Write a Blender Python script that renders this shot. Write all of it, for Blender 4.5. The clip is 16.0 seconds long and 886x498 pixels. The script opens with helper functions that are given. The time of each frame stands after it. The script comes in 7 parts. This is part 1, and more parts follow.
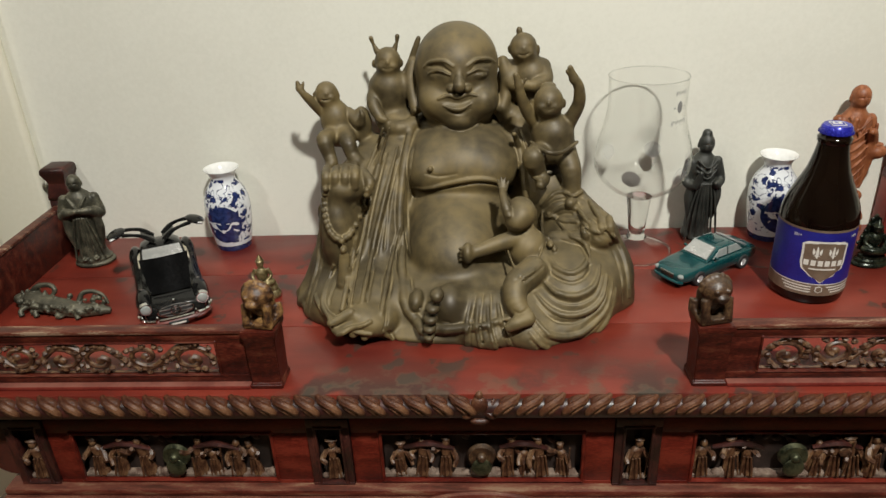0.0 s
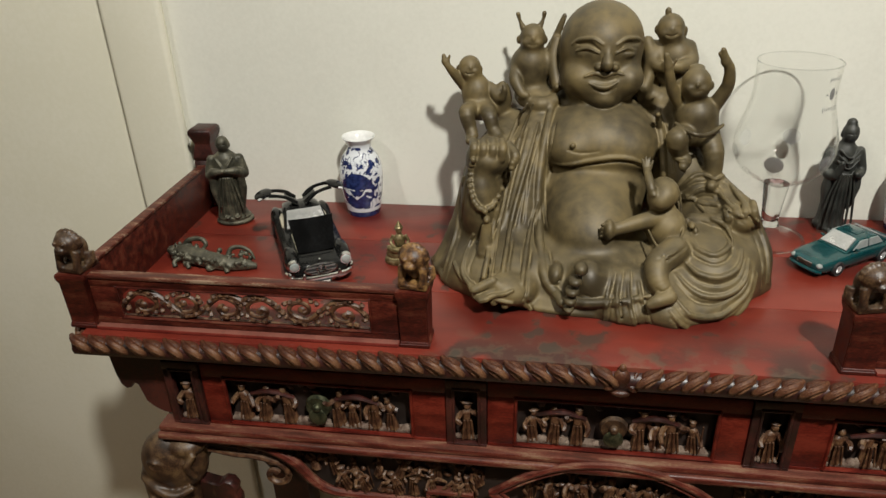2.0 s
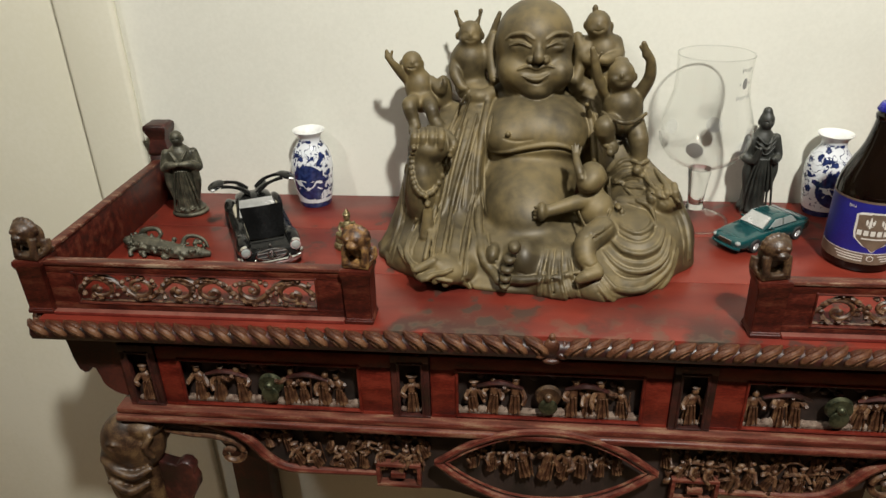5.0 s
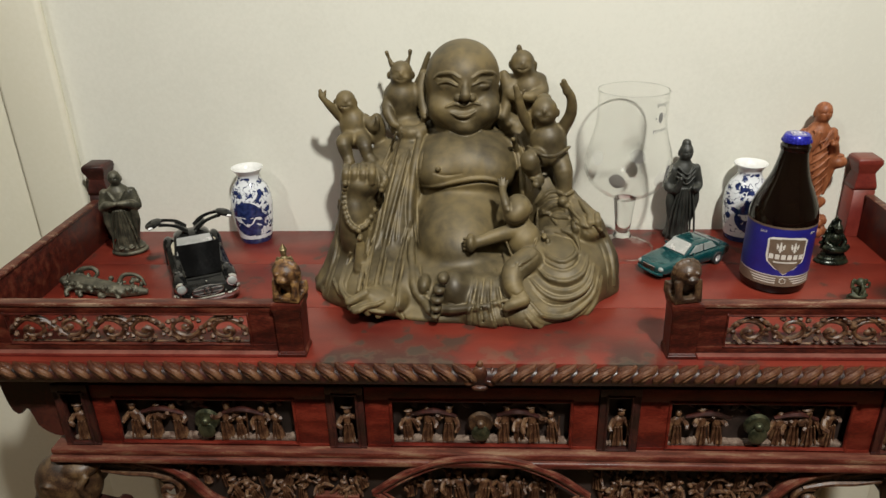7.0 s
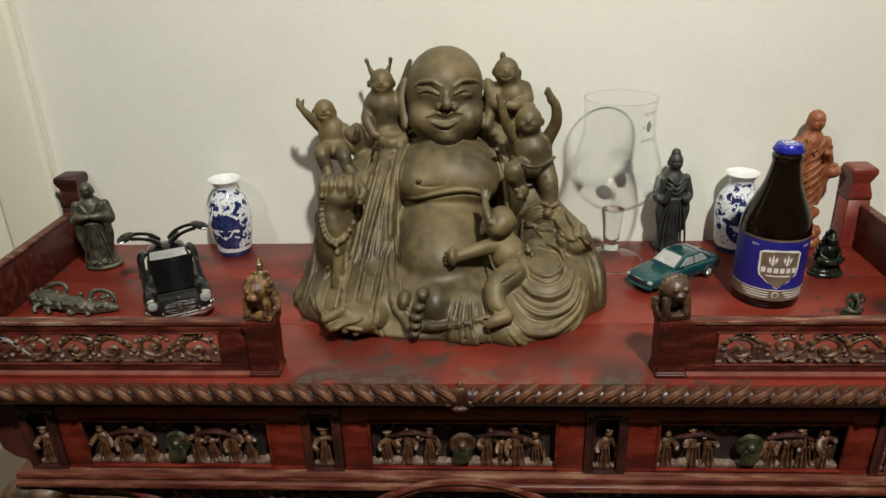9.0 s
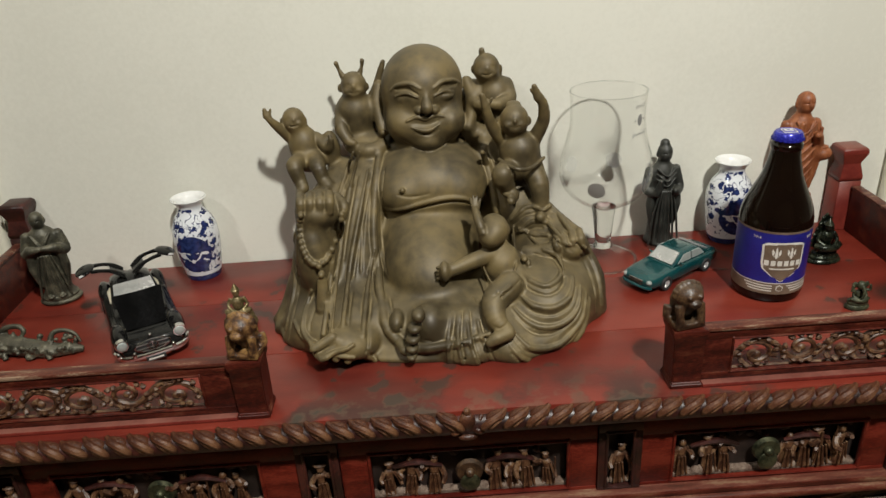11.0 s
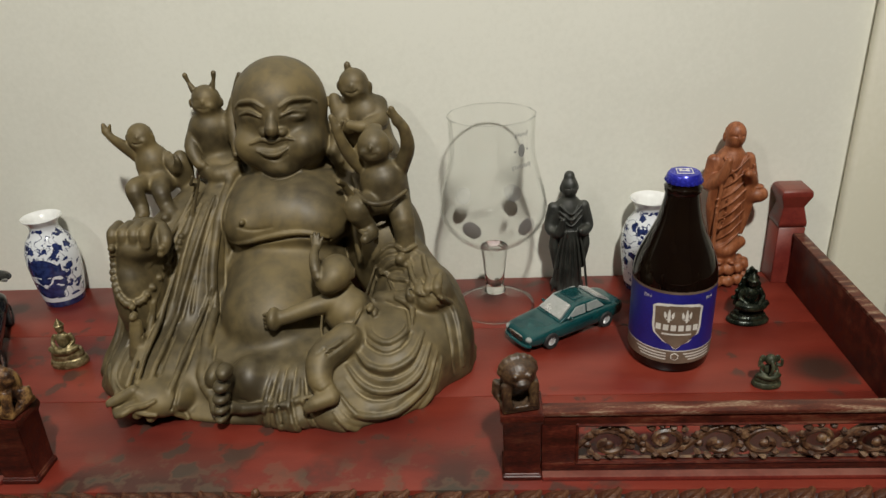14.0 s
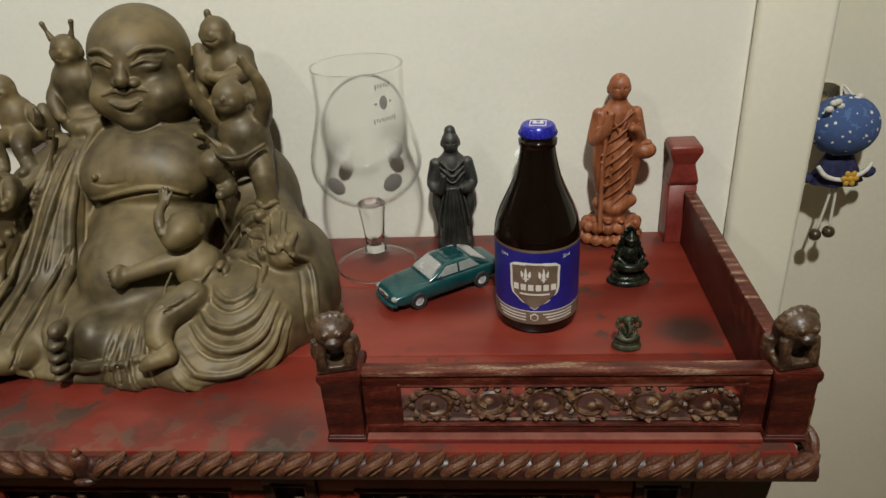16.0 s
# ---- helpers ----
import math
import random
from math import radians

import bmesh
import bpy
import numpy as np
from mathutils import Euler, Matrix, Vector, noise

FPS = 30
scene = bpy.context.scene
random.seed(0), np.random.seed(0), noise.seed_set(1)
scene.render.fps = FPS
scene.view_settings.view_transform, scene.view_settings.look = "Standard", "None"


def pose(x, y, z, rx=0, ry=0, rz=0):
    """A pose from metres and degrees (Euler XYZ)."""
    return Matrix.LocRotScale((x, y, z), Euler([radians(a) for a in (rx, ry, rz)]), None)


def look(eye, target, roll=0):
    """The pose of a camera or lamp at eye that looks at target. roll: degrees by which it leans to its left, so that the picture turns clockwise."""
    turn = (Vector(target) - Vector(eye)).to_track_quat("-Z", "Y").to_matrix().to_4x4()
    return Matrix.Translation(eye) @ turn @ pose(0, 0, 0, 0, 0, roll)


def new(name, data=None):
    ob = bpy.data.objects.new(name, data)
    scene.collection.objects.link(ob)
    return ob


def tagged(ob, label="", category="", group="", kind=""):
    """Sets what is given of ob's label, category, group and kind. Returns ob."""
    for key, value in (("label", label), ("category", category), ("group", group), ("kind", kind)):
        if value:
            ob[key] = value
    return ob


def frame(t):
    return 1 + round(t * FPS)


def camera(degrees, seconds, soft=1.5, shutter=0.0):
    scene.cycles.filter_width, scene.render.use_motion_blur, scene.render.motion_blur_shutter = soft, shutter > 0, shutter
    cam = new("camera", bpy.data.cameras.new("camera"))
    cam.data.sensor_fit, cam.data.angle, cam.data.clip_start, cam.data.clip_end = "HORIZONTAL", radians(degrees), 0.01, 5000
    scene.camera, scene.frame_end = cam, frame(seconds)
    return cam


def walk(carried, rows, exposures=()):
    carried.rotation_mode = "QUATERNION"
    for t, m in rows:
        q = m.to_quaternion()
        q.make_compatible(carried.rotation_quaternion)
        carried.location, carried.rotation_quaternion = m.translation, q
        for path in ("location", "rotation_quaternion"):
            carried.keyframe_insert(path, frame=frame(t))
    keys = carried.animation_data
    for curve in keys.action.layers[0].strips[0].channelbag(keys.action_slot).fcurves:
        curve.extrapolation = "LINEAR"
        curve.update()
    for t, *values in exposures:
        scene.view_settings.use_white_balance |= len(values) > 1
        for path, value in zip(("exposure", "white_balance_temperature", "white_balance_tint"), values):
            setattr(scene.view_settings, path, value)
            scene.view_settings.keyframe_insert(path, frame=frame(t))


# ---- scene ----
cam = camera(62.6, 16.0)
EXPOSURES = [(0, 0.05), (1.5, 0.05), (3, 0.14), (5.5, 0.26), (6, 0.26), (7, 0.08), (8.5, -0.02), (9.2, 0.0), (11.5, -0.09), (12, -0.14), (13.5, -0.24), (16, -0.2)]
PATH = [
    (0, (0.008, -0.47, 1.239), (-0.112, 1.316, 0.347), -2.7),
    (0.5, (-0.006, -0.473, 1.238), (-0.157, 1.307, 0.34), -2.2),
    (1, (-0.028, -0.476, 1.24), (-0.231, 1.289, 0.321), -2.3),
    (1.5, (-0.051, -0.485, 1.242), (-0.305, 1.267, 0.311), -1.9),
    (2, (-0.064, -0.497, 1.241), (-0.346, 1.251, 0.311), -1.9),
    (2.5, (-0.063, -0.506, 1.241), (-0.332, 1.241, 0.304), -1.8),
    (3, (-0.056, -0.51, 1.238), (-0.327, 1.227, 0.285), -2.0),
    (5.5, (-0.024, -0.548, 1.241), (-0.194, 1.233, 0.347), -1.7),
    (6, (-0.013, -0.554, 1.243), (-0.148, 1.242, 0.374), -1.9),
    (6.5, (-0.002, -0.555, 1.245), (-0.108, 1.247, 0.383), -1.9),
    (7, (0.003, -0.556, 1.247), (-0.106, 1.256, 0.407), -1.6),
    (7.5, (0.004, -0.551, 1.244), (-0.102, 1.265, 0.414), -1.6),
    (8, (0.005, -0.543, 1.241), (-0.096, 1.265, 0.391), -1.4),
    (8.5, (0.011, -0.539, 1.24), (-0.088, 1.271, 0.395), -1.7),
    (9, (0.018, -0.529, 1.242), (-0.084, 1.291, 0.42), -1.7),
    (9.2, (0.021, -0.528, 1.24), (-0.088, 1.298, 0.431), -1.6),
    (11.3, (-0.016, -0.454, 1.254), (0.021, 1.342, 0.373), -3.4),
    (11.5, (0.009, -0.439, 1.25), (0.051, 1.357, 0.372), -2.7),
    (12, (0.064, -0.429, 1.242), (0.082, 1.379, 0.388), -2.4),
    (12.5, (0.105, -0.416, 1.239), (0.093, 1.386, 0.372), -2.3),
    (13, (0.095, -0.397, 1.244), (0.065, 1.404, 0.375), -3.8),
    (13.5, (0.091, -0.389, 1.236), (0.039, 1.41, 0.364), -5.5),
    (14, (0.16, -0.377, 1.235), (0.039, 1.425, 0.374), -3.2),
    (14.5, (0.242, -0.374, 1.223), (0.075, 1.413, 0.342), -1.9),
    (15, (0.273, -0.359, 1.222), (0.099, 1.411, 0.307), -3.2),
    (15.5, (0.282, -0.347, 1.218), (0.14, 1.416, 0.284), -3.2),
    (16, (0.281, -0.355, 1.214), (0.127, 1.401, 0.268), -3.5),
]
walk(cam, [(t, look(eye, target, roll)) for t, eye, target, roll in PATH], EXPOSURES)

# ---- world and lamps ----
world = bpy.data.worlds.new("world")
scene.world = world
world.use_nodes = True
world.node_tree.nodes["Background"].inputs[0].default_value = (0.9, 0.85, 0.75, 1)
world.node_tree.nodes["Background"].inputs[1].default_value = 0.01

Z = 0.88        # height of the table top
WALL = 0.298    # the wall behind the table
CEIL = 2.45


def ceiling_spot(x, y, watts, size=0.09, colour=(0.97, 0.955, 0.89)):
    data = bpy.data.lights.new("spot_bulb", "AREA")
    data.spread = radians(130)
    data.shape, data.size, data.energy, data.color = "DISK", size, watts, colour
    ob = new("spot_bulb", data)
    ob.matrix_world = look((x, y, CEIL - 0.03), (x * 0.3, 0.15, 0.9))
    return ob


ceiling_spot(0.36, -0.92, 19)
ceiling_spot(-0.95, -0.85, 3.5)


# ---- materials ----
def shader(name):
    m = bpy.data.materials.new(name)
    m.use_nodes = True
    return m, m.node_tree.nodes, m.node_tree.links, m.node_tree.nodes["Principled BSDF"]


def ramp(nodes, stops):
    r = nodes.new("ShaderNodeValToRGB")
    e = r.color_ramp.elements
    while len(e) < len(stops):
        e.new(0.5)
    for i, (p, c) in enumerate(stops):
        e[i].position, e[i].color = p, (*c, 1) if len(c) == 3 else c
    return r


def surface(name, stops, rough=0.5, metal=0.0, scale=60.0, fine=600.0, bump=0.15, depth=0.001, stretch=(1, 1, 1), rough_var=0.15, coat=0.0, dust=None, spec=0.5):
    """Colour by noise at two scales, with relief. dust: (colour, amount) settled on faces that look up."""
    m, n, l, b = shader(name)
    tc = n.new("ShaderNodeTexCoord")
    mp = n.new("ShaderNodeMapping")
    mp.inputs["Scale"].default_value = stretch
    l.new(tc.outputs["Object"], mp.inputs["Vector"])
    big = n.new("ShaderNodeTexNoise")
    big.inputs["Scale"].default_value, big.inputs["Detail"].default_value = scale, 6
    small = n.new("ShaderNodeTexNoise")
    small.inputs["Scale"].default_value, small.inputs["Detail"].default_value = fine, 4
    for t in (big, small):
        l.new(mp.outputs["Vector"], t.inputs["Vector"])
    mix = n.new("ShaderNodeMath")
    mix.operation = "MULTIPLY_ADD"
    mix.inputs[1].default_value = 0.35
    l.new(small.outputs["Fac"], mix.inputs[0])
    sc = n.new("ShaderNodeMath")
    sc.operation = "MULTIPLY"
    sc.inputs[1].default_value = 0.65
    l.new(big.outputs["Fac"], sc.inputs[0])
    l.new(sc.outputs[0], mix.inputs[2])
    wide = n.new("ShaderNodeMapRange")
    wide.inputs[1].default_value, wide.inputs[2].default_value, wide.inputs[3].default_value, wide.inputs[4].default_value = 0.37, 0.63, 0.24, 0.8
    l.new(mix.outputs[0], wide.inputs[0])
    r = ramp(n, stops)
    l.new(wide.outputs[0], r.inputs[0])
    out = r.outputs[0]
    if dust:
        geo = n.new("ShaderNodeNewGeometry")
        sep = n.new("ShaderNodeSeparateXYZ")
        l.new(geo.outputs["Normal"], sep.inputs[0])
        mr = n.new("ShaderNodeMapRange")
        mr.inputs[1].default_value, mr.inputs[2].default_value = 0.3, 1.0
        mr.inputs[3].default_value, mr.inputs[4].default_value = 0.0, dust[1]
        l.new(sep.outputs[2], mr.inputs[0])
        mu = n.new("ShaderNodeMath")
        mu.operation = "MULTIPLY"
        l.new(mr.outputs[0], mu.inputs[0])
        l.new(big.outputs["Fac"], mu.inputs[1])
        mx = n.new("ShaderNodeMix")
        mx.data_type = "RGBA"
        l.new(mu.outputs[0], mx.inputs[0])
        l.new(out, mx.inputs[6])
        mx.inputs[7].default_value = (*dust[0], 1)
        out = mx.outputs[2]
    l.new(out, b.inputs["Base Color"])
    rr = n.new("ShaderNodeMapRange")
    rr.inputs[3].default_value, rr.inputs[4].default_value = max(0.02, rough - rough_var), min(1, rough + rough_var)
    l.new(wide.outputs[0], rr.inputs[0])
    l.new(rr.outputs[0], b.inputs["Roughness"])
    b.inputs["Metallic"].default_value = metal
    b.inputs["Coat Weight"].default_value = coat
    b.inputs["Specular IOR Level"].default_value = spec
    bp = n.new("ShaderNodeBump")
    bp.inputs["Strength"].default_value, bp.inputs["Distance"].default_value = bump, depth
    l.new(mix.outputs[0], bp.inputs["Height"])
    l.new(bp.outputs[0], b.inputs["Normal"])
    return m


WALLPAINT = surface("wall_paint", [(0.3, (0.72, 0.71, 0.62)), (0.7, (0.77, 0.76, 0.67))], 0.75, scale=4, fine=250, bump=0.06, depth=0.002)
DOORPAINT = surface("door_paint", [(0.3, (0.75, 0.72, 0.58)), (0.7, (0.79, 0.76, 0.63))], 0.45, scale=5, fine=180, bump=0.03)
CEILPAINT = surface("ceiling_paint", [(0.3, (0.78, 0.76, 0.72)), (0.7, (0.82, 0.8, 0.76))], 0.9, scale=5)
FLOORWOOD = surface("floor_wood", [(0.3, (0.2, 0.11, 0.05)), (0.7, (0.32, 0.2, 0.1))], 0.4, scale=5, stretch=(1, 8, 1))
BRONZE = surface("aged_bronze", [(0.26, (0.046, 0.033, 0.015)), (0.42, (0.078, 0.058, 0.026)), (0.58, (0.118, 0.087, 0.038)), (0.76, (0.165, 0.12, 0.048))], 0.54, metal=0.18, scale=16, fine=90, bump=0.1, depth=0.0006, dust=((0.22, 0.19, 0.13), 0.35))


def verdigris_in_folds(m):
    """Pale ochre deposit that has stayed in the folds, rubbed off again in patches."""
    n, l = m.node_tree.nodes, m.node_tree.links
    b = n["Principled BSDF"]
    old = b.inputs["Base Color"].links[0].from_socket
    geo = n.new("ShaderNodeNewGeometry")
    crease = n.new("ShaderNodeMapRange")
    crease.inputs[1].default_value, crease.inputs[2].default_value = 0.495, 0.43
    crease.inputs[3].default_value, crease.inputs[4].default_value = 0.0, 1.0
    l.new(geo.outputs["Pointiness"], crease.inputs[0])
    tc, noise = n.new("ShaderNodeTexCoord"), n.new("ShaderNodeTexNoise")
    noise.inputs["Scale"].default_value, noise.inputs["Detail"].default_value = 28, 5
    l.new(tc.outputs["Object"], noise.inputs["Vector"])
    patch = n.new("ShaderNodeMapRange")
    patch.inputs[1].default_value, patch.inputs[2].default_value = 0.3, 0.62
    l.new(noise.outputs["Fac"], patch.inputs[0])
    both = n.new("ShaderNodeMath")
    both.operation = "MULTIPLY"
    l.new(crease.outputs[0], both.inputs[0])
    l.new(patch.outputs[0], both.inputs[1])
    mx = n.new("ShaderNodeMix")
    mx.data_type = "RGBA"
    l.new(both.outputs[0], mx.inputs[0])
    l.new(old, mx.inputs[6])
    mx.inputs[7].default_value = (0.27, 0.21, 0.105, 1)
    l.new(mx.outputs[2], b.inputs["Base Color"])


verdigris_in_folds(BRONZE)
LACQUER = surface("red_lacquer", [(0.3, (0.028, 0.006, 0.004)), (0.5, (0.06, 0.01, 0.006)), (0.62, (0.088, 0.015, 0.008)), (0.78, (0.12, 0.036, 0.019))], 0.4, scale=34, fine=300, bump=0.2, stretch=(1, 3, 3), spec=0.28)
DARKLAC = surface("dark_lacquer", [(0.3, (0.016, 0.007, 0.005)), (0.55, (0.035, 0.009, 0.007)), (0.75, (0.07, 0.016, 0.01))], 0.42, scale=30, fine=300, bump=0.15)
CARVED = surface("carved_gilt_wood", [(0.3, (0.018, 0.009, 0.005)), (0.48, (0.048, 0.022, 0.011)), (0.6, (0.08, 0.042, 0.018)), (0.76, (0.125, 0.072, 0.03))], 0.42, scale=60, fine=700, bump=0.4, depth=0.0015, dust=((0.24, 0.19, 0.13), 0.3))
ROPE = surface("gilded_leaf_moulding", [(0.3, (0.03, 0.009, 0.005)), (0.46, (0.065, 0.021, 0.01)), (0.58, (0.1, 0.036, 0.016)), (0.76, (0.16, 0.075, 0.034))], 0.42, scale=40, fine=800, bump=0.6, depth=0.002)
FIGURE = surface("dusty_gilt_figures", [(0.3, (0.03, 0.01, 0.005)), (0.46, (0.062, 0.024, 0.011)), (0.6, (0.105, 0.045, 0.02)), (0.78, (0.18, 0.1, 0.046))], 0.45, scale=150, fine=900, bump=0.4, depth=0.0015, dust=((0.26, 0.2, 0.14), 0.35))
WORN = surface("rubbed_dark_edge", [(0.35, (0.05, 0.012, 0.008)), (0.55, (0.1, 0.024, 0.014)), (0.66, (0.14, 0.055, 0.034)), (0.76, (0.27, 0.18, 0.12))], 0.42, scale=45, fine=500, stretch=(0.6, 4, 4), bump=0.25, spec=0.3)
# wall paint darkened so that the unseen walls reflect like a dim room
DIMWALL = surface("shaded_wall_paint", [(0.3, (0.3, 0.27, 0.22)), (0.7, (0.36, 0.33, 0.27))], 0.8, scale=4, fine=200)
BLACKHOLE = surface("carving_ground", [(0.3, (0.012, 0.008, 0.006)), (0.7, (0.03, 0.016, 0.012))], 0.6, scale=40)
GILT = surface("worn_gilding", [(0.32, (0.03, 0.014, 0.008)), (0.5, (0.12, 0.055, 0.02)), (0.72, (0.27, 0.15, 0.05))], 0.45, metal=0.1, scale=140, fine=900, bump=0.5, depth=0.002)
REDPAINT = surface("red_drawer_paint", [(0.28, (0.055, 0.006, 0.004)), (0.5, (0.105, 0.011, 0.006)), (0.72, (0.16, 0.021, 0.011))], 0.36, scale=26, fine=300, bump=0.14, stretch=(1, 3, 3), spec=0.35)


# ---- mesh helpers ----
def mesh_object(name, mesh, material, parent=None, label=""):
    mesh.materials.clear()
    mesh.materials.append(material)
    ob = new(name, mesh)
    if parent:
        ob.parent = parent
    if label:
        ob["label"] = label
    return ob


def part(name, bm, material, parent=None, label="", smooth=True):
    """Links a bmesh as one mesh object under its thing."""
    bmesh.ops.recalc_face_normals(bm, faces=bm.faces)
    for f in bm.faces:
        f.smooth = smooth
    if smooth:
        for e in bm.edges:
            if len(e.link_faces) == 2 and e.calc_face_angle(0) > 0.7:
                e.smooth = False
    me = bpy.data.meshes.new(name)
    bm.to_mesh(me)
    bm.free()
    return mesh_object(name, me, material, parent, label)


def thing(name, label, category, at=(0, 0, 0), turn=0, group=""):
    ob = new(name)
    ob.empty_display_size = 0.02
    ob.matrix_basis = pose(*at, 0, 0, turn)
    return tagged(ob, label, category, group)


def box(x0, x1, y0, y1, z0, z1, bevel=0.0, bm=None, segs=2):
    own = bmesh.new()
    v = [own.verts.new((x, y, z)) for x in (x0, x1) for y in (y0, y1) for z in (z0, z1)]
    for q in ((0, 1, 3, 2), (4, 6, 7, 5), (0, 4, 5, 1), (2, 3, 7, 6), (0, 2, 6, 4), (1, 5, 7, 3)):
        own.faces.new([v[i] for i in q])
    bmesh.ops.recalc_face_normals(own, faces=own.faces)
    if bevel:
        bmesh.ops.bevel(own, geom=own.edges[:], offset=bevel, segments=segs, affect="EDGES", profile=0.5)
    return join(bm, own)


def join(bm, own):
    if bm is None:
        return own
    me = bpy.data.meshes.new("joined")
    own.to_mesh(me)
    own.free()
    bm.from_mesh(me)
    bpy.data.meshes.remove(me)
    return bm


def prism(outline, y0, y1, bm=None, bevel=0.0):
    """An outline in x and z, drawn out from y0 to y1."""
    own = bmesh.new()
    a = [own.verts.new((x, y0, z)) for x, z in outline]
    b = [own.verts.new((x, y1, z)) for x, z in outline]
    own.faces.new(a)
    own.faces.new(b[::-1])
    for i in range(len(a)):
        j = (i + 1) % len(a)
        own.faces.new((a[j], a[i], b[i], b[j]))
    bmesh.ops.recalc_face_normals(own, faces=own.faces)
    if bevel:
        bmesh.ops.bevel(own, geom=[e for e in own.edges], offset=bevel, segments=1, affect="EDGES")
    return join(bm, own)


def lathe(profile, segs=40, at=(0, 0, 0), bm=None, closed=False):
    """A profile of (radius, height) turned about the upright axis."""
    bm = bm or bmesh.new()
    rings = []
    for r, z in profile:
        if r < 1e-6:
            rings.append([bm.verts.new((at[0], at[1], at[2] + z))])
        else:
            rings.append([bm.verts.new((at[0] + r * math.cos(2 * math.pi * k / segs), at[1] + r * math.sin(2 * math.pi * k / segs), at[2] + z)) for k in range(segs)])
    pairs = list(zip(rings, rings[1:])) + ([(rings[-1], rings[0])] if closed else [])
    for a, b in pairs:
        for k in range(segs):
            j = (k + 1) % segs
            if len(a) == 1 and len(b) == 1:
                continue
            if len(a) == 1:
                bm.faces.new((a[0], b[k], b[j]))
            elif len(b) == 1:
                bm.faces.new((a[k], a[j], b[0]))
            else:
                bm.faces.new((a[k], a[j], b[j], b[k]))
    return bm


class Clay:
    """Soft modelling mass on a grid: forms melt into each other, grooves are pressed in; skin() gives the surface."""

    def __init__(self, low, high, step):
        self.low, self.step = np.array(low), step
        self.size = [int((b - a) / step) + 1 for a, b in zip(low, high)]
        self.field = np.full(self.size, 0.02, dtype=np.float32)

    def region(self, low, high):
        a = np.maximum(((np.array(low) - self.low) / self.step).astype(int), 0)
        b = np.minimum(((np.array(high) - self.low) / self.step).astype(int) + 2, self.size)
        if (b <= a).any():
            return None, None
        cut = tuple(slice(i, j) for i, j in zip(a, b))
        axes = [(self.low[k] + self.step * np.arange(a[k], b[k])).astype(np.float32) for k in range(3)]
        return cut, np.meshgrid(*axes, indexing="ij", sparse=True)

    def merge(self, cut, d, soft, groove):
        f = self.field[cut]
        if groove:
            h = np.maximum(soft - np.abs(f + d), 0) / soft
            self.field[cut] = np.maximum(f, -d) + h * h * soft * 0.25
        else:
            h = np.maximum(soft - np.abs(f - d), 0) / soft
            self.field[cut] = np.minimum(f, d) - h * h * soft * 0.25

    def ball(self, c, r, rot=(0, 0, 0), soft=None, groove=False):
        soft = soft or min(0.008, max(0.0012, 0.5 * min(r)))
        reach = max(r) + soft + 0.003
        cut, g = self.region([q - reach for q in c], [q + reach for q in c])
        if cut is None:
            return
        p = [g[k] - c[k] for k in range(3)]
        if any(rot):
            m = np.array(Euler([radians(a) for a in rot]).to_matrix().transposed())
            p = [m[k][0] * p[0] + m[k][1] * p[1] + m[k][2] * p[2] for k in range(3)]
        k0 = np.sqrt((p[0] / r[0]) ** 2 + (p[1] / r[1]) ** 2 + (p[2] / r[2]) ** 2)
        k1 = np.sqrt((p[0] / r[0] ** 2) ** 2 + (p[1] / r[1] ** 2) ** 2 + (p[2] / r[2] ** 2) ** 2) + 1e-6
        self.merge(cut, k0 * (k0 - 1) / k1, soft, groove)

    def rod(self, points, radii, soft=None, groove=False, steps=4):
        line = [np.array(q) for q in smooth_path(points, steps)]
        if isinstance(radii, (int, float)):
            radii = [radii] * 2
        rs = np.interp(np.linspace(0, 1, len(line)), np.linspace(0, 1, len(radii)), radii)
        soft = soft or min(0.008, max(0.001, 0.6 * float(min(rs))))
        reach = float(max(rs)) + soft + 0.003
        cut, g = self.region(np.min(line, axis=0) - reach, np.max(line, axis=0) + reach)
        if cut is None:
            return
        best = None
        for a, b, ra, rb in zip(line, line[1:], rs, rs[1:]):
            e = b - a
            t = np.clip(((g[0] - a[0]) * e[0] + (g[1] - a[1]) * e[1] + (g[2] - a[2]) * e[2]) / max(float(e @ e), 1e-9), 0, 1)
            d = np.sqrt((g[0] - a[0] - t * e[0]) ** 2 + (g[1] - a[1] - t * e[1]) ** 2 + (g[2] - a[2] - t * e[2]) ** 2) - (ra + t * (rb - ra))
            best = d if best is None else np.minimum(best, d)
        self.merge(cut, best, soft, groove)

    def front(self, x, z):
        """Where the foremost surface lies at (x, z)."""
        i = int(min(max(round((x - self.low[0]) / self.step), 0), self.size[0] - 1))
        k = int(min(max(round((z - self.low[2]) / self.step), 0), self.size[2] - 1))
        column = self.field[i, :, k]
        inside = np.flatnonzero(column < 0)
        if len(inside) == 0 or inside[0] == 0:
            return 0.2
        j = inside[0]
        return float(self.low[1] + self.step * (j - column[j] / (column[j] - column[j - 1])))

    def lay(self, line, radii, lift=0.0, groove=False):
        """A ridge or a groove that follows the foremost surface along a line of (x, z)."""
        points = [(p[0], self.front(p[0], p[2]) - lift, p[2]) for p in smooth_path([(x, 0.0, z) for x, z in line], 4)]
        rs = np.interp(np.linspace(0, 1, len(points)), np.linspace(0, 1, len(radii)), radii).tolist()
        for a in range(1, len(points) - 1):
            y = (points[a - 1][1] + points[a + 1][1]) / 2
            if abs(points[a][1] - y) > 0.006:
                points[a] = (points[a][0], y, points[a][2])
        self.rod(points, rs, groove=groove, steps=1)

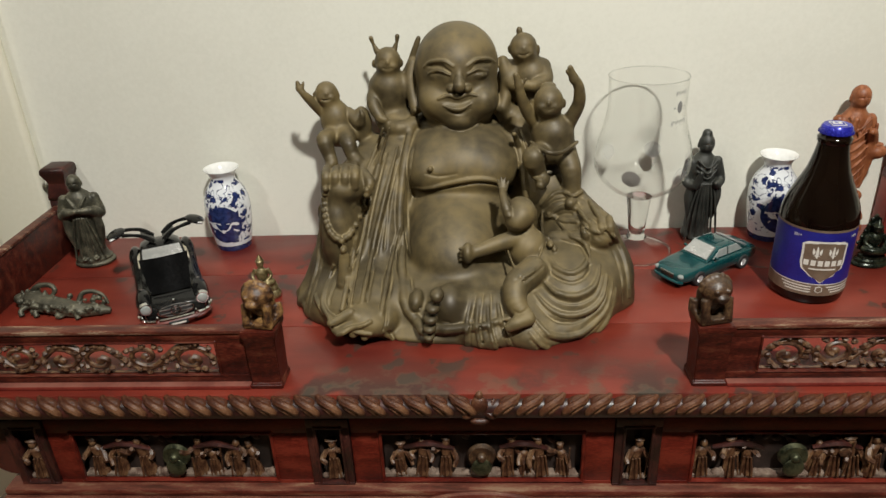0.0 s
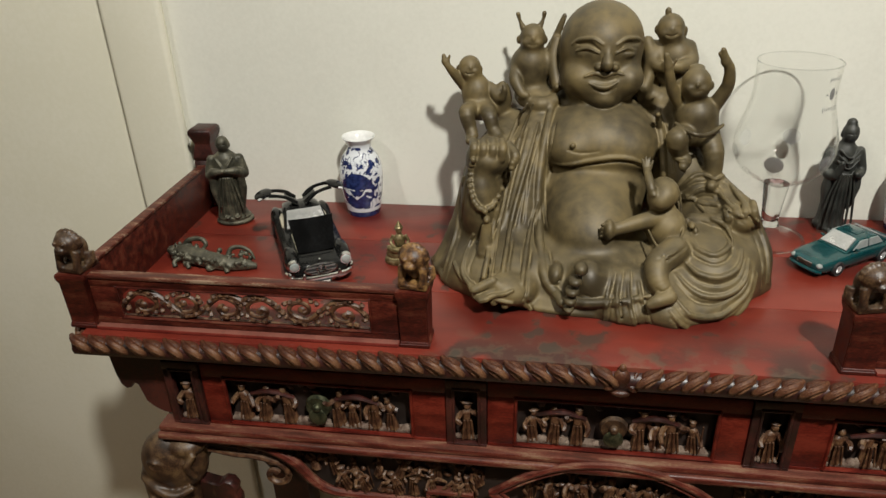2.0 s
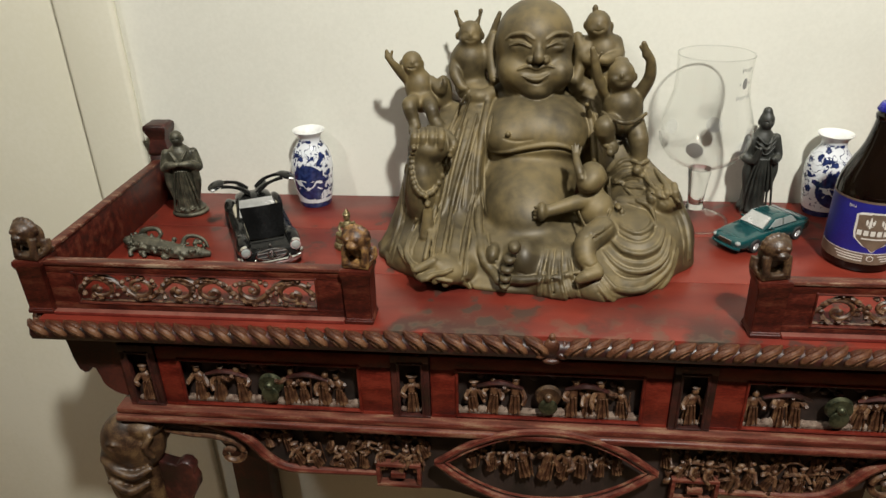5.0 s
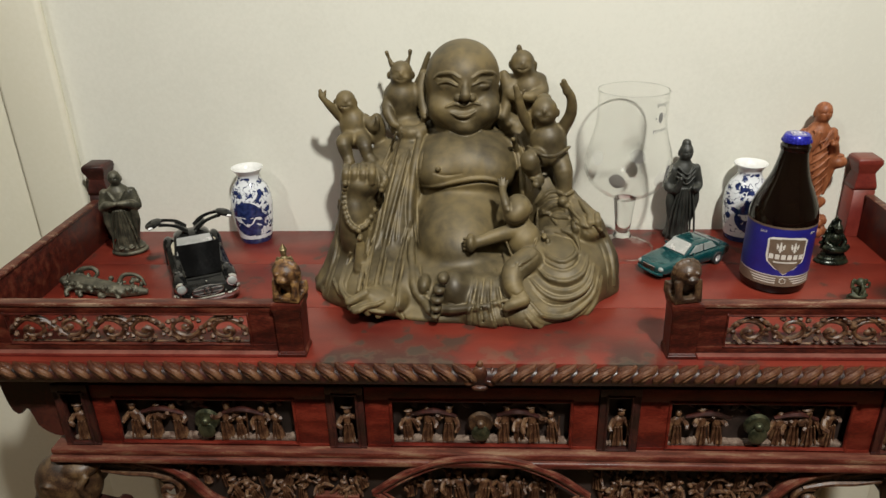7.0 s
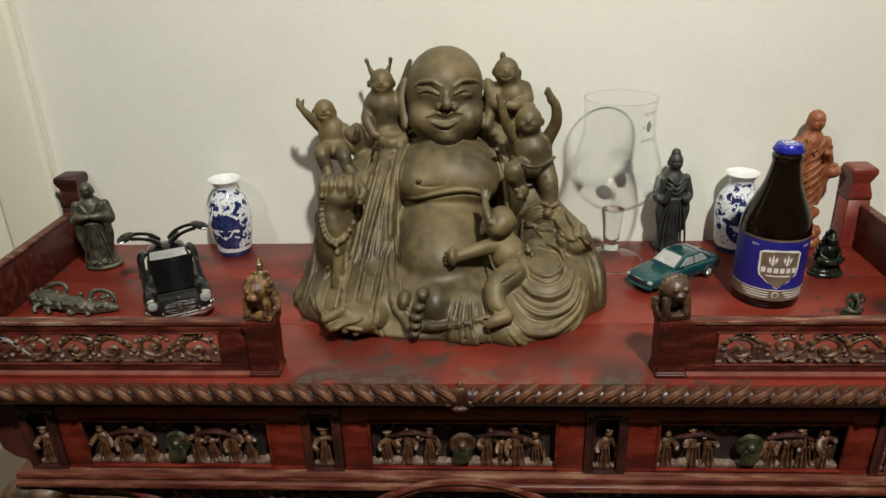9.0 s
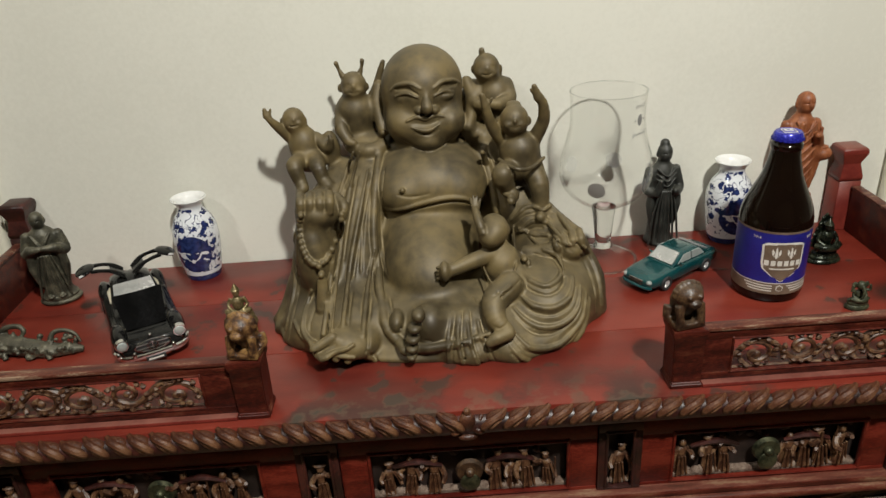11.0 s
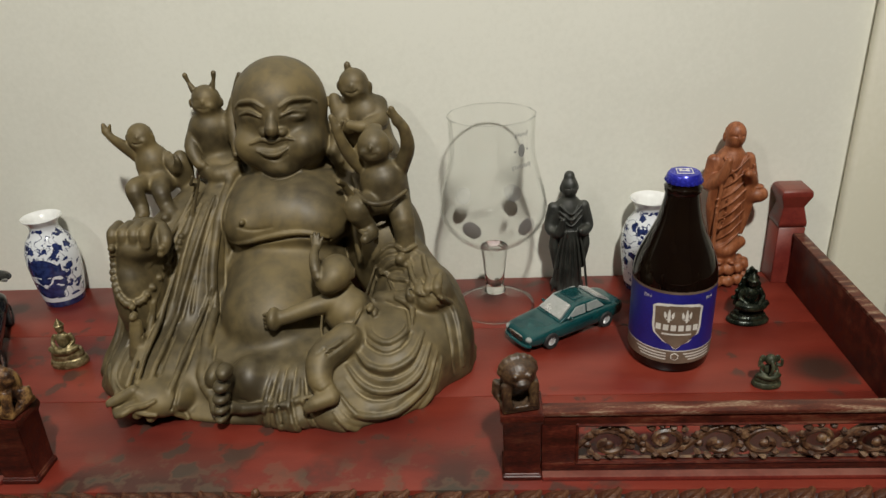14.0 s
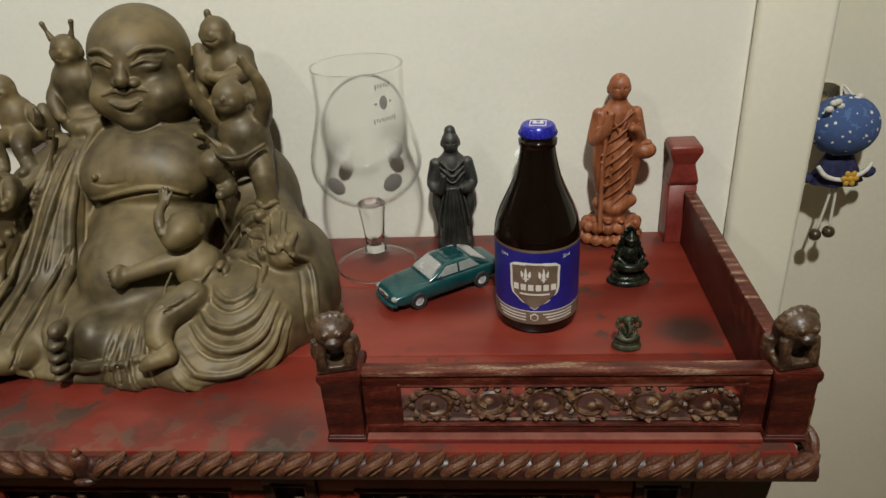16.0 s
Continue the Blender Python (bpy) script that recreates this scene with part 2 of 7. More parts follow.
    def skin(self, name):
        f = self.field
        inside = f < 0
        n = [k - 1 for k in self.size]
        corners = [tuple(slice(o[k], o[k] + n[k]) for k in range(3)) for o in np.ndindex(2, 2, 2)]
        count = sum(inside[c].astype(np.int8) for c in corners)
        cells = (count > 0) & (count < 8)
        where = np.argwhere(cells)
        index = np.full(n, -1, dtype=np.int32)
        index[cells] = np.arange(len(where))
        total, hits = np.zeros((len(where), 3)), np.zeros(len(where))
        offs = np.array(list(np.ndindex(2, 2, 2)))
        vals = [f[tuple((where + o).T)] for o in offs]
        for i in range(8):
            for j in range(i + 1, 8):
                if np.abs(offs[i] - offs[j]).sum() != 1:
                    continue
                cross = (vals[i] < 0) != (vals[j] < 0)
                t = np.where(cross, vals[i] / np.where(cross, vals[i] - vals[j], 1), 0)
                total += np.where(cross[:, None], offs[i] + t[:, None] * (offs[j] - offs[i]), 0)
                hits += cross
        verts = self.low + self.step * (where + total / hits[:, None])
        faces = []
        for k in range(3):
            u, v = [q for q in range(3) if q != k]
            a = [slice(1, n[q]) for q in range(3)]
            a[k] = slice(0, n[k])
            lo = inside[tuple(a)]
            b = list(a)
            b[k] = slice(1, n[k] + 1)
            hi = inside[tuple(b)]
            at = np.argwhere(lo != hi) + np.array([0 if q == k else 1 for q in range(3)])
            flip = lo[lo != hi]
            du, dv = np.eye(3, dtype=int)[u], np.eye(3, dtype=int)[v]
            ring = np.stack([index[tuple((at - s).T)] for s in (0 * du, du, du + dv, dv)], axis=1)
            turn = flip if k != 1 else ~flip
            faces.append(np.where(turn[:, None], ring, ring[:, ::-1]))
        me = bpy.data.meshes.new(name)
        me.from_pydata(verts.tolist(), [], np.concatenate(faces).tolist())
        me.validate()
        for p in me.polygons:
            p.use_smooth = True
        return me


def smooth_path(points, steps=6):
    """A Catmull-Rom line through the points."""
    p = [Vector(q) for q in points]
    p = [2 * p[0] - p[1]] + p + [2 * p[-1] - p[-2]]
    out = []
    for i in range(1, len(p) - 2):
        for k in range(steps):
            t = k / steps
            a, b, c, d = p[i - 1], p[i], p[i + 1], p[i + 2]
            out.append(0.5 * ((2 * b) + (c - a) * t + (2 * a - 5 * b + 4 * c - d) * t * t + (3 * b - a - 3 * c + d) * t ** 3))
    return out + [p[-2]]


def tube(points, radii, segs=8, bm=None, steps=6, flat=1.0, up=(0, 0, 1)):
    """A round or flattened rod along a smooth line; radii: one, or one at each point."""
    if isinstance(bm, Clay):
        bm.rod(points, radii)
        return bm
    bm = bm or bmesh.new()
    line = smooth_path(points, steps) if steps > 1 else [Vector(q) for q in points]
    if isinstance(radii, (int, float)):
        radii = [radii] * len(points)
    n = len(line)
    rs = np.interp(np.linspace(0, 1, n), np.linspace(0, 1, len(radii)), radii).tolist()
    rings = []
    for i, c in enumerate(line):
        d = (line[min(i + 1, n - 1)] - line[max(i - 1, 0)]).normalized()
        u = d.cross(Vector(up))
        if u.length < 1e-3:
            u = d.cross(Vector((0, 1, 0)))
        u.normalize()
        w = u.cross(d)
        rings.append([bm.verts.new(c + rs[i] * (u * math.cos(a) + w * flat * math.sin(a))) for a in (2 * math.pi * k / segs for k in range(segs))])
    for a, b in zip(rings, rings[1:]):
        for k in range(segs):
            bm.faces.new((a[k], a[(k + 1) % segs], b[(k + 1) % segs], b[k]))
    bm.faces.new(rings[0][::-1])
    bm.faces.new(rings[-1])
    return bm


def ball(bm, c, r, rot=(0, 0, 0), segs=14, rings=9):
    """An ellipsoid with three radii, turned by degrees."""
    if isinstance(bm, Clay):
        bm.ball(c, (r, r, r) if isinstance(r, (int, float)) else r, rot)
        return bm
    bm = bm or bmesh.new()
    r = (r, r, r) if isinstance(r, (int, float)) else r
    if max(r) > 0.008 and segs == 14:
        segs, rings = 40, 24
    m = pose(*c, *rot)
    lines = []
    for i in range(rings + 1):
        t = math.pi * i / rings
        if i in (0, rings):
            lines.append([bm.verts.new(m @ Vector((0, 0, r[2] * math.cos(t))))])
        else:
            lines.append([bm.verts.new(m @ Vector((r[0] * math.sin(t) * math.cos(2 * math.pi * k / segs), r[1] * math.sin(t) * math.sin(2 * math.pi * k / segs), r[2] * math.cos(t)))) for k in range(segs)])
    for a, b in zip(lines, lines[1:]):
        for k in range(segs):
            j = (k + 1) % segs
            if len(a) == 1:
                bm.faces.new((a[0], b[k], b[j]))
            elif len(b) == 1:
                bm.faces.new((a[k], b[0], a[j]))
            else:
                bm.faces.new((a[k], b[k], b[j], a[j]))
    return bm


def melted(bm, voxel, rounds=4, factor=0.5):
    """One skin round all the overlapping forms of bm, softened where they meet."""
    me = bpy.data.meshes.new("forms")
    bm.to_mesh(me)
    bm.free()
    ob = new("forms", me)
    r = ob.modifiers.new("skin", "REMESH")
    r.mode, r.voxel_size = "VOXEL", voxel
    if rounds:
        k = ob.modifiers.new("soft", "SMOOTH")
        k.iterations, k.factor = rounds, factor
    out = bpy.data.meshes.new_from_object(ob.evaluated_get(bpy.context.evaluated_depsgraph_get()))
    bpy.data.objects.remove(ob)
    for f in out.polygons:
        f.use_smooth = True
    return out


def statue(name, bm, voxel, material, label, at=(0, 0, 0), turn=0, rounds=3, group="", category="statuette"):
    if isinstance(bm, Clay):
        low = int(-bm.low[2] / bm.step) + 1
        bm.field[:, :, :low] = 0.0005
        ob = mesh_object(name, bm.skin(name), material)
    else:
        ob = mesh_object(name, melted(bm, voxel, rounds), material)
    ob.matrix_basis = pose(*at, 0, 0, turn)
    return tagged(ob, label, category, group)


# ---- the room ----
def room():
    T = 0.25
    wall = part("wall_north", box(-0.573, 0.564, WALL, WALL + T, 0, CEIL), WALLPAINT)
    tagged(wall, "off-white painted wall behind the altar table", "wall", kind="structure")
    over = part("wall_north_upper", box(-2.2, 2.2, WALL + 0.002, WALL + T, 2.1, CEIL), WALLPAINT)
    tagged(over, "off-white wall above the doors", "wall", kind="structure")
    # walls out of view; the dimness of the room is in their colour
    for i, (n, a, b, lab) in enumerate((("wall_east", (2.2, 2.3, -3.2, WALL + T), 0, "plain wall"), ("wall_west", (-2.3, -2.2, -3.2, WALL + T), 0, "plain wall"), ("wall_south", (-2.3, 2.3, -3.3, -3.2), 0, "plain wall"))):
        w = part(n, box(*a, 0, CEIL), DIMWALL)
        tagged(w, "unseen room wall, paint darkened to stand in for a dim room", "wall", kind="structure")
    for n, x0, x1 in (("wall_north_west", -2.2, -1.45), ("wall_north_east", 1.45, 2.2)):
        tagged(part(n, box(x0, x1, WALL, WALL + T, 0, 2.1), WALLPAINT), "plain off-white painted wall", "wall", kind="structure")
    tagged(part("floor", box(-2.3, 2.3, -3.3, WALL + T, -0.05, 0), FLOORWOOD), "brown wooden floor", "floor", kind="structure")
    tagged(part("ceiling", box(-2.3, 2.3, -3.3, WALL + T, CEIL, CEIL + 0.05), CEILPAINT), "white ceiling", "ceiling", kind="structure")
    # door leaves and their casings on both sides of the table
    for i, s in ((1, -1), (2, 1)):
        d = thing("door_%d" % i, "cream painted flush door", "door")
        d["kind"] = "structure"
        x0, x1 = sorted((s * 0.5765, s * 1.42))
        if s > 0:
            # this leaf closes flush with the far side of the thick wall
            part("leaf", box(0.5645, 1.4495, WALL + 0.206, WALL + 0.246, 0.005, 2.099, 0.002), DOORPAINT, d)
        else:
            part("leaf", box(x0, x1, WALL + 0.004, WALL + 0.044, 0.005, 2.06, 0.002), DOORPAINT, d)
        y0 = WALL - 0.014
        c0, c1 = (0.5, 0.5655) if s > 0 else (-0.5725, -0.499)
        t = part("trim_%d" % i, box(c0, c1, y0, WALL - 0.0005, 0, 2.1, 0.006, segs=4), DOORPAINT)
        tagged(t, "cream painted door casing with rounded edge", "trim", kind="structure")
        c0, c1 = sorted((s * 1.424, s * 1.485))
        t = part("trim_%d" % (i + 2), box(c0, c1, y0, WALL - 0.0005, 0, 2.1, 0.003), DOORPAINT)
        tagged(t, "cream painted door casing", "trim", kind="structure")


room()


# ---- the altar table ----
def table_top_material():
    m, n, l, b = shader("worn_red_top")
    tc = n.new("ShaderNodeTexCoord")
    mp = n.new("ShaderNodeMapping")
    mp.inputs["Scale"].default_value = (1, 3, 1)
    l.new(tc.outputs["Object"], mp.inputs["Vector"])

    def tex(scale, detail, src):
        t = n.new("ShaderNodeTexNoise")
        t.inputs["Scale"].default_value, t.inputs["Detail"].default_value = scale, detail
        l.new(src, t.inputs["Vector"])
        return t.outputs["Fac"]

    def math_node(op, a, c):
        k = n.new("ShaderNodeMath")
        k.operation = op
        for i, v in enumerate((a, c)):
            if isinstance(v, (int, float)):
                k.inputs[i].default_value = v
            else:
                l.new(v, k.inputs[i])
        return k.outputs[0]

    def span(v, a, c, lo=0.0, hi=1.0):
        k = n.new("ShaderNodeMapRange")
        k.inputs[1].default_value, k.inputs[2].default_value, k.inputs[3].default_value, k.inputs[4].default_value = a, c, lo, hi
        l.new(v, k.inputs[0])
        return k.outputs[0]

    def blend(f, a, c):
        k = n.new("ShaderNodeMix")
        k.data_type = "RGBA"
        l.new(f, k.inputs[0])
        l.new(a, k.inputs[6])
        k.inputs[7].default_value = (*c, 1)
        return k.outputs[2]

    grain = tex(7, 7, mp.outputs["Vector"])
    fine = tex(260, 4, mp.outputs["Vector"])
    patch = tex(13, 8, tc.outputs["Object"])
    spots = tex(52, 6, tc.outputs["Object"])
    base = ramp(n, [(0.34, (0.105, 0.014, 0.009)), (0.5, (0.16, 0.021, 0.012)), (0.66, (0.215, 0.034, 0.02))])
    l.new(grain, base.inputs[0])
    sep = n.new("ShaderNodeSeparateXYZ")
    l.new(tc.outputs["Object"], sep.inputs[0])
    front = span(sep.outputs[1], 0.046, 0.004)
    middle = span(math_node("ABSOLUTE", sep.outputs[0], 0), 0.17, 0.14)
    worn = math_node("MULTIPLY", math_node("MULTIPLY", front, middle), span(patch, 0.47, 0.52))
    col = blend(math_node("MULTIPLY", worn, 0.8), base.outputs[0], (0.024, 0.017, 0.013))
    bare = math_node("MULTIPLY", math_node("MULTIPLY", front, middle), span(spots, 0.5, 0.55))
    col = blend(math_node("MULTIPLY", bare, 0.3), col, (0.14, 0.1, 0.062))
    stain = math_node("MULTIPLY", span(spots, 0.56, 0.6), span(patch, 0.52, 0.58))
    col = blend(math_node("MULTIPLY", stain, 0.7), col, (0.035, 0.03, 0.022))
    # the round burn at the right-hand end
    bx = math_node("DIVIDE", math_node("SUBTRACT", sep.outputs[0], 0.428), 0.034)
    by = math_node("DIVIDE", math_node("SUBTRACT", sep.outputs[1], 0.122), 0.028)
    far = math_node("SQRT", math_node("ADD", math_node("MULTIPLY", bx, bx), math_node("MULTIPLY", by, by)), 0)
    far = math_node("ADD", far, math_node("MULTIPLY", patch, 0.8))
    burn = span(far, 1.35, 0.75)
    col = blend(math_node("MULTIPLY", burn, 0.9), col, (0.03, 0.018, 0.013))
    l.new(col, b.inputs["Base Color"])
    l.new(span(patch, 0.3, 0.7, 0.28, 0.5), b.inputs["Roughness"])
    bp = n.new("ShaderNodeBump")
    bp.inputs["Strength"].default_value, bp.inputs["Distance"].default_value = 0.12, 0.001
    l.new(math_node("ADD", fine, math_node("MULTIPLY", patch, 1.5)), bp.inputs["Height"])
    l.new(bp.outputs[0], b.inputs["Normal"])
    return m


TABLETOP = table_top_material()
EDGERED = surface("bright_red_edge", [(0.3, (0.12, 0.014, 0.01)), (0.7, (0.19, 0.026, 0.016))], 0.45, scale=40, fine=400, dust=((0.3, 0.24, 0.18), 0.4))
STRIP = surface("rubbed_moulding", [(0.3, (0.05, 0.011, 0.007)), (0.5, (0.11, 0.02, 0.013)), (0.64, (0.15, 0.045, 0.026)), (0.78, (0.22, 0.12, 0.07))], 0.42, scale=24, fine=400, stretch=(1, 6, 6), bump=0.2, dust=((0.26, 0.2, 0.14), 0.2), spec=0.3)
DUSTY = surface("dusty_ledge", [(0.3, (0.09, 0.05, 0.034)), (0.7, (0.22, 0.16, 0.12))], 0.8, scale=120, fine=900, bump=0.5, depth=0.002)
BRASS = surface("green_brass", [(0.3, (0.03, 0.035, 0.02)), (0.7, (0.11, 0.11, 0.06))], 0.45, metal=0.7, scale=120)


def vinework(x0, x1, z0, z1, y, turns=3, r=0.002):
    """Openwork of two mirrored waving stems; each bay holds a coiled tendril with leaves."""
    bm = bmesh.new()
    cz, hz, mid = (z0 + z1) / 2, (z1 - z0) / 2, (x0 + x1) / 2
    half = (x1 - x0) / 2
    w = half / turns
    rnd = random.Random(int(x0 * 1000))
    for side in (-1, 1):
        stem = [(mid + side * half * k / (turns * 6), y, cz + hz * 0.72 * math.sin(math.pi * k / 6 + 0.5)) for k in range(turns * 6 + 1)]
        tube(stem, [r * 1.4, r * 1.2, r * 1.3, r], 7, bm, 3)
        for i in range(turns):
            s = -1 if i % 2 else 1
            cx = mid + side * w * (i + 0.42)
            coil = []
            for k in range(15):
                a = 0.5 + k * 0.5
                q = 1 - 0.78 * (k / 14)
                coil.append((cx + side * q * w * 0.44 * math.cos(a), y - 0.0022 * (k / 14), cz - s * hz * 0.12 + s * q * hz * 0.76 * math.sin(a)))
            tube(coil, [r, r * 1.15, r, r * 0.95, r * 1.5], 7, bm, 3)
            ball(bm, (cx, y - 0.0022, cz - s * hz * 0.12), (r * 1.9, r * 1.2, r * 1.7), segs=8, rings=6)
            for k in range(12):
                a = k * 0.52 + rnd.uniform(-0.15, 0.15)
                q = rnd.uniform(0.72, 1.0)
                px, pz = cx + w * 0.46 * q * math.cos(a), cz + hz * 0.86 * q * math.sin(a) * 0.95
                pz = min(max(pz, z0 + 0.002), z1 - 0.002)
                tip = (px + w * 0.13 * math.cos(a + 1.1), y - 0.0004, min(max(pz + hz * 0.3 * math.sin(a + 1.1), z0 + 0.001), z1 - 0.001))
                tube([(px, y, pz), ((px + tip[0]) / 2 + 0.001, y - 0.0018, (pz + tip[2]) / 2), tip], [r * 0.8, r * 1.3, r * 0.4], 6, bm, 3)
    for z in (z0 + 0.0008, z1 - 0.0008):
        tube([(x0, y + 0.001, z), (x1, y + 0.001, z)], 0.0012, 5, bm, 1)
    return bm


def relief_figure(h, pose_no, hat=True):
    """A small robed figure in high relief, standing at the origin and facing the front."""
    bm = bmesh.new()
    rnd = random.Random(pose_no)
    lean = rnd.uniform(-0.12, 0.12) * h
    lathe([(0, 0), (0.17 * h, 0), (0.15 * h, 0.12 * h), (0.11 * h, 0.35 * h), (0.1 * h, 0.5 * h), (0.13 * h, 0.66 * h), (0.06 * h, 0.74 * h), (0, 0.76 * h)], 10, bm=bm)
    for v in bm.verts:
        v.co.x += lean * v.co.z / h
        v.co.y *= 0.75
    hx = lean
    ball(bm, (hx, -0.02 * h, 0.83 * h), (0.085 * h, 0.085 * h, 0.1 * h), segs=8, rings=6)
    if hat:
        ball(bm, (hx, -0.01 * h, 0.93 * h), (rnd.uniform(0.09, 0.15) * h, 0.1 * h, 0.05 * h), (0, rnd.uniform(-15, 15), 0), 8, 6)
    for s in (-1, 1):
        up = rnd.choice((-0.25, -0.1, 0.1, 0.22))
        tube([(s * 0.11 * h + lean * 0.6, 0, 0.65 * h), (s * 0.22 * h + lean * 0.6, -0.08 * h, (0.55 + up * 0.4) * h), (s * rnd.uniform(0.1, 0.32) * h + lean * 0.5, -0.17 * h, (0.55 + up) * h)], [0.06 * h, 0.065 * h, 0.045 * h], 6, bm, 3)
    for k in range(3):
        x = (k - 1) * 0.07 * h
        tube([(x, -0.1 * h, 0.5 * h), (x * 1.3, -0.12 * h, 0.25 * h), (x * 1.6, -0.14 * h, 0.02 * h)], 0.022 * h, 5, bm, 2)
    if rnd.random() < 0.45:
        tube([(0.2 * h, -0.12 * h, 0.05 * h), (0.28 * h, -0.14 * h, 0.95 * h)], 0.02 * h, 5, bm, 1)
    return bm


def holed(x0, x1, z0, z1, u0, u1, w0, w1, y0, y1, bevel=0.002):
    """A flat frame: four bars with mitre-free butt joints, with a rounded inner lip."""
    bm = bmesh.new()
    box(x0, x1, y0, y1, z0, w0, 0.0006, bm)
    box(x0, x1, y0, y1, w1, z1, 0.0006, bm)
    box(x0, u0, y0 + 0.0003, y1, w0, w1, 0.0006, bm)
    box(u1, x1, y0 + 0.0003, y1, w0, w1, 0.0006, bm)
    lip = [(u0, w0), (u1, w0), (u1, w1), (u0, w1)]
    for (a, b), (c, d) in zip(lip, lip[1:] + lip[:1]):
        tube([(a, y0, b), (c, y0, d)], bevel, 6, bm, 1)
    for a, b in lip:
        ball(bm, (a, y0 + 0.001, b), bevel * 1.7, segs=8, rings=6)
    return bm


def rope_leaf():
    """One slanting leaf of the twisted edge moulding, about its own middle."""
    bm = bmesh.new()
    ball(bm, (-0.0035, -0.0035, 0.0062), (0.0088, 0.0062, 0.0056), (0, 22, 0), 14, 9)
    tube([(-0.0115, -0.001, 0.0108), (-0.0055, -0.0075, 0.0098), (0.002, -0.0105, 0.0062), (0.0068, -0.0098, -0.001), (0.0072, -0.006, -0.0075)], [0.0022, 0.0034, 0.0036, 0.003, 0.0012], 8, bm, 3)
    tube([(-0.0105, -0.002, 0.0042), (-0.0045, -0.0072, 0.003), (0.001, -0.0085, -0.0022), (0.0025, -0.0055, -0.009)], [0.0016, 0.0027, 0.0026, 0.0012], 8, bm, 3)
    tube([(-0.0095, -0.002, -0.001), (-0.005, -0.006, -0.0028), (-0.002, -0.006, -0.0072), (-0.0015, -0.004, -0.0105)], [0.0014, 0.0022, 0.002, 0.001], 8, bm, 3)
    tube([(0.0075, -0.002, 0.0085), (0.0095, -0.0045, 0.0035), (0.0092, -0.0045, -0.003)], [0.0018, 0.0022, 0.0012], 8, bm, 3)
    return bm


def lion():
    bm = bmesh.new()
    box(-0.0125, 0.0125, 0.0005, 0.0245, 0.0, 0.005, 0.001, bm)
    ball(bm, (0, 0.015, 0.018), (0.0105, 0.0105, 0.0125))
    ball(bm, (0, 0.0085, 0.0265), (0.0115, 0.0105, 0.0105))
    for k in range(9):
        a = math.pi * (k / 8)
        ball(bm, (0.0105 * math.cos(a), 0.0105, 0.0265 + 0.0095 * math.sin(a)), 0.0034, segs=8, rings=6)
    for s in (-1, 1):
        tube([(s * 0.0085, 0.006, 0.02), (s * 0.009, 0.0035, 0.011), (s * 0.0085, 0.0028, 0.004)], [0.0042, 0.0034, 0.004], 8, bm, 3)
        tube([(s * 0.0095, 0.018, 0.014), (s * 0.0115, 0.016, 0.007), (s * 0.0105, 0.011, 0.005)], [0.0055, 0.005, 0.003], 8, bm, 3)
        ball(bm, (s * 0.0045, -0.0008, 0.029), 0.0022, segs=8, rings=6)
    ball(bm, (0, -0.0015, 0.0235), (0.0055, 0.004, 0.0035))
    return melted(bm, 0.0009, 2)


def post_body(w=0.0262, h=0.052, splay=0.0):
    """A square rail post, a little waisted, with a moulded head."""
    bm = bmesh.new()
    rings = [(0.0, 0.0), (0.004, 0.0), (0.005, -0.0012), (h - 0.009, -0.0006), (h - 0.007, 0.0006), (h - 0.003, 0.0012), (h, 0.0004)]
    prev = None
    for z, o in rings:
        a = [bm.verts.new((x, y, z)) for x, y in ((-w / 2 - o, -o), (w / 2 + o, -o), (w / 2 + o, w + o), (-w / 2 - o, w + o))]
        if prev:
            for k in range(4):
                bm.faces.new((prev[k], prev[(k + 1) % 4], a[(k + 1) % 4], a[k]))
        else:
            bm.faces.new(a[::-1])
        prev = a
    bm.faces.new(prev)
    bmesh.ops.bevel(bm, geom=[e for e in bm.edges], offset=0.0007, segments=2, affect="EDGES")
    return bm


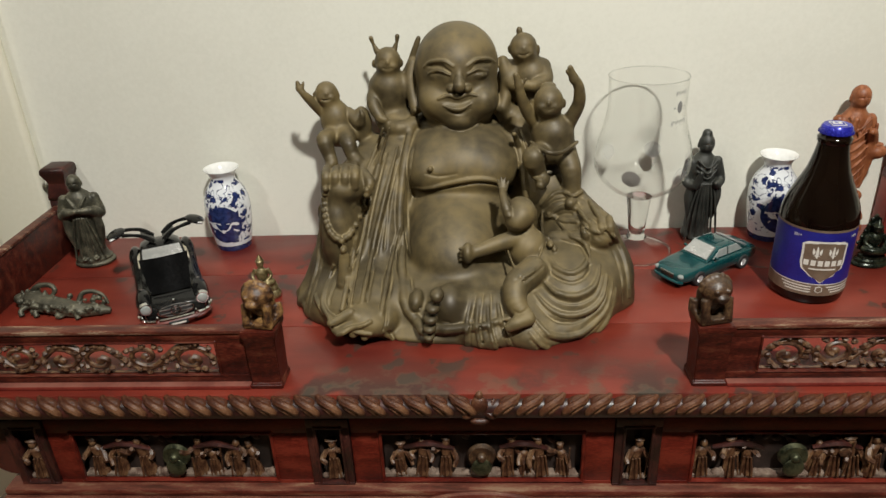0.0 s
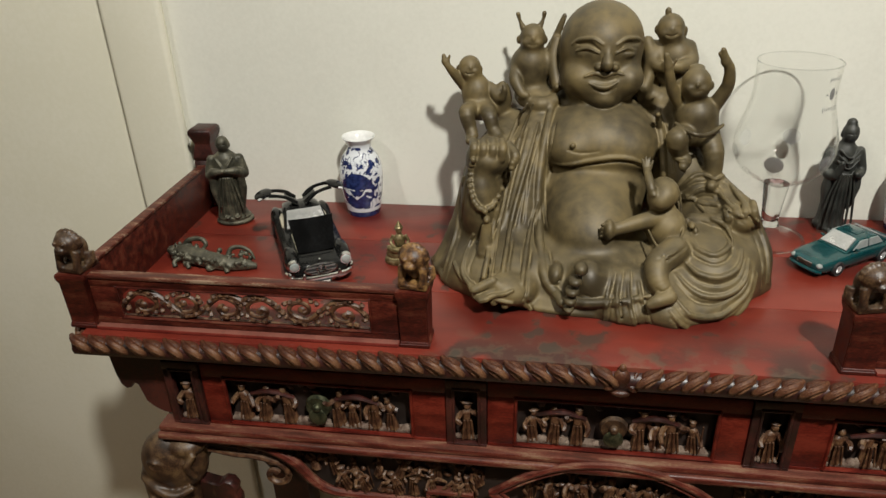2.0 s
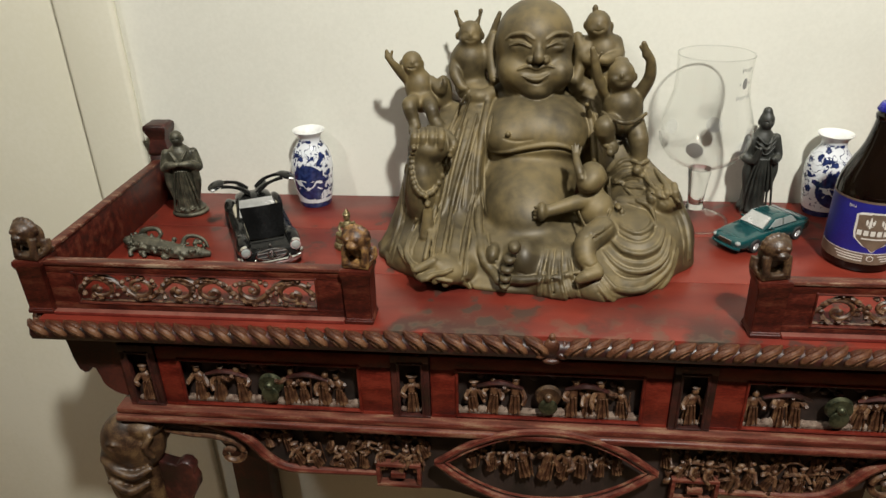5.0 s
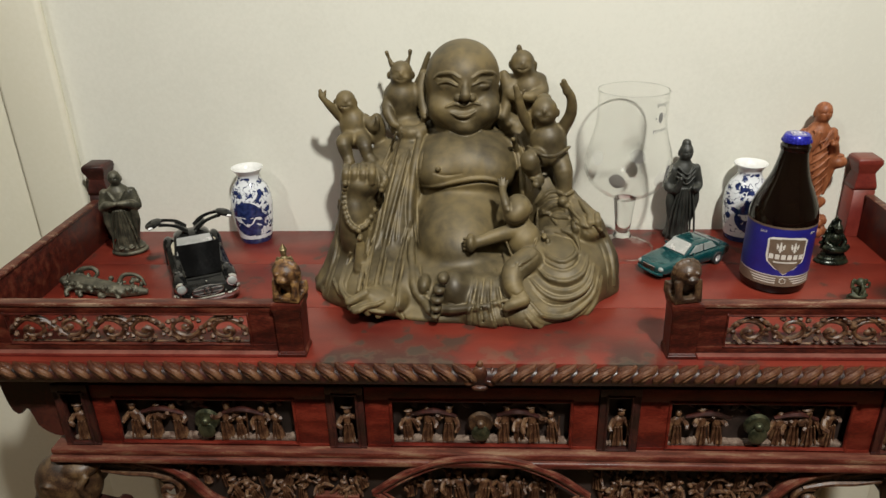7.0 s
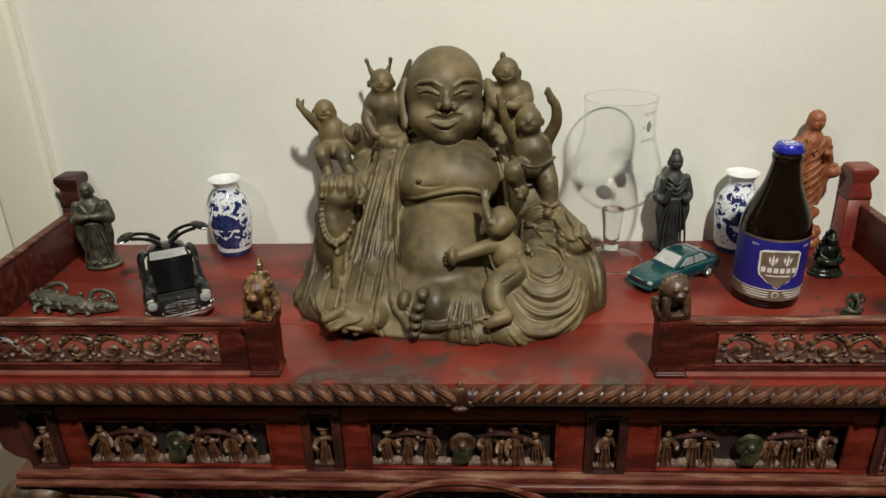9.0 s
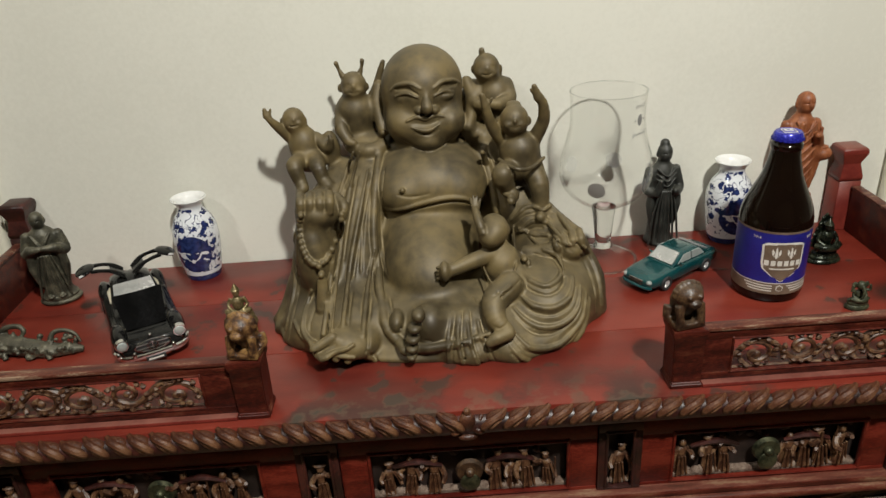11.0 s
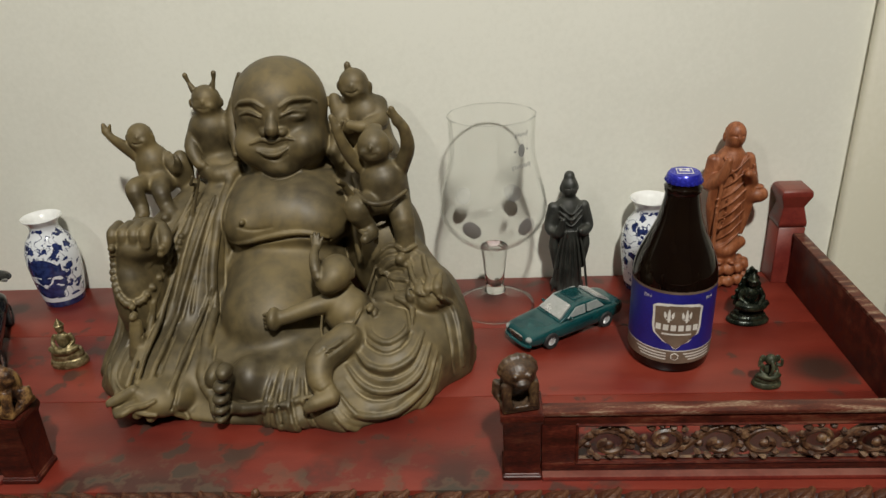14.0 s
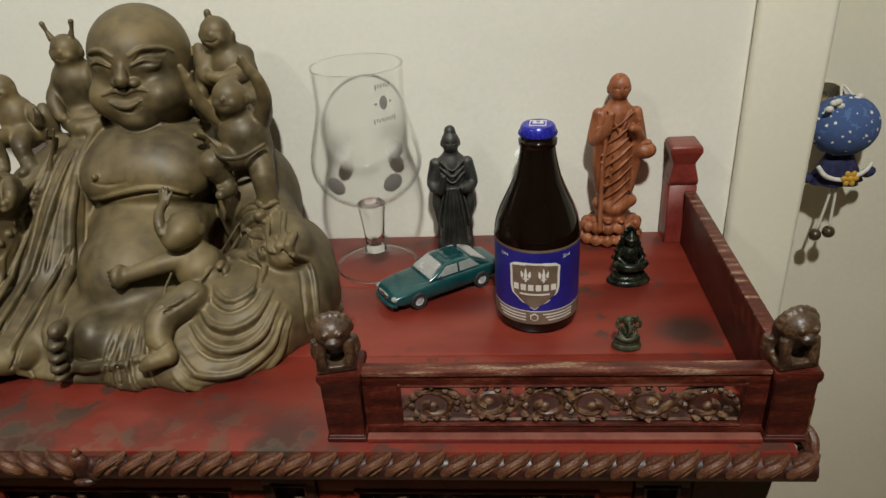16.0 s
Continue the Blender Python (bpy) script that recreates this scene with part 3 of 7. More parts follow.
def altar_table():
    t = thing("altar_table", "antique red-lacquered carved wooden altar table against the wall", "table")
    edges = (-0.008, 0.094, 0.196, 0.293)
    for a, b in zip(edges, edges[1:]):
        part("board", box(-0.474, 0.4625, a, b - 0.0005, Z - 0.02, Z, 0.0006), TABLETOP, t)

    # twisted leaf moulding along the front, mirrored about the middle, and returned along the ends
    right, left = rope_leaf(), rope_leaf()
    for v in left.verts:
        v.co.x = -v.co.x
    bmesh.ops.reverse_faces(left, faces=left.faces)
    part("edge_core", tube([(-0.482, -0.006, Z - 0.0135), (0.474, -0.006, Z - 0.0135)], 0.0095, 10, None, 1), DARKLAC, t)
    first = part("leaf_carving", right, ROPE, t)
    other = part("leaf_carving", left, ROPE, t)
    pitch = 0.0177
    for k in range(1, 28):
        for s, src in ((-1, first), (1, other)):
            x = 0.004 + s * (k - 0.1) * pitch
            if x > 0.472:
                continue
            ob = src if k == 1 else new("leaf_carving", src.data)
            ob.parent = t
            ob.matrix_basis = pose(x, -0.0065, Z - 0.0105, 0, random.uniform(-5, 5), random.uniform(-3, 3)) @ Matrix.Diagonal((1, 1, random.uniform(0.76, 0.86), 1))
    for s, src in ((-1, first), (1, other)):
        for k in range(15):
            ob = new("leaf_carving", src.data)
            ob.parent = t
            ob.matrix_basis = pose(0.4685 if s > 0 else -0.478, 0.012 + k * pitch, Z - 0.0125, 0, 0, s * 90)
    bm = bmesh.new()
    ball(bm, (0, -0.012, Z - 0.008), (0.007, 0.005, 0.009))
    for s in (-1, 1):
        ball(bm, (s * 0.009, -0.012, Z - 0.016), (0.006, 0.005, 0.004), (0, s * 25, 0))
    ball(bm, (0, -0.013, Z - 0.022), (0.008, 0.004, 0.003))
    ball(bm, (0, -0.012, Z + 0.002), (0.003, 0.003, 0.004))
    part("centre_ornament", bm, ROPE, t)
    part("under_moulding", box(-0.47, 0.459, -0.002, 0.012, Z - 0.0275, Z - 0.0205, 0.0015), DARKLAC, t)

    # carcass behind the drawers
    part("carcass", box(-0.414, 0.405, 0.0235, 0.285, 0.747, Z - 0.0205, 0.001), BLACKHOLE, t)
    for s in (-1, 1):
        x0, x1 = (0.4055, 0.4085) if s > 0 else (-0.4175, -0.4145)
        part("side_panel", box(x0, x1, 0.012, 0.286, 0.764, Z - 0.0282, 0.0008), DARKLAC, t)
    part("frieze_rail", box(-0.416, 0.407, 0.011, 0.0232, 0.842, Z - 0.028, 0.0008), DARKLAC, t)

    # three drawers with figures in relief
    seed = 0
    for a, b, u0, u1 in ((-0.3785, -0.148, -0.357, -0.1795), (-0.1105, 0.1115, -0.0855, 0.0865), (0.1505, 0.3685, 0.178, 0.3445)):
        cx, u = (u0 + u1) / 2, (u1 - u0) / 2
        d = part("drawer", holed(a, b, 0.765, 0.8415, cx - u, cx + u, 0.7735, 0.8265, 0.009, 0.014, 0.0016), REDPAINT, t)
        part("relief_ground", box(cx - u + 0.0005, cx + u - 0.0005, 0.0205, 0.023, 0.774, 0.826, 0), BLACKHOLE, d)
        ledge = bmesh.new()
        box(cx - u, cx + u, 0.0125, 0.0205, 0.7737, 0.7775, 0.0005, ledge)
        rnd = random.Random(int(cx * 1000) + 7)
        for k in range(18):
            ball(ledge, (cx + rnd.uniform(-u, u) * 0.95, 0.0155, 0.777), (rnd.uniform(0.003, 0.008), 0.004, rnd.uniform(0.002, 0.006)), segs=8, rings=6)
        part("rock_ledge", ledge, DUSTY, d)
        places = [-0.071, -0.052, -0.032, 0.018, 0.035, 0.053, 0.07]
        for px in places:
            seed += 1
            f = part("relief_figure", relief_figure(rnd.uniform(0.034, 0.045), seed * 13, seed % 3 > 0), FIGURE, d)
            f.matrix_basis = pose(cx + px + rnd.uniform(-0.004, 0.004), 0.0165, 0.7765, 0, rnd.uniform(-6, 6), rnd.uniform(-30, 30))
        # draped canopies and branches over the figures
        top = bmesh.new()
        for a, b in ((-0.06, -0.03), (0.022, 0.05)):
            tube([(cx + a - 0.006, 0.0145, 0.806), (cx + (a + b) / 2, 0.012, 0.8125), (cx + b + 0.006, 0.0145, 0.8045)], [0.0018, 0.0032, 0.0018], 6, top, 4)
        for k in range(14):
            ball(top, (cx + rnd.uniform(-u, u) * 0.93, 0.0185, rnd.uniform(0.811, 0.824)), (rnd.uniform(0.003, 0.007), 0.003, rnd.uniform(0.002, 0.004)), (0, rnd.uniform(-60, 60), 0), 8, 6)
        part("relief_canopy", top, DARKLAC, d)
        lock = bmesh.new()
        bmesh.ops.create_cone(lock, cap_ends=True, segments=28, radius1=0.0125, radius2=0.011, depth=0.004, matrix=pose(cx, 0.0105, 0.7995, 90))
        ball(lock, (cx, 0.007, 0.801), 0.0042)
        part("lock_plate", lock, BRASS if abs(cx) > 0.1 else CARVED, d, "dark brass lock plate" if abs(cx) > 0.1 else "carved lock plate painted red")
        pull = bmesh.new()
        ball(pull, (cx, 0.0065, 0.7905), (0.0088, 0.002, 0.0095))
        part("drawer_pull", pull, BRASS, d, "worn drop-shaped brass pull")

    # small upright panels with one figure each
    for cx, w in ((-0.397, 0.0178), (-0.1293, 0.0182), (0.131, 0.019), (0.387, 0.0178)):
        p = part("small_panel", holed(cx - w, cx + w, 0.7642, 0.843, cx - w * 0.62, cx + w * 0.62, 0.7725, 0.834, 0.0065, 0.0145, 0.0013), DARKLAC, t)
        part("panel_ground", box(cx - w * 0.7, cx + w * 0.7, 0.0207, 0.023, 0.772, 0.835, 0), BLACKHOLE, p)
        seed += 1
        f = part("relief_figure", relief_figure(0.043, seed * 17, True), FIGURE, p)
        f.matrix_basis = pose(cx, 0.0155, 0.7745, 0, 0, 10)
        g = bmesh.new()
        for k in range(5):
            ball(g, (cx + (k - 2) * w * 0.24, 0.0135, 0.775), (0.003, 0.003, 0.0028 + 0.0012 * (k % 2)), segs=8, rings=6)
        part("rock_ledge", g, DUSTY, p)

    # waist moulding
    strip = bmesh.new()
    box(-0.429, 0.42, -0.0005, 0.0225, 0.7631, 0.7702, 0.002, strip)
    box(-0.431, 0.422, -0.0035, 0.0225, 0.7545, 0.7628, 0.003, strip, 3)
    part("waist_moulding", strip, STRIP, t)

    # carved apron: dark ground, red framing bands and a crowd of figures
    out = [(-0.40, 0.747), (-0.398, 0.722), (-0.372, 0.7205), (-0.352, 0.7185), (-0.338, 0.714), (-0.330, 0.702), (-0.316, 0.695), (-0.298, 0.687), (-0.268, 0.681), (-0.168, 0.681), (-0.168, 0.660), (-0.1, 0.660), (-0.06, 0.648)]
    out = out + [(-x, z) for x, z in out[::-1]]
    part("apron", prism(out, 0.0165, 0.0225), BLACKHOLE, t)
    for s in (-1, 1):
        band = bmesh.new()
        tube([(s * 0.362, 0.0085, 0.7435), (s * 0.325, 0.0075, 0.7375), (s * 0.3, 0.0075, 0.7225), (s * 0.282, 0.0075, 0.7), (s * 0.262, 0.0085, 0.6865), (s * 0.225, 0.0095, 0.6835), (s * 0.17, 0.01, 0.6835)], [0.0036, 0.0046, 0.0052, 0.0052, 0.0046, 0.0036, 0.003], 8, band, 5)
        tube([(s * 0.35, 0.0085, 0.7375), (s * 0.318, 0.0065, 0.7315), (s * 0.292, 0.0065, 0.7135), (s * 0.275, 0.0075, 0.6955)], [0.0014, 0.002, 0.002, 0.0014], 6, band, 5)
        part("apron_band", band, STRIP, t)
        curl = bmesh.new()
        pts = []
        for k in range(13):
            a, q = k * 0.62, 1 - k / 15
            pts.append((s * (0.322 + 0.0165 * q * math.cos(a + 1.2)), 0.011, 0.7 + 0.0165 * q * math.sin(a + 1.2)))
        tube(pts, [0.0028, 0.0036, 0.003, 0.0035], 7, curl, 3)
        tube([(s * 0.388, 0.01, 0.7275), (s * 0.362, 0.009, 0.7245), (s * 0.34, 0.009, 0.7235), (s * 0.316, 0.01, 0.7165)], [0.0028, 0.0032, 0.0032, 0.0026], 7, curl, 4)
        tube([(s * 0.385, 0.012, 0.738), (s * 0.365, 0.011, 0.7335), (s * 0.347, 0.011, 0.7325), (s * 0.33, 0.012, 0.727)], [0.002, 0.0026, 0.0024, 0.0018], 7, curl, 4)
        for dx in (0.355, 0.345, 0.338):
            ball(curl, (s * dx, 0.0115, 0.7305), 0.0032, segs=8, rings=6)
        part("apron_curl", curl, FIGURE, t)
        fret = bmesh.new()
        for a, b, c, d in ((0.124, 0.170, 0.6945, 0.6985), (0.124, 0.128, 0.672, 0.6943), (0.166, 0.170, 0.672, 0.6943), (0.124, 0.170, 0.668, 0.6718), (0.14, 0.155, 0.68, 0.687)):
            x0, x1 = sorted((s * a, s * b))
            box(x0, x1, 0.007, 0.0165, c, d, 0.0008, fret)
        part("fret", fret, STRIP, t)
        rnd = random.Random(40 + s)
        # crowd between the band and the centre lens
        for row, (z, hmin, hmax, step, xa, xb) in enumerate(((0.6885, 0.03, 0.036, 0.0165, 0.128, 0.262), (0.7085, 0.025, 0.033, 0.0195, 0.118, 0.3))):
            x = xa
            while x < xb:
                seed += 1
                f = part("apron_figure", relief_figure(rnd.uniform(hmin, hmax), seed * 7, rnd.random() < 0.8), FIGURE, t)
                f.matrix_basis = pose(s * x, 0.0135 if row == 0 else 0.0145, z + rnd.uniform(-0.002, 0.002), 0, rnd.uniform(-22, 22), rnd.uniform(-50, 50))
                x += step * rnd.uniform(0.85, 1.15)
        fill = bmesh.new()
        for k in range(60):
            x = rnd.uniform(0.118, 0.3)
            lo = 0.687 if x < 0.262 else 0.72
            ball(fill, (s * x, rnd.uniform(0.012, 0.0155), rnd.uniform(lo, 0.742)), (rnd.uniform(0.002, 0.0055), 0.003, rnd.uniform(0.0015, 0.0035)), (0, rnd.uniform(-80, 80), 0), 7, 5)
        for k in range(9):
            x, z = rnd.uniform(0.13, 0.27), rnd.uniform(0.695, 0.738)
            tube([(s * x, 0.011, z), (s * (x + 0.008), 0.009, z + 0.005), (s * (x + 0.017), 0.011, z + rnd.uniform(-0.006, 0.004))], [0.0012, 0.002, 0.001], 6, fill, 3)
        part("apron_foliage", fill, FIGURE, t)
    # centre lens
    lens = bmesh.new()
    for s in (-1, 1):
        tube([(-0.1065, 0.0065, 0.7125), (-0.075, 0.0055, 0.7125 + s * 0.0245), (-0.04, 0.005, 0.7125 + s * 0.041), (0, 0.005, 0.7125 + s * 0.0465), (0.04, 0.005, 0.7125 + s * 0.041), (0.075, 0.0055, 0.7125 + s * 0.0245), (0.1065, 0.0065, 0.7125)], 0.0036, 8, lens, 6)
        tube([(-0.097, 0.0065, 0.7125), (-0.07, 0.006, 0.7125 + s * 0.0195), (-0.036, 0.006, 0.7125 + s * 0.035), (0, 0.006, 0.7125 + s * 0.0395), (0.036, 0.006, 0.7125 + s * 0.035), (0.07, 0.006, 0.7125 + s * 0.0195), (0.097, 0.0065, 0.7125)], 0.0014, 6, lens, 6)
    part("apron_lens", lens, STRIP, t)
    rnd = random.Random(5)
    for k in range(9):
        x = -0.072 + k * 0.018
        h = 0.026 + 0.02 * (1 - abs(x) / 0.08)
        seed += 1
        f = part("apron_figure", relief_figure(h, seed * 5, k % 3 != 1), FIGURE, t)
        f.matrix_basis = pose(x, 0.0125, 0.7125 - h * 0.52, 0, rnd.uniform(-14, 14), rnd.uniform(-45, 45))
    fill = bmesh.new()
    for k in range(40):
        x = rnd.uniform(-0.08, 0.08)
        ball(fill, (x, 0.0145, 0.7125 + rnd.uniform(-1, 0.9) * 0.036 * (1 - abs(x) / 0.1)), (rnd.uniform(0.002, 0.005), 0.003, rnd.uniform(0.0015, 0.0035)), (0, rnd.uniform(-80, 80), 0), 7, 5)
    part("apron_foliage", fill, FIGURE, t)

    for ob in t.children:
        if ob.name.split(".")[0] in ("apron", "apron_band", "apron_curl", "apron_figure", "apron_foliage", "fret"):
            ob.location.z += 0.0085
        if ob.name.startswith("apron_lens"):
            ob.location = (0, -0.007, 0.0085)

    # corner legs: an animal-headed knee over a tapering leg; plain legs at the back
    for s in (-1, 1):
        knee = bmesh.new()
        ball(knee, (s * 0.428, 0.012, 0.718), (0.034, 0.026, 0.036))
        ball(knee, (s * 0.44, 0.014, 0.7), (0.026, 0.024, 0.03))
        ball(knee, (s * 0.41, 0.014, 0.742), (0.02, 0.022, 0.012))
        tube([(s * 0.438, 0.016, 0.705), (s * 0.435, 0.016, 0.66), (s * 0.425, 0.018, 0.6), (s * 0.42, 0.02, 0.4), (s * 0.425, 0.02, 0.06), (s * 0.44, 0.014, 0.0)], [0.03, 0.03, 0.026, 0.02, 0.02, 0.028], 14, knee, 6)
        tube([(s * 0.402, -0.008, 0.7), (s * 0.42, -0.016, 0.694), (s * 0.44, -0.014, 0.7), (s * 0.46, -0.002, 0.702)], [0.003, 0.0045, 0.0045, 0.003], 8, knee, 5)
        tube([(s * 0.398, -0.006, 0.712), (s * 0.403, -0.01, 0.728), (s * 0.396, -0.004, 0.74)], [0.003, 0.004, 0.003], 8, knee, 5)
        tube([(s * 0.405, -0.012, 0.685), (s * 0.425, -0.02, 0.677), (s * 0.45, -0.014, 0.684)], [0.003, 0.005, 0.003], 8, knee, 5)
        ball(knee, (s * 0.424, -0.012, 0.688), (0.006, 0.005, 0.004))
        tube([(s * 0.426, -0.012, 0.728), (s * 0.436, -0.013, 0.733), (s * 0.444, -0.01, 0.728), (s * 0.438, -0.013, 0.722)], 0.0018, 6, knee, 5)
        ob = mesh_object("leg", melted(knee, 0.0018, 2), CARVED, t, "carved front leg with an animal mask on its knee")
        spand = [(0.474, 0.852), (0.471, 0.835), (0.4695, 0.818), (0.4665, 0.806), (0.4615, 0.801), (0.456, 0.803), (0.4525, 0.809), (0.449, 0.807), (0.4465, 0.797), (0.4445, 0.788), (0.44, 0.783), (0.435, 0.779), (0.429, 0.776), (0.4235, 0.7745), (0.4178, 0.776), (0.4178, 0.852)]
        shift = -0.009 if s > 0 else 0.0
        part("bracket", prism([(s * (x + shift), z) for x, z in spand], 0.014, 0.026, None, 0.0012), DARKLAC, t)
        lobes = [(0.406, 0.694), (0.392, 0.69), (0.386, 0.6885), (0.3795, 0.694), (0.3715, 0.6925), (0.367, 0.6845), (0.3695, 0.6765), (0.366, 0.669), (0.3675, 0.656), (0.374, 0.645), (0.384, 0.625), (0.406, 0.6)]
        part("inner_bracket", prism([(s * (x + shift), z) for x, z in lobes], 0.008, 0.022, None, 0.0015), DARKLAC, t)
        x0, x1 = sorted((s * 0.395, s * 0.45))
        part("back_leg", box(x0, x1, 0.245, 0.284, 0, 0.747, 0.003), DARKLAC, t)
        x0, x1 = sorted((s * 0.405, s * 0.4115))
        part("side_apron", box(x0, x1, 0.03, 0.245, 0.7, 0.747, 0.001), DARKLAC, t)
    part("back_rail", box(-0.385, 0.385, 0.26, 0.275, 0.66, 0.745, 0.001), DARKLAC, t)

    # gallery: posts, rails and openwork round the top
    lion_mesh = lion()
    for x, gold in ((-0.4755, True), (-0.1715, True), (0.1795, False), (0.4565, False)):
        p = part("gallery_post", post_body(h=0.0555), LACQUER, t)
        p.matrix_basis = pose(x, 0.0, Z)
        f = mesh_object("lion_finial", lion_mesh.copy(), GILT if gold and x > -0.3 else CARVED, p, "carved lion finial with rubbed gilding")
        f.matrix_basis = pose(0, 0.0008, 0.056, 0, 0, 12 if x > 0 else -8)
        if x > 0.4:
            part("gilding_patch", box(0.0125, 0.0138, 0.002, 0.02, 0.006, 0.034, 0.0004), GILT, p, "flaking gold leaf on the post")
    for s in (-1, 1):
        x0, x1 = (0.1927, 0.4433) if s > 0 else (-0.4623, -0.1847)
        u0, u1 = (0.216, 0.4295) if s > 0 else (-0.4375, -0.209)
        r = part("gallery_rail", holed(x0, x1, Z + 0.004, Z + 0.0505, u0, u1, Z + 0.0108, Z + 0.0425, 0.005, 0.0125, 0.0011), LACQUER, t)
        part("rail_cap", box(x0, x1, 0.0035, 0.0145, Z + 0.0505, Z + 0.054, 0.001), WORN, r)
        part("rail_plinth", box(x0, x1, -0.001, 0.0165, Z, Z + 0.004, 0.0012), EDGERED, r)
        part("openwork", vinework(u0, u1, Z + 0.0108, Z + 0.0425, 0.0085), FIGURE, r, "carved openwork scrolls of leafy stems")
        a, b = (0.452, 0.4595) if s > 0 else (-0.4785, -0.471)
        sr = part("side_rail", box(a, b, 0.0265, 0.268, Z, Z + 0.0505, 0.0008), LACQUER, t)
        part("rail_cap", box(a - 0.0015, b + 0.0015, 0.0265, 0.268, Z + 0.0505, Z + 0.054, 0.001), WORN, sr)
        # back posts with a waisted block head
        back = bmesh.new()
        prev = None
        for z, w in ((0, 0.0125), (0.058, 0.0125), (0.0582, 0.0118), (0.0592, 0.0118), (0.0594, 0.0128), (0.064, 0.0128), (0.0775, 0.0098), (0.079, 0.0098), (0.0905, 0.0142), (0.095, 0.0138), (0.0975, 0.0115)):
            ring = [back.verts.new((x, y, z)) for x, y in ((-w, -w), (w, -w), (w, w), (-w, w))]
            if prev:
                for k in range(4):
                    back.faces.new((prev[k], prev[(k + 1) % 4], ring[(k + 1) % 4], ring[k]))
            else:
                back.faces.new(ring[::-1])
            prev = ring
        back.faces.new(prev)
        bmesh.ops.bevel(back, geom=back.edges[:], offset=0.0005, segments=1, affect="EDGES")
        bp = part("back_post", back, EDGERED if s > 0 else DARKLAC, t)
        bp.matrix_basis = pose(0.4495 if s > 0 else -0.472, 0.2815, Z)
    return t


altar_table()


# ---- the things on the table ----

def laughing_buddha():
    """The seated figure with five children, modelled as one mass."""
    c = Clay((-0.20, 0.03, Z - 0.004), (0.165, 0.296, 1.135), 0.00105)
    # trunk, shoulders and belly
    c.ball((-0.0229, 0.2620, 0.9527), (0.0795, 0.0420, 0.0874))
    c.ball((-0.0176, 0.2280, 0.9905), (0.0593, 0.0560, 0.0418))
    c.ball((-0.0446, 0.2080, 0.9908), (0.0264, 0.0360, 0.0244))
    c.ball((0.0119, 0.2120, 0.9887), (0.0265, 0.0340, 0.0245))
    c.ball((-0.0220, 0.1800, 0.9190), (0.0507, 0.0740, 0.0521))
    c.ball((-0.0203, 0.2050, 0.9472), (0.0525, 0.0500, 0.0338))
    c.ball((-0.0200, 0.1900, 0.8817), (0.0581, 0.0700, 0.0330))
    # robe over both arms
    c.rod([(-0.0726, 0.2380, 1.0064), (-0.0911, 0.2000, 0.9723), (-0.0985, 0.1700, 0.9268), (-0.0972, 0.1300, 0.8877)], [0.0196, 0.0261, 0.0300, 0.0287])
    c.rod([(-0.1035, 0.2450, 0.9980), (-0.1220, 0.2000, 0.9693), (-0.1289, 0.1700, 0.9271), (-0.1339, 0.1400, 0.8826)], [0.0171, 0.0264, 0.0303, 0.0330])
    c.ball((-0.1279, 0.1480, 0.9532), (0.0207, 0.0320, 0.0485))
    c.rod([(-0.1545, 0.1600, 0.9179), (-0.1611, 0.1500, 0.8950), (-0.1657, 0.1400, 0.8791)], [0.0082, 0.0117, 0.0129])
    c.rod([(0.0416, 0.2400, 1.0059), (0.0623, 0.2220, 0.9692), (0.0860, 0.1950, 0.9500), (0.1105, 0.1650, 0.9419)], [0.0184, 0.0249, 0.0249, 0.0184])
    c.rod([(0.1213, 0.1550, 0.9369), (0.1298, 0.1450, 0.9098), (0.1302, 0.1300, 0.8872)], [0.0116, 0.0140, 0.0105])
    c.ball((0.0955, 0.1800, 0.9071), (0.0434, 0.0600, 0.0456))
    c.ball((0.0669, 0.2350, 0.9472), (0.0358, 0.0450, 0.0562))
    # knee, lap and lower robe
    c.ball((0.0820, 0.1320, 0.9000), (0.0500, 0.0600, 0.0410))
    c.ball((-0.0120, 0.1340, 0.8900), (0.0880, 0.0680, 0.0350))
    c.ball((-0.1000, 0.1300, 0.8920), (0.0620, 0.0560, 0.0330))
    c.ball((0.1150, 0.1550, 0.8950), (0.0320, 0.0500, 0.0400))
    c.ball((-0.0150, 0.1350, 0.8820), (0.1400, 0.0740, 0.0150))
    c.ball((0.0500, 0.1150, 0.8860), (0.0620, 0.0580, 0.0220))
    # scalloped hem spread on the table top
    hem = [(-0.1770, 0.1470), (-0.1610, 0.1090), (-0.1460, 0.0980), (-0.1210, 0.0940), (-0.0900, 0.0830), (-0.0770, 0.0930), (-0.0590, 0.0900), (-0.0430, 0.0920), (-0.0230, 0.0800), (-0.0080, 0.0580), (0.0120, 0.0510), (0.0260, 0.0610), (0.0390, 0.0550), (0.0510, 0.0520), (0.0640, 0.0620), (0.0890, 0.0690), (0.1080, 0.0860), (0.1190, 0.1090), (0.1400, 0.1250), (0.1460, 0.1530)]
    for (hx, hy), (nx, ny) in zip(hem, hem[1:]):
        for q in (0.0, 0.5):
            x, y = hx + (nx - hx) * q, hy + (ny - hy) * q
            c.rod([(x * 0.72 - 0.004, 0.15 + (y - 0.15) * 0.66, 0.9), (x * 0.93, 0.15 + (y - 0.15) * 0.92, 0.8895), (x, y + 0.004, 0.8835)], [0.014, 0.0065, 0.0038], soft=0.009)
    c.rod([(x, y + 0.0035, 0.8845) for x, y in hem], 0.0032, soft=0.003)
    # feet
    c.ball((-0.0968, 0.0730, 0.9001), (0.0214, 0.0190, 0.0132), (0, 18, 0))
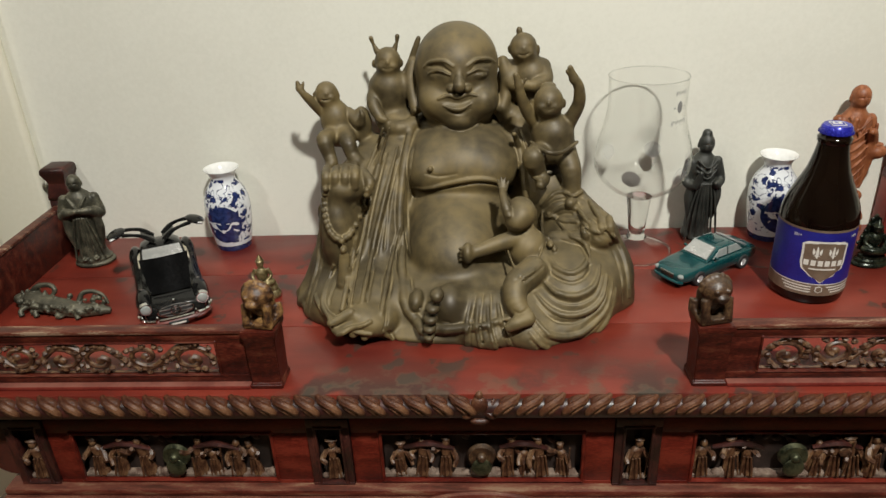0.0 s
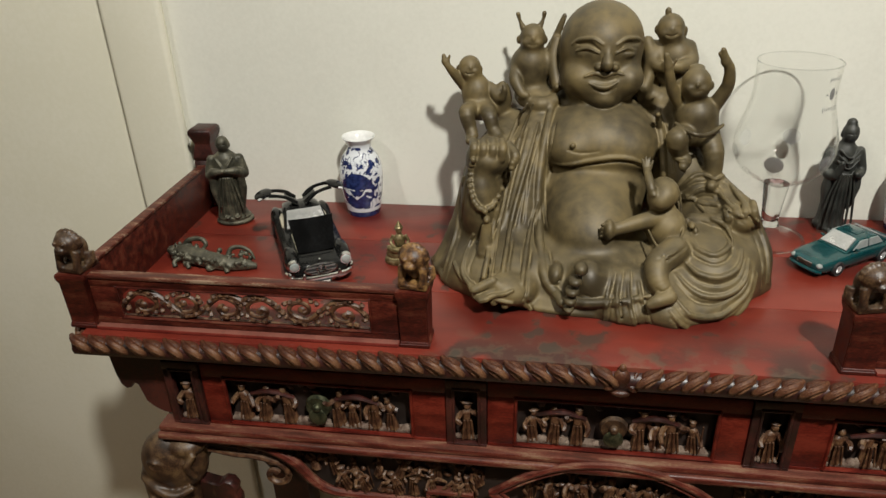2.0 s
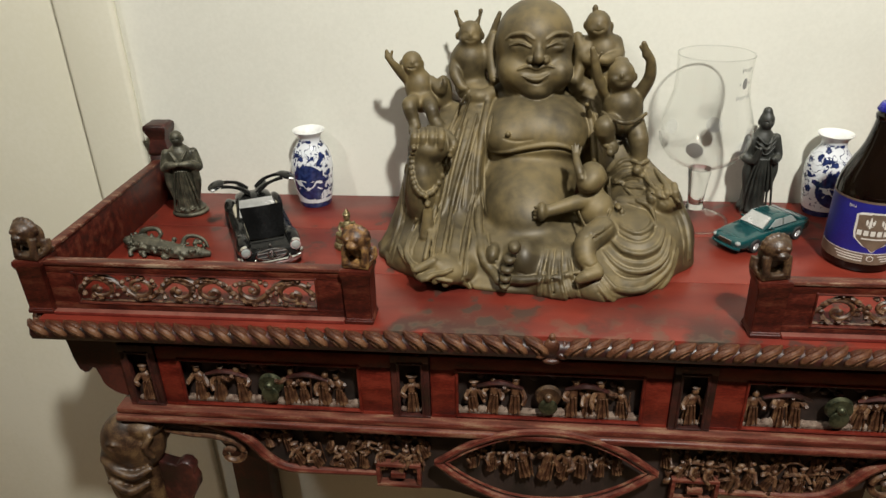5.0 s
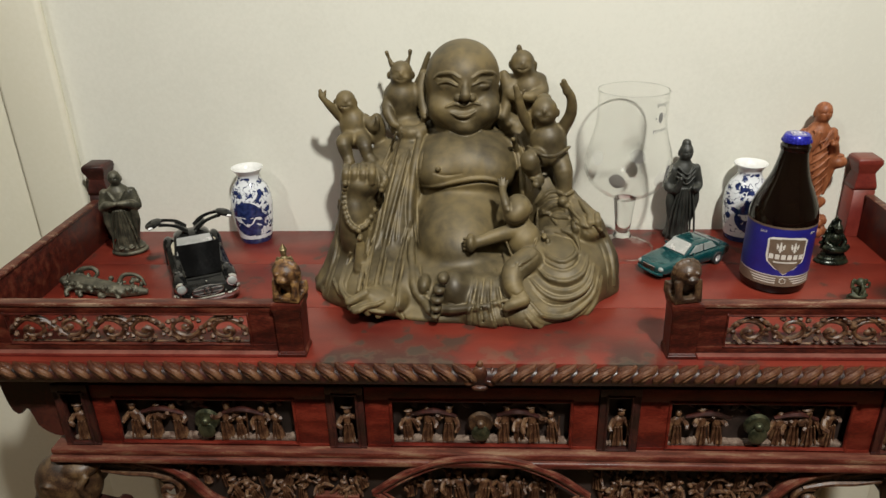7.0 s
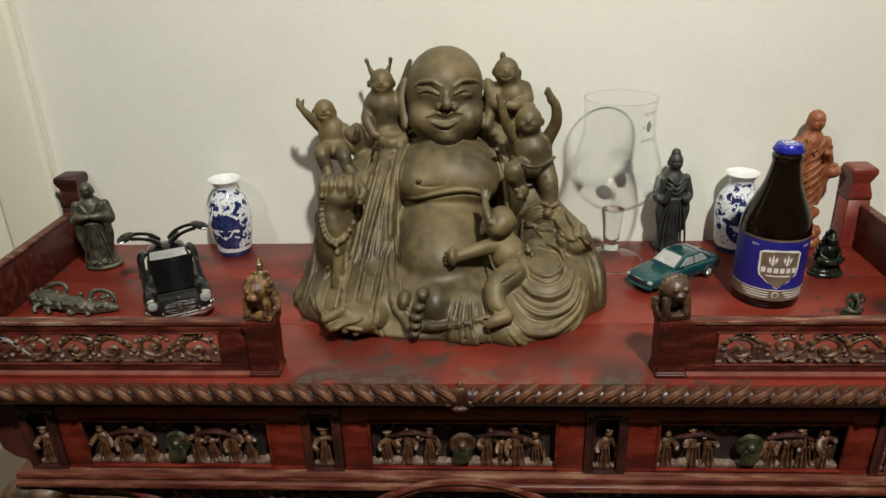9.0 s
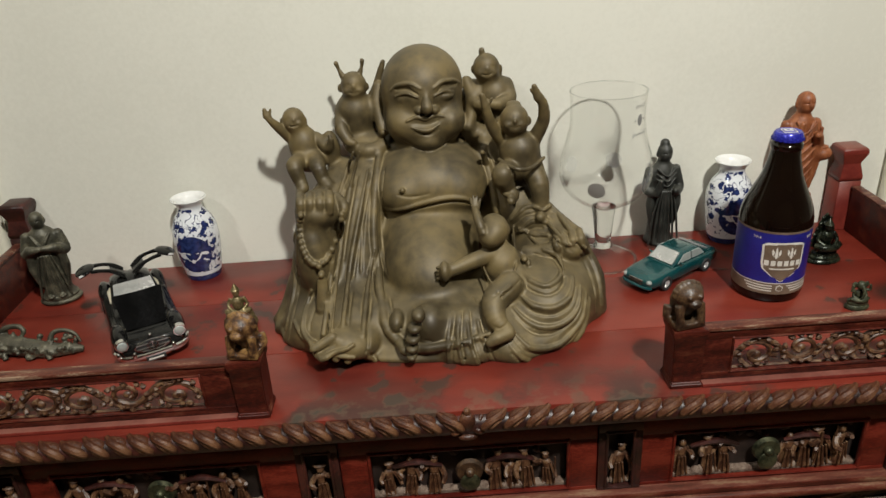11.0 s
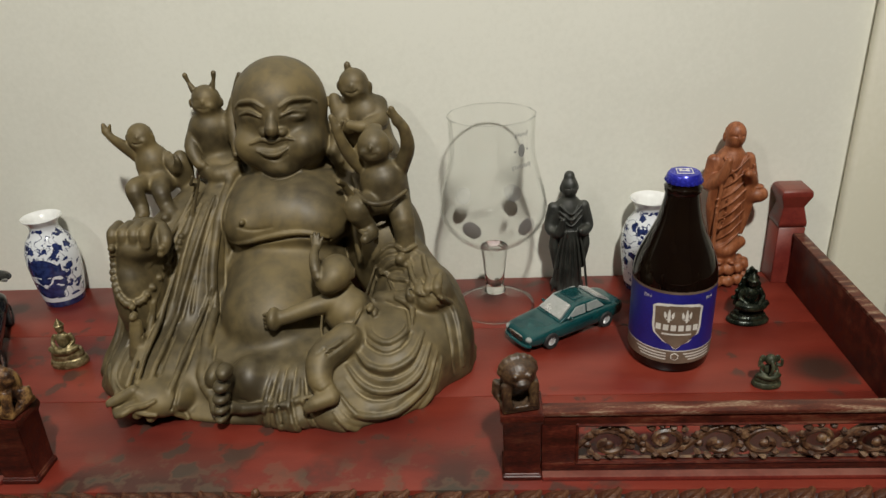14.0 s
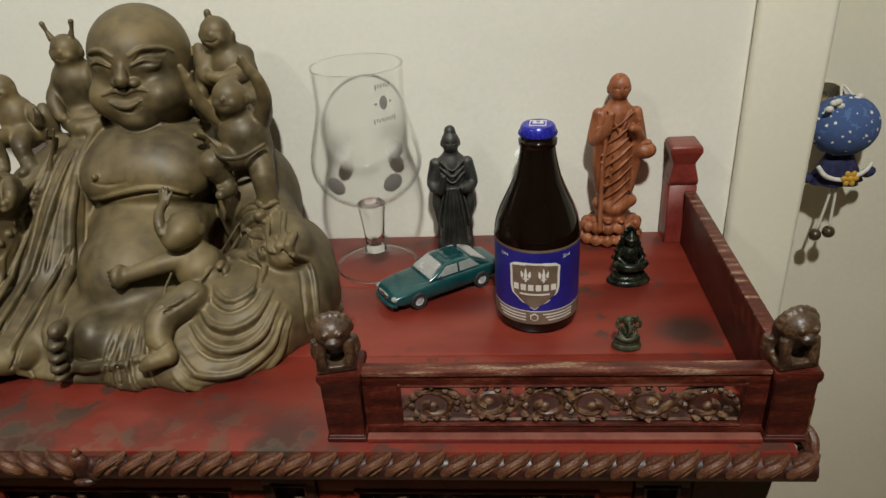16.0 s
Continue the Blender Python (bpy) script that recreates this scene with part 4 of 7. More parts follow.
    c.ball((-0.0837, 0.0850, 0.8967), (0.0115, 0.0200, 0.0113))
    c.rod([(-0.1107, 0.0640, 0.9121), (-0.1265, 0.0580, 0.9052)], [0.0045, 0.0043], soft=0.0022)
    c.rod([(-0.1055, 0.0640, 0.9083), (-0.1181, 0.0580, 0.8989)], [0.0045, 0.0041], soft=0.0022)
    c.rod([(-0.0990, 0.0640, 0.9052), (-0.1090, 0.0580, 0.8945)], [0.0045, 0.0039], soft=0.0022)
    c.rod([(-0.0914, 0.0640, 0.9026), (-0.0991, 0.0580, 0.8913)], [0.0045, 0.0037], soft=0.0022)
    c.ball((-0.0259, 0.0830, 0.9028), (0.0174, 0.0190, 0.0232))
    c.ball((-0.0343, 0.0575, 0.9326), (0.0062, 0.0085, 0.0059), soft=0.0018)
    c.ball((-0.0385, 0.0575, 0.9205), (0.0065, 0.0085, 0.0046), soft=0.0018)
    c.ball((-0.0406, 0.0575, 0.9100), (0.0065, 0.0085, 0.0043), soft=0.0018)
    c.ball((-0.0420, 0.0575, 0.9007), (0.0060, 0.0085, 0.0040), soft=0.0018)
    c.ball((-0.0429, 0.0575, 0.8925), (0.0050, 0.0085, 0.0032), soft=0.0018)
    c.ball((-0.0558, 0.0880, 0.9092), (0.0068, 0.0130, 0.0102), (0, 15, 0))
    # head
    c.ball((-0.0191, 0.2520, 1.0744), (0.0399, 0.0460, 0.0431))
    c.ball((-0.0175, 0.2440, 1.0489), (0.0395, 0.0430, 0.0299))
    c.ball((-0.0389, 0.2220, 1.0545), (0.0154, 0.0200, 0.0159))
    c.ball((0.0067, 0.2220, 1.0542), (0.0147, 0.0200, 0.0159))
    c.ball((-0.0155, 0.2140, 1.0374), (0.0139, 0.0140, 0.0089))
    c.ball((-0.0181, 0.2490, 1.0862), (0.0384, 0.0440, 0.0358))
    c.rod([(-0.0631, 0.2450, 1.0142), (-0.0385, 0.2160, 1.0201), (-0.0163, 0.2080, 1.0201), (0.0034, 0.2140, 1.0206), (0.0262, 0.2450, 1.0167)], [0.0053, 0.0066, 0.0073, 0.0066, 0.0053])
    # ears
    c.rod([(-0.0628, 0.2620, 1.0816), (-0.0655, 0.2560, 1.0670), (-0.0631, 0.2480, 1.0495), (-0.0604, 0.2420, 1.0400)], [0.0054, 0.0061, 0.0054, 0.0054])
    c.rod([(0.0270, 0.2640, 1.0804), (0.0307, 0.2560, 1.0681), (0.0294, 0.2480, 1.0509), (0.0255, 0.2420, 1.0396)], [0.0054, 0.0068, 0.0061, 0.0061])
    c.rod([(0.0298, 0.2450, 1.0766), (0.0310, 0.2400, 1.0652), (0.0291, 0.2380, 1.0557)], [0.0020, 0.0023, 0.0020], groove=True)
    # brows, eyes, nose and smiling mouth
    c.lay([(-0.0485, 1.0867), (-0.0412, 1.0924), (-0.0293, 1.0944), (-0.0200, 1.0896)], [0.0010, 0.0017, 0.0017, 0.0010], 0.0002)
    c.lay([(-0.0070, 1.0893), (0.0018, 1.0937), (0.0124, 1.0918), (0.0188, 1.0864)], [0.0010, 0.0017, 0.0017, 0.0010], 0.0002)
    c.lay([(-0.0431, 1.0883), (-0.0324, 1.0893), (-0.0231, 1.0844)], [0.0012, 0.0025, 0.0012], -0.0002, groove=True)
    c.lay([(-0.0042, 1.0845), (0.0030, 1.0891), (0.0141, 1.0871)], [0.0012, 0.0025, 0.0012], -0.0002, groove=True)
    c.ball((-0.0341, 0.2168, 1.0794), (0.0095, 0.0075, 0.0051))
    c.ball((0.0021, 0.2168, 1.0793), (0.0095, 0.0075, 0.0051))
    c.lay([(-0.0440, 1.0819), (-0.0337, 1.0858), (-0.0232, 1.0820)], [0.0009, 0.0015, 0.0009], 0.0004)
    c.lay([(-0.0072, 1.0817), (0.0023, 1.0850), (0.0123, 1.0813)], [0.0009, 0.0015, 0.0009], 0.0004)
    c.lay([(-0.0428, 1.0813), (-0.0338, 1.0828), (-0.0238, 1.0797)], [0.0004, 0.0009, 0.0004], 0.0002, groove=True)
    c.lay([(-0.0066, 1.0793), (0.0017, 1.0821), (0.0111, 1.0807)], [0.0004, 0.0009, 0.0004], 0.0002, groove=True)
    c.rod([(-0.0149, 0.2085, 1.0872), (-0.0150, 0.2045, 1.0798), (-0.0149, 0.2000, 1.0724)], [0.0031, 0.0041, 0.0060])
    c.ball((-0.0224, 0.2070, 1.0686), (0.0044, 0.0060, 0.0041))
    c.ball((-0.0080, 0.2070, 1.0683), (0.0044, 0.0060, 0.0041))
    c.ball((-0.0200, 0.2035, 1.0658), (0.0016, 0.0030, 0.0013), groove=True, soft=0.001)
    c.ball((-0.0110, 0.2035, 1.0656), (0.0016, 0.0030, 0.0013), groove=True, soft=0.001)
    c.lay([(-0.0352, 1.0602), (-0.0249, 1.0630), (-0.0165, 1.0610), (-0.0081, 1.0633), (0.0009, 1.0619)], [0.0010, 0.0021, 0.0019, 0.0021, 0.0010], 0.0006)
    c.lay([(-0.0358, 1.0584), (-0.0256, 1.0576), (-0.0154, 1.0562), (-0.0058, 1.0584), (0.0021, 1.0607)], [0.0006, 0.0020, 0.0026, 0.0020, 0.0006], 0.0012, groove=True)
    c.lay([(-0.0305, 1.0540), (-0.0216, 1.0508), (-0.0131, 1.0507), (-0.0046, 1.0547)], [0.0009, 0.0021, 0.0021, 0.0009], 0.0004)
    c.lay([(-0.0277, 1.0485), (-0.0156, 1.0458), (-0.0047, 1.0493)], [0.0006, 0.0014, 0.0006], groove=True)
    c.lay([(-0.0424, 1.0395), (-0.0285, 1.0311), (-0.0150, 1.0284), (-0.0008, 1.0313), (0.0109, 1.0404)], [0.0006, 0.0013, 0.0015, 0.0013, 0.0006], groove=True)
    # chest, belly and the edges of the robe
    c.ball((-0.0438, 0.1730, 1.0017), (0.0027, 0.0030, 0.0027))
    c.lay([(-0.0485, 0.9971), (-0.0336, 0.9944), (-0.0186, 0.9967)], [0.0006, 0.0012, 0.0006], groove=True)
    c.lay([(-0.0634, 0.9756), (-0.0432, 0.9792), (-0.0098, 0.9858), (0.0129, 0.9843), (0.0261, 0.9771)], [0.0012, 0.0018, 0.0019, 0.0018, 0.0012], groove=True)
    c.lay([(-0.0615, 0.9788), (-0.0412, 0.9837), (-0.0098, 0.9903), (0.0129, 0.9881), (0.0249, 0.9809)], [0.0012, 0.0020, 0.0024, 0.0020, 0.0012])
    c.ball((-0.0205, 0.1070, 0.9409), (0.0016, 0.0040, 0.0023), groove=True)
    c.lay([(-0.0607, 1.0411), (-0.0680, 1.0114), (-0.0733, 0.9806), (-0.0751, 0.9486), (-0.0689, 0.9152), (-0.0543, 0.8967), (-0.0295, 0.8945), (0.0014, 0.8999), (0.0259, 0.9045)], [0.0029, 0.0038, 0.0040, 0.0043, 0.0046, 0.0046, 0.0043, 0.0035, 0.0023], 0.0012)
    c.lay([(-0.0565, 1.0340), (-0.0625, 1.0053), (-0.0671, 0.9742), (-0.0674, 0.9452), (-0.0607, 0.9186), (-0.0478, 0.9042), (-0.0256, 0.9014)], [0.0009, 0.0013, 0.0014, 0.0014, 0.0014, 0.0013, 0.0009], groove=True)
    c.lay([(-0.0689, 1.0372), (-0.0785, 1.0021), (-0.0850, 0.9641), (-0.0879, 0.9277), (-0.0828, 0.8967)], [0.0009, 0.0014, 0.0015, 0.0015, 0.0011], groove=True)
    c.lay([(0.0356, 1.0252), (0.0426, 0.9999), (0.0466, 0.9738), (0.0488, 0.9524)], [0.0025, 0.0037, 0.0040, 0.0031], 0.0008)
    c.lay([(0.0421, 1.0211), (0.0505, 0.9966), (0.0560, 0.9702)], [0.0010, 0.0014, 0.0011], groove=True)
    # long folds of the hanging sleeve
    c.lay([(-0.0829, 1.0344), (-0.0952, 0.9996), (-0.1079, 0.9489), (-0.1139, 0.9018), (-0.1106, 0.8772)], [0.0012, 0.0024, 0.0024, 0.0024, 0.0014], 0.0004)
    c.lay([(-0.0790, 1.0326), (-0.0912, 0.9977), (-0.1037, 0.9469), (-0.1096, 0.8997), (-0.1063, 0.8751)], [0.0008, 0.0015, 0.0015, 0.0015, 0.0008], groove=True)
    c.lay([(-0.0774, 1.0116), (-0.0886, 0.9745), (-0.0990, 0.9356), (-0.1026, 0.9017), (-0.0931, 0.8736)], [0.0012, 0.0024, 0.0024, 0.0024, 0.0014], 0.0004)
    c.lay([(-0.0734, 1.0097), (-0.0845, 0.9725), (-0.0949, 0.9336), (-0.0984, 0.8996), (-0.0888, 0.8715)], [0.0008, 0.0015, 0.0015, 0.0015, 0.0008], groove=True)
    c.lay([(-0.0887, 1.0345), (-0.1012, 1.0058), (-0.1132, 0.9811)], [0.0012, 0.0024, 0.0014], 0.0004)
    c.lay([(-0.0848, 1.0327), (-0.0972, 1.0039), (-0.1092, 0.9792)], [0.0008, 0.0015, 0.0008], groove=True)
    c.lay([(-0.0751, 0.9486), (-0.0827, 0.9221), (-0.0843, 0.8947), (-0.0711, 0.8722)], [0.0012, 0.0024, 0.0024, 0.0014], 0.0004)
    c.lay([(-0.0709, 0.9466), (-0.0785, 0.9200), (-0.0800, 0.8926), (-0.0667, 0.8700)], [0.0008, 0.0015, 0.0015, 0.0008], groove=True)
    c.lay([(-0.1055, 0.9810), (-0.1139, 0.9424), (-0.1214, 0.9018), (-0.1307, 0.8808)], [0.0012, 0.0024, 0.0024, 0.0014], 0.0004)
    c.lay([(-0.1014, 0.9791), (-0.1097, 0.9403), (-0.1172, 0.8997), (-0.1264, 0.8787)], [0.0008, 0.0015, 0.0015, 0.0008], groove=True)
    c.lay([(-0.1438, 0.9815), (-0.1494, 0.9493), (-0.1533, 0.9226), (-0.1627, 0.8915)], [0.0012, 0.0024, 0.0024, 0.0014], 0.0004)
    c.lay([(-0.1398, 0.9795), (-0.1453, 0.9473), (-0.1492, 0.9205), (-0.1585, 0.8894)], [0.0008, 0.0015, 0.0015, 0.0008], groove=True)
    c.lay([(-0.1517, 0.9052), (-0.1357, 0.8971), (-0.1163, 0.9004), (-0.0927, 0.8964)], [0.0016, 0.0027, 0.0027, 0.0016], 0.0008)
    c.lay([(-0.1452, 0.9025), (-0.1317, 0.8952), (-0.1136, 0.8991), (-0.0994, 0.9004)], [0.0008, 0.0016, 0.0016, 0.0008], groove=True)
    c.lay([(-0.1337, 0.9289), (-0.1419, 0.9059), (-0.1293, 0.8978), (-0.1110, 0.9018), (-0.0927, 0.9071)], [0.0016, 0.0025, 0.0027, 0.0025, 0.0016], 0.001)
    c.lay([(-0.1299, 0.9191), (-0.1346, 0.9059), (-0.1229, 0.9032), (-0.1081, 0.9084)], [0.0008, 0.0014, 0.0014, 0.0008], groove=True)
    # raised fist
    c.ball((-0.1211, 0.1520, 0.9980), (0.0220, 0.0280, 0.0163))
    c.rod([(-0.1361, 0.1500, 1.0125), (-0.1334, 0.1330, 1.0126), (-0.1345, 0.1310, 1.0031)], [0.0040, 0.0046, 0.0040], soft=0.0016)
    c.rod([(-0.1272, 0.1500, 1.0123), (-0.1248, 0.1330, 1.0125), (-0.1258, 0.1310, 1.0029)], [0.0040, 0.0046, 0.0040], soft=0.0016)
    c.rod([(-0.1184, 0.1500, 1.0122), (-0.1161, 0.1330, 1.0123), (-0.1171, 0.1310, 1.0028)], [0.0040, 0.0046, 0.0040], soft=0.0016)
    c.rod([(-0.1096, 0.1500, 1.0121), (-0.1075, 0.1330, 1.0122), (-0.1085, 0.1310, 1.0027)], [0.0040, 0.0046, 0.0040], soft=0.0016)
    c.rod([(-0.1043, 0.1550, 1.0066), (-0.0970, 0.1430, 1.0020), (-0.0980, 0.1380, 0.9940)], [0.0052, 0.0052, 0.0035])
    # prayer beads and tassel
    for x, z in ((-0.1337, 1.0027), (-0.1354, 0.9973), (-0.1370, 0.9920), (-0.1372, 0.9872), (-0.1374, 0.9823), (-0.1364, 0.9777), (-0.1355, 0.9731), (-0.1338, 0.9691), (-0.1322, 0.9651), (-0.1298, 0.9623), (-0.1275, 0.9595), (-0.1247, 0.9585), (-0.1219, 0.9576), (-0.1189, 0.9585), (-0.1159, 0.9594), (-0.1134, 0.9622), (-0.1109, 0.9649), (-0.1086, 0.9686), (-0.1063, 0.9723), (-0.1045, 0.9762), (-0.1028, 0.9802), (-0.1013, 0.9844), (-0.0999, 0.9886), (-0.0993, 0.9931), (-0.0986, 0.9975)):
        c.ball((x, c.front(x, z) - 0.0012, z), (0.0029, 0.0029, 0.0029), soft=0.0012)
    c.ball((-0.1197, 0.1070, 0.9522), (0.0032, 0.0050, 0.0035))
    c.rod([(-0.1200, 0.1080, 0.9443), (-0.1206, 0.1060, 0.9331), (-0.1220, 0.1040, 0.9192)], [0.0049, 0.0059, 0.0070])
    c.lay([(-0.1217, 0.9454), (-0.1257, 0.9226)], [0.0006, 0.0006], groove=True)
    c.lay([(-0.1201, 0.9454), (-0.1234, 0.9226)], [0.0006, 0.0006], groove=True)
    c.lay([(-0.1185, 0.9454), (-0.1210, 0.9226)], [0.0006, 0.0006], groove=True)
    c.lay([(-0.1169, 0.9454), (-0.1187, 0.9226)], [0.0006, 0.0006], groove=True)
    c.lay([(-0.1153, 0.9454), (-0.1164, 0.9226)], [0.0006, 0.0006], groove=True)
    # resting hand on the knee and the sleeve round it
    c.ball((0.1114, 0.1500, 0.9456), (0.0173, 0.0240, 0.0137), (0, 12, 0))
    c.rod([(0.0703, 0.1480, 0.9403), (0.0874, 0.1420, 0.9409), (0.1015, 0.1400, 0.9449)], [0.0063, 0.0081, 0.0086])
    c.rod([(0.0983, 0.1460, 0.9544), (0.0973, 0.1320, 0.9521), (0.0992, 0.1340, 0.9424)], [0.0034, 0.0041, 0.0034], soft=0.0016)
    c.rod([(0.1057, 0.1460, 0.9569), (0.1046, 0.1320, 0.9546), (0.1065, 0.1340, 0.9449)], [0.0034, 0.0041, 0.0034], soft=0.0016)
    c.rod([(0.1131, 0.1460, 0.9587), (0.1119, 0.1320, 0.9564), (0.1139, 0.1340, 0.9467)], [0.0034, 0.0041, 0.0034], soft=0.0016)
    c.rod([(0.1205, 0.1460, 0.9599), (0.1192, 0.1320, 0.9575), (0.1213, 0.1340, 0.9479)], [0.0034, 0.0041, 0.0034], soft=0.0016)
    c.lay([(0.0676, 0.9515), (0.0810, 0.9501), (0.0925, 0.9526)], [0.0017, 0.0023, 0.0017], 0.001)
    c.lay([(0.0612, 0.9574), (0.0740, 0.9701), (0.0919, 0.9712), (0.1101, 0.9620), (0.1240, 0.9489)], [0.0012, 0.0024, 0.0024, 0.0024, 0.0012], 0.0004)
    c.lay([(0.0619, 0.9521), (0.0748, 0.9650), (0.0927, 0.9661), (0.1110, 0.9568), (0.1249, 0.9437)], [0.0007, 0.0015, 0.0015, 0.0015, 0.0007], groove=True)
    c.lay([(0.0657, 0.9468), (0.0792, 0.9598), (0.0947, 0.9609), (0.1094, 0.9530)], [0.0012, 0.0024, 0.0024, 0.0012], 0.0004)
    c.lay([(0.0664, 0.9416), (0.0799, 0.9546), (0.0955, 0.9557), (0.1103, 0.9477)], [0.0007, 0.0015, 0.0015, 0.0007], groove=True)
    c.lay([(0.1228, 0.9503), (0.1348, 0.9235), (0.1380, 0.8939)], [0.0017, 0.0025, 0.0022], 0.0004)
    c.lay([(0.1187, 0.9427), (0.1281, 0.9203), (0.1312, 0.8905)], [0.0008, 0.0015, 0.0009], groove=True)
    # rings of folds over the bent knee
    c.lay([(0.0605, 0.9426), (0.0642, 0.9346), (0.0831, 0.9317), (0.0982, 0.9368), (0.0944, 0.9447), (0.0756, 0.9476)], [0.0011, 0.0027, 0.0027, 0.0027, 0.0027, 0.0011], 0.0002)
    c.lay([(0.0606, 0.9376), (0.0643, 0.9296), (0.0833, 0.9267), (0.0984, 0.9319), (0.0946, 0.9398), (0.0758, 0.9427)], [0.0006, 0.0016, 0.0016, 0.0016, 0.0016, 0.0006], groove=True)
    c.lay([(0.0546, 0.9261), (0.0677, 0.9194), (0.0852, 0.9180), (0.1005, 0.9225), (0.1081, 0.9312)], [0.0011, 0.0027, 0.0027, 0.0027, 0.0011], 0.0002)
    c.lay([(0.0547, 0.9211), (0.0679, 0.9143), (0.0854, 0.9129), (0.1008, 0.9174), (0.1084, 0.9262)], [0.0006, 0.0016, 0.0016, 0.0016, 0.0006], groove=True)
    c.lay([(0.0499, 0.9160), (0.0657, 0.9050), (0.0868, 0.9028), (0.1051, 0.9102), (0.1139, 0.9244)], [0.0011, 0.0027, 0.0027, 0.0027, 0.0011], 0.0002)
    c.lay([(0.0500, 0.9109), (0.0659, 0.8998), (0.0870, 0.8976), (0.1053, 0.9051), (0.1142, 0.9194)], [0.0006, 0.0016, 0.0016, 0.0016, 0.0006], groove=True)
    c.lay([(0.0462, 0.9057), (0.0642, 0.8903), (0.0882, 0.8873), (0.1089, 0.8978), (0.1187, 0.9176)], [0.0011, 0.0027, 0.0027, 0.0027, 0.0011], 0.0002)
    c.lay([(0.0462, 0.9005), (0.0643, 0.8851), (0.0884, 0.8820), (0.1092, 0.8926), (0.1190, 0.9125)], [0.0006, 0.0016, 0.0016, 0.0016, 0.0006], groove=True)
    c.lay([(0.0433, 0.8966), (0.0631, 0.8767), (0.0893, 0.8729), (0.1119, 0.8865), (0.1223, 0.9120)], [0.0011, 0.0027, 0.0027, 0.0027, 0.0011], 0.0002)
    c.lay([(0.0434, 0.8914), (0.0632, 0.8714), (0.0895, 0.8675), (0.1122, 0.8812), (0.1227, 0.9069)], [0.0006, 0.0016, 0.0016, 0.0016, 0.0006], groove=True)
    # pleats fanning over the shin
    c.lay([(-0.0054, 0.9183), (-0.0101, 0.9020), (-0.0117, 0.8813)], [0.0008, 0.0020, 0.0013], -0.0002)
    c.lay([(-0.0021, 0.9171), (-0.0068, 0.9007), (-0.0083, 0.8800)], [0.0006, 0.0013, 0.0008], groove=True)
    c.lay([(0.0012, 0.9196), (-0.0018, 0.9007), (0.0019, 0.8787)], [0.0008, 0.0020, 0.0013], -0.0002)
    c.lay([(0.0045, 0.9183), (0.0015, 0.8994), (0.0053, 0.8774)], [0.0006, 0.0013, 0.0008], groove=True)
    c.lay([(0.0078, 0.9196), (0.0088, 0.9007), (0.0154, 0.8788)], [0.0008, 0.0020, 0.0013], -0.0002)
    c.lay([(0.0111, 0.9183), (0.0121, 0.8994), (0.0188, 0.8774)], [0.0006, 0.0013, 0.0008], groove=True)
    c.lay([(0.0155, 0.9195), (0.0188, 0.9032), (0.0255, 0.8840)], [0.0008, 0.0020, 0.0013], -0.0002)
    c.lay([(0.0188, 0.9183), (0.0221, 0.9019), (0.0289, 0.8827)], [0.0006, 0.0013, 0.0008], groove=True)
    # the child that climbs the belly
    c.ball((0.0391, 0.1340, 0.9730), (0.0135, 0.0190, 0.0134))
    c.ball((0.0344, 0.1280, 0.9693), (0.0100, 0.0150, 0.0096))
    c.ball((0.0519, 0.1370, 0.9704), (0.0023, 0.0060, 0.0049))
    c.ball((0.0285, 0.1220, 0.9766), (0.0033, 0.0060, 0.0030))
    c.rod([(0.0441, 0.1380, 0.9576), (0.0417, 0.1350, 0.9513)], [0.0062, 0.0068])
    c.ball((0.0443, 0.1350, 0.9379), (0.0192, 0.0210, 0.0183), (0, -14, 0))
    c.ball((0.0544, 0.1220, 0.9180), (0.0188, 0.0260, 0.0179))
    c.rod([(0.0340, 0.1280, 0.9493), (0.0194, 0.1200, 0.9492), (0.0022, 0.1130, 0.9462), (-0.0080, 0.1100, 0.9444)], [0.0084, 0.0073, 0.0061, 0.0056])
    c.ball((-0.0091, 0.1100, 0.9451), (0.0054, 0.0100, 0.0094))
    c.rod([(-0.0101, 0.1080, 0.9515), (-0.0158, 0.1080, 0.9503)], [0.0019, 0.0015], soft=0.001)
    c.rod([(-0.0102, 0.1080, 0.9478), (-0.0159, 0.1080, 0.9466)], [0.0019, 0.0015], soft=0.001)
    c.rod([(-0.0103, 0.1080, 0.9441), (-0.0160, 0.1080, 0.9429)], [0.0019, 0.0015], soft=0.001)
    c.rod([(-0.0103, 0.1080, 0.9403), (-0.0161, 0.1080, 0.9391)], [0.0019, 0.0015], soft=0.001)
    c.rod([(0.0340, 0.1300, 0.9547), (0.0273, 0.1220, 0.9766), (0.0241, 0.1300, 0.9869), (0.0232, 0.1420, 0.9899)], [0.0056, 0.0045, 0.0039, 0.0034])
    c.rod([(0.0216, 0.1430, 0.9895), (0.0193, 0.1500, 0.9980)], [0.0018, 0.0013], soft=0.001)
    c.rod([(0.0227, 0.1430, 0.9895), (0.0222, 0.1500, 1.0004)], [0.0018, 0.0013], soft=0.001)
    c.rod([(0.0241, 0.1430, 0.9895), (0.0256, 0.1500, 0.9998)], [0.0018, 0.0013], soft=0.001)
    c.rod([(0.0253, 0.1430, 0.9894), (0.0285, 0.1500, 0.9967)], [0.0018, 0.0013], soft=0.001)
    c.rod([(0.0483, 0.1000, 0.9318), (0.0332, 0.0820, 0.9270), (0.0323, 0.0680, 0.9171), (0.0402, 0.0600, 0.9090)], [0.0128, 0.0117, 0.0096, 0.0069])
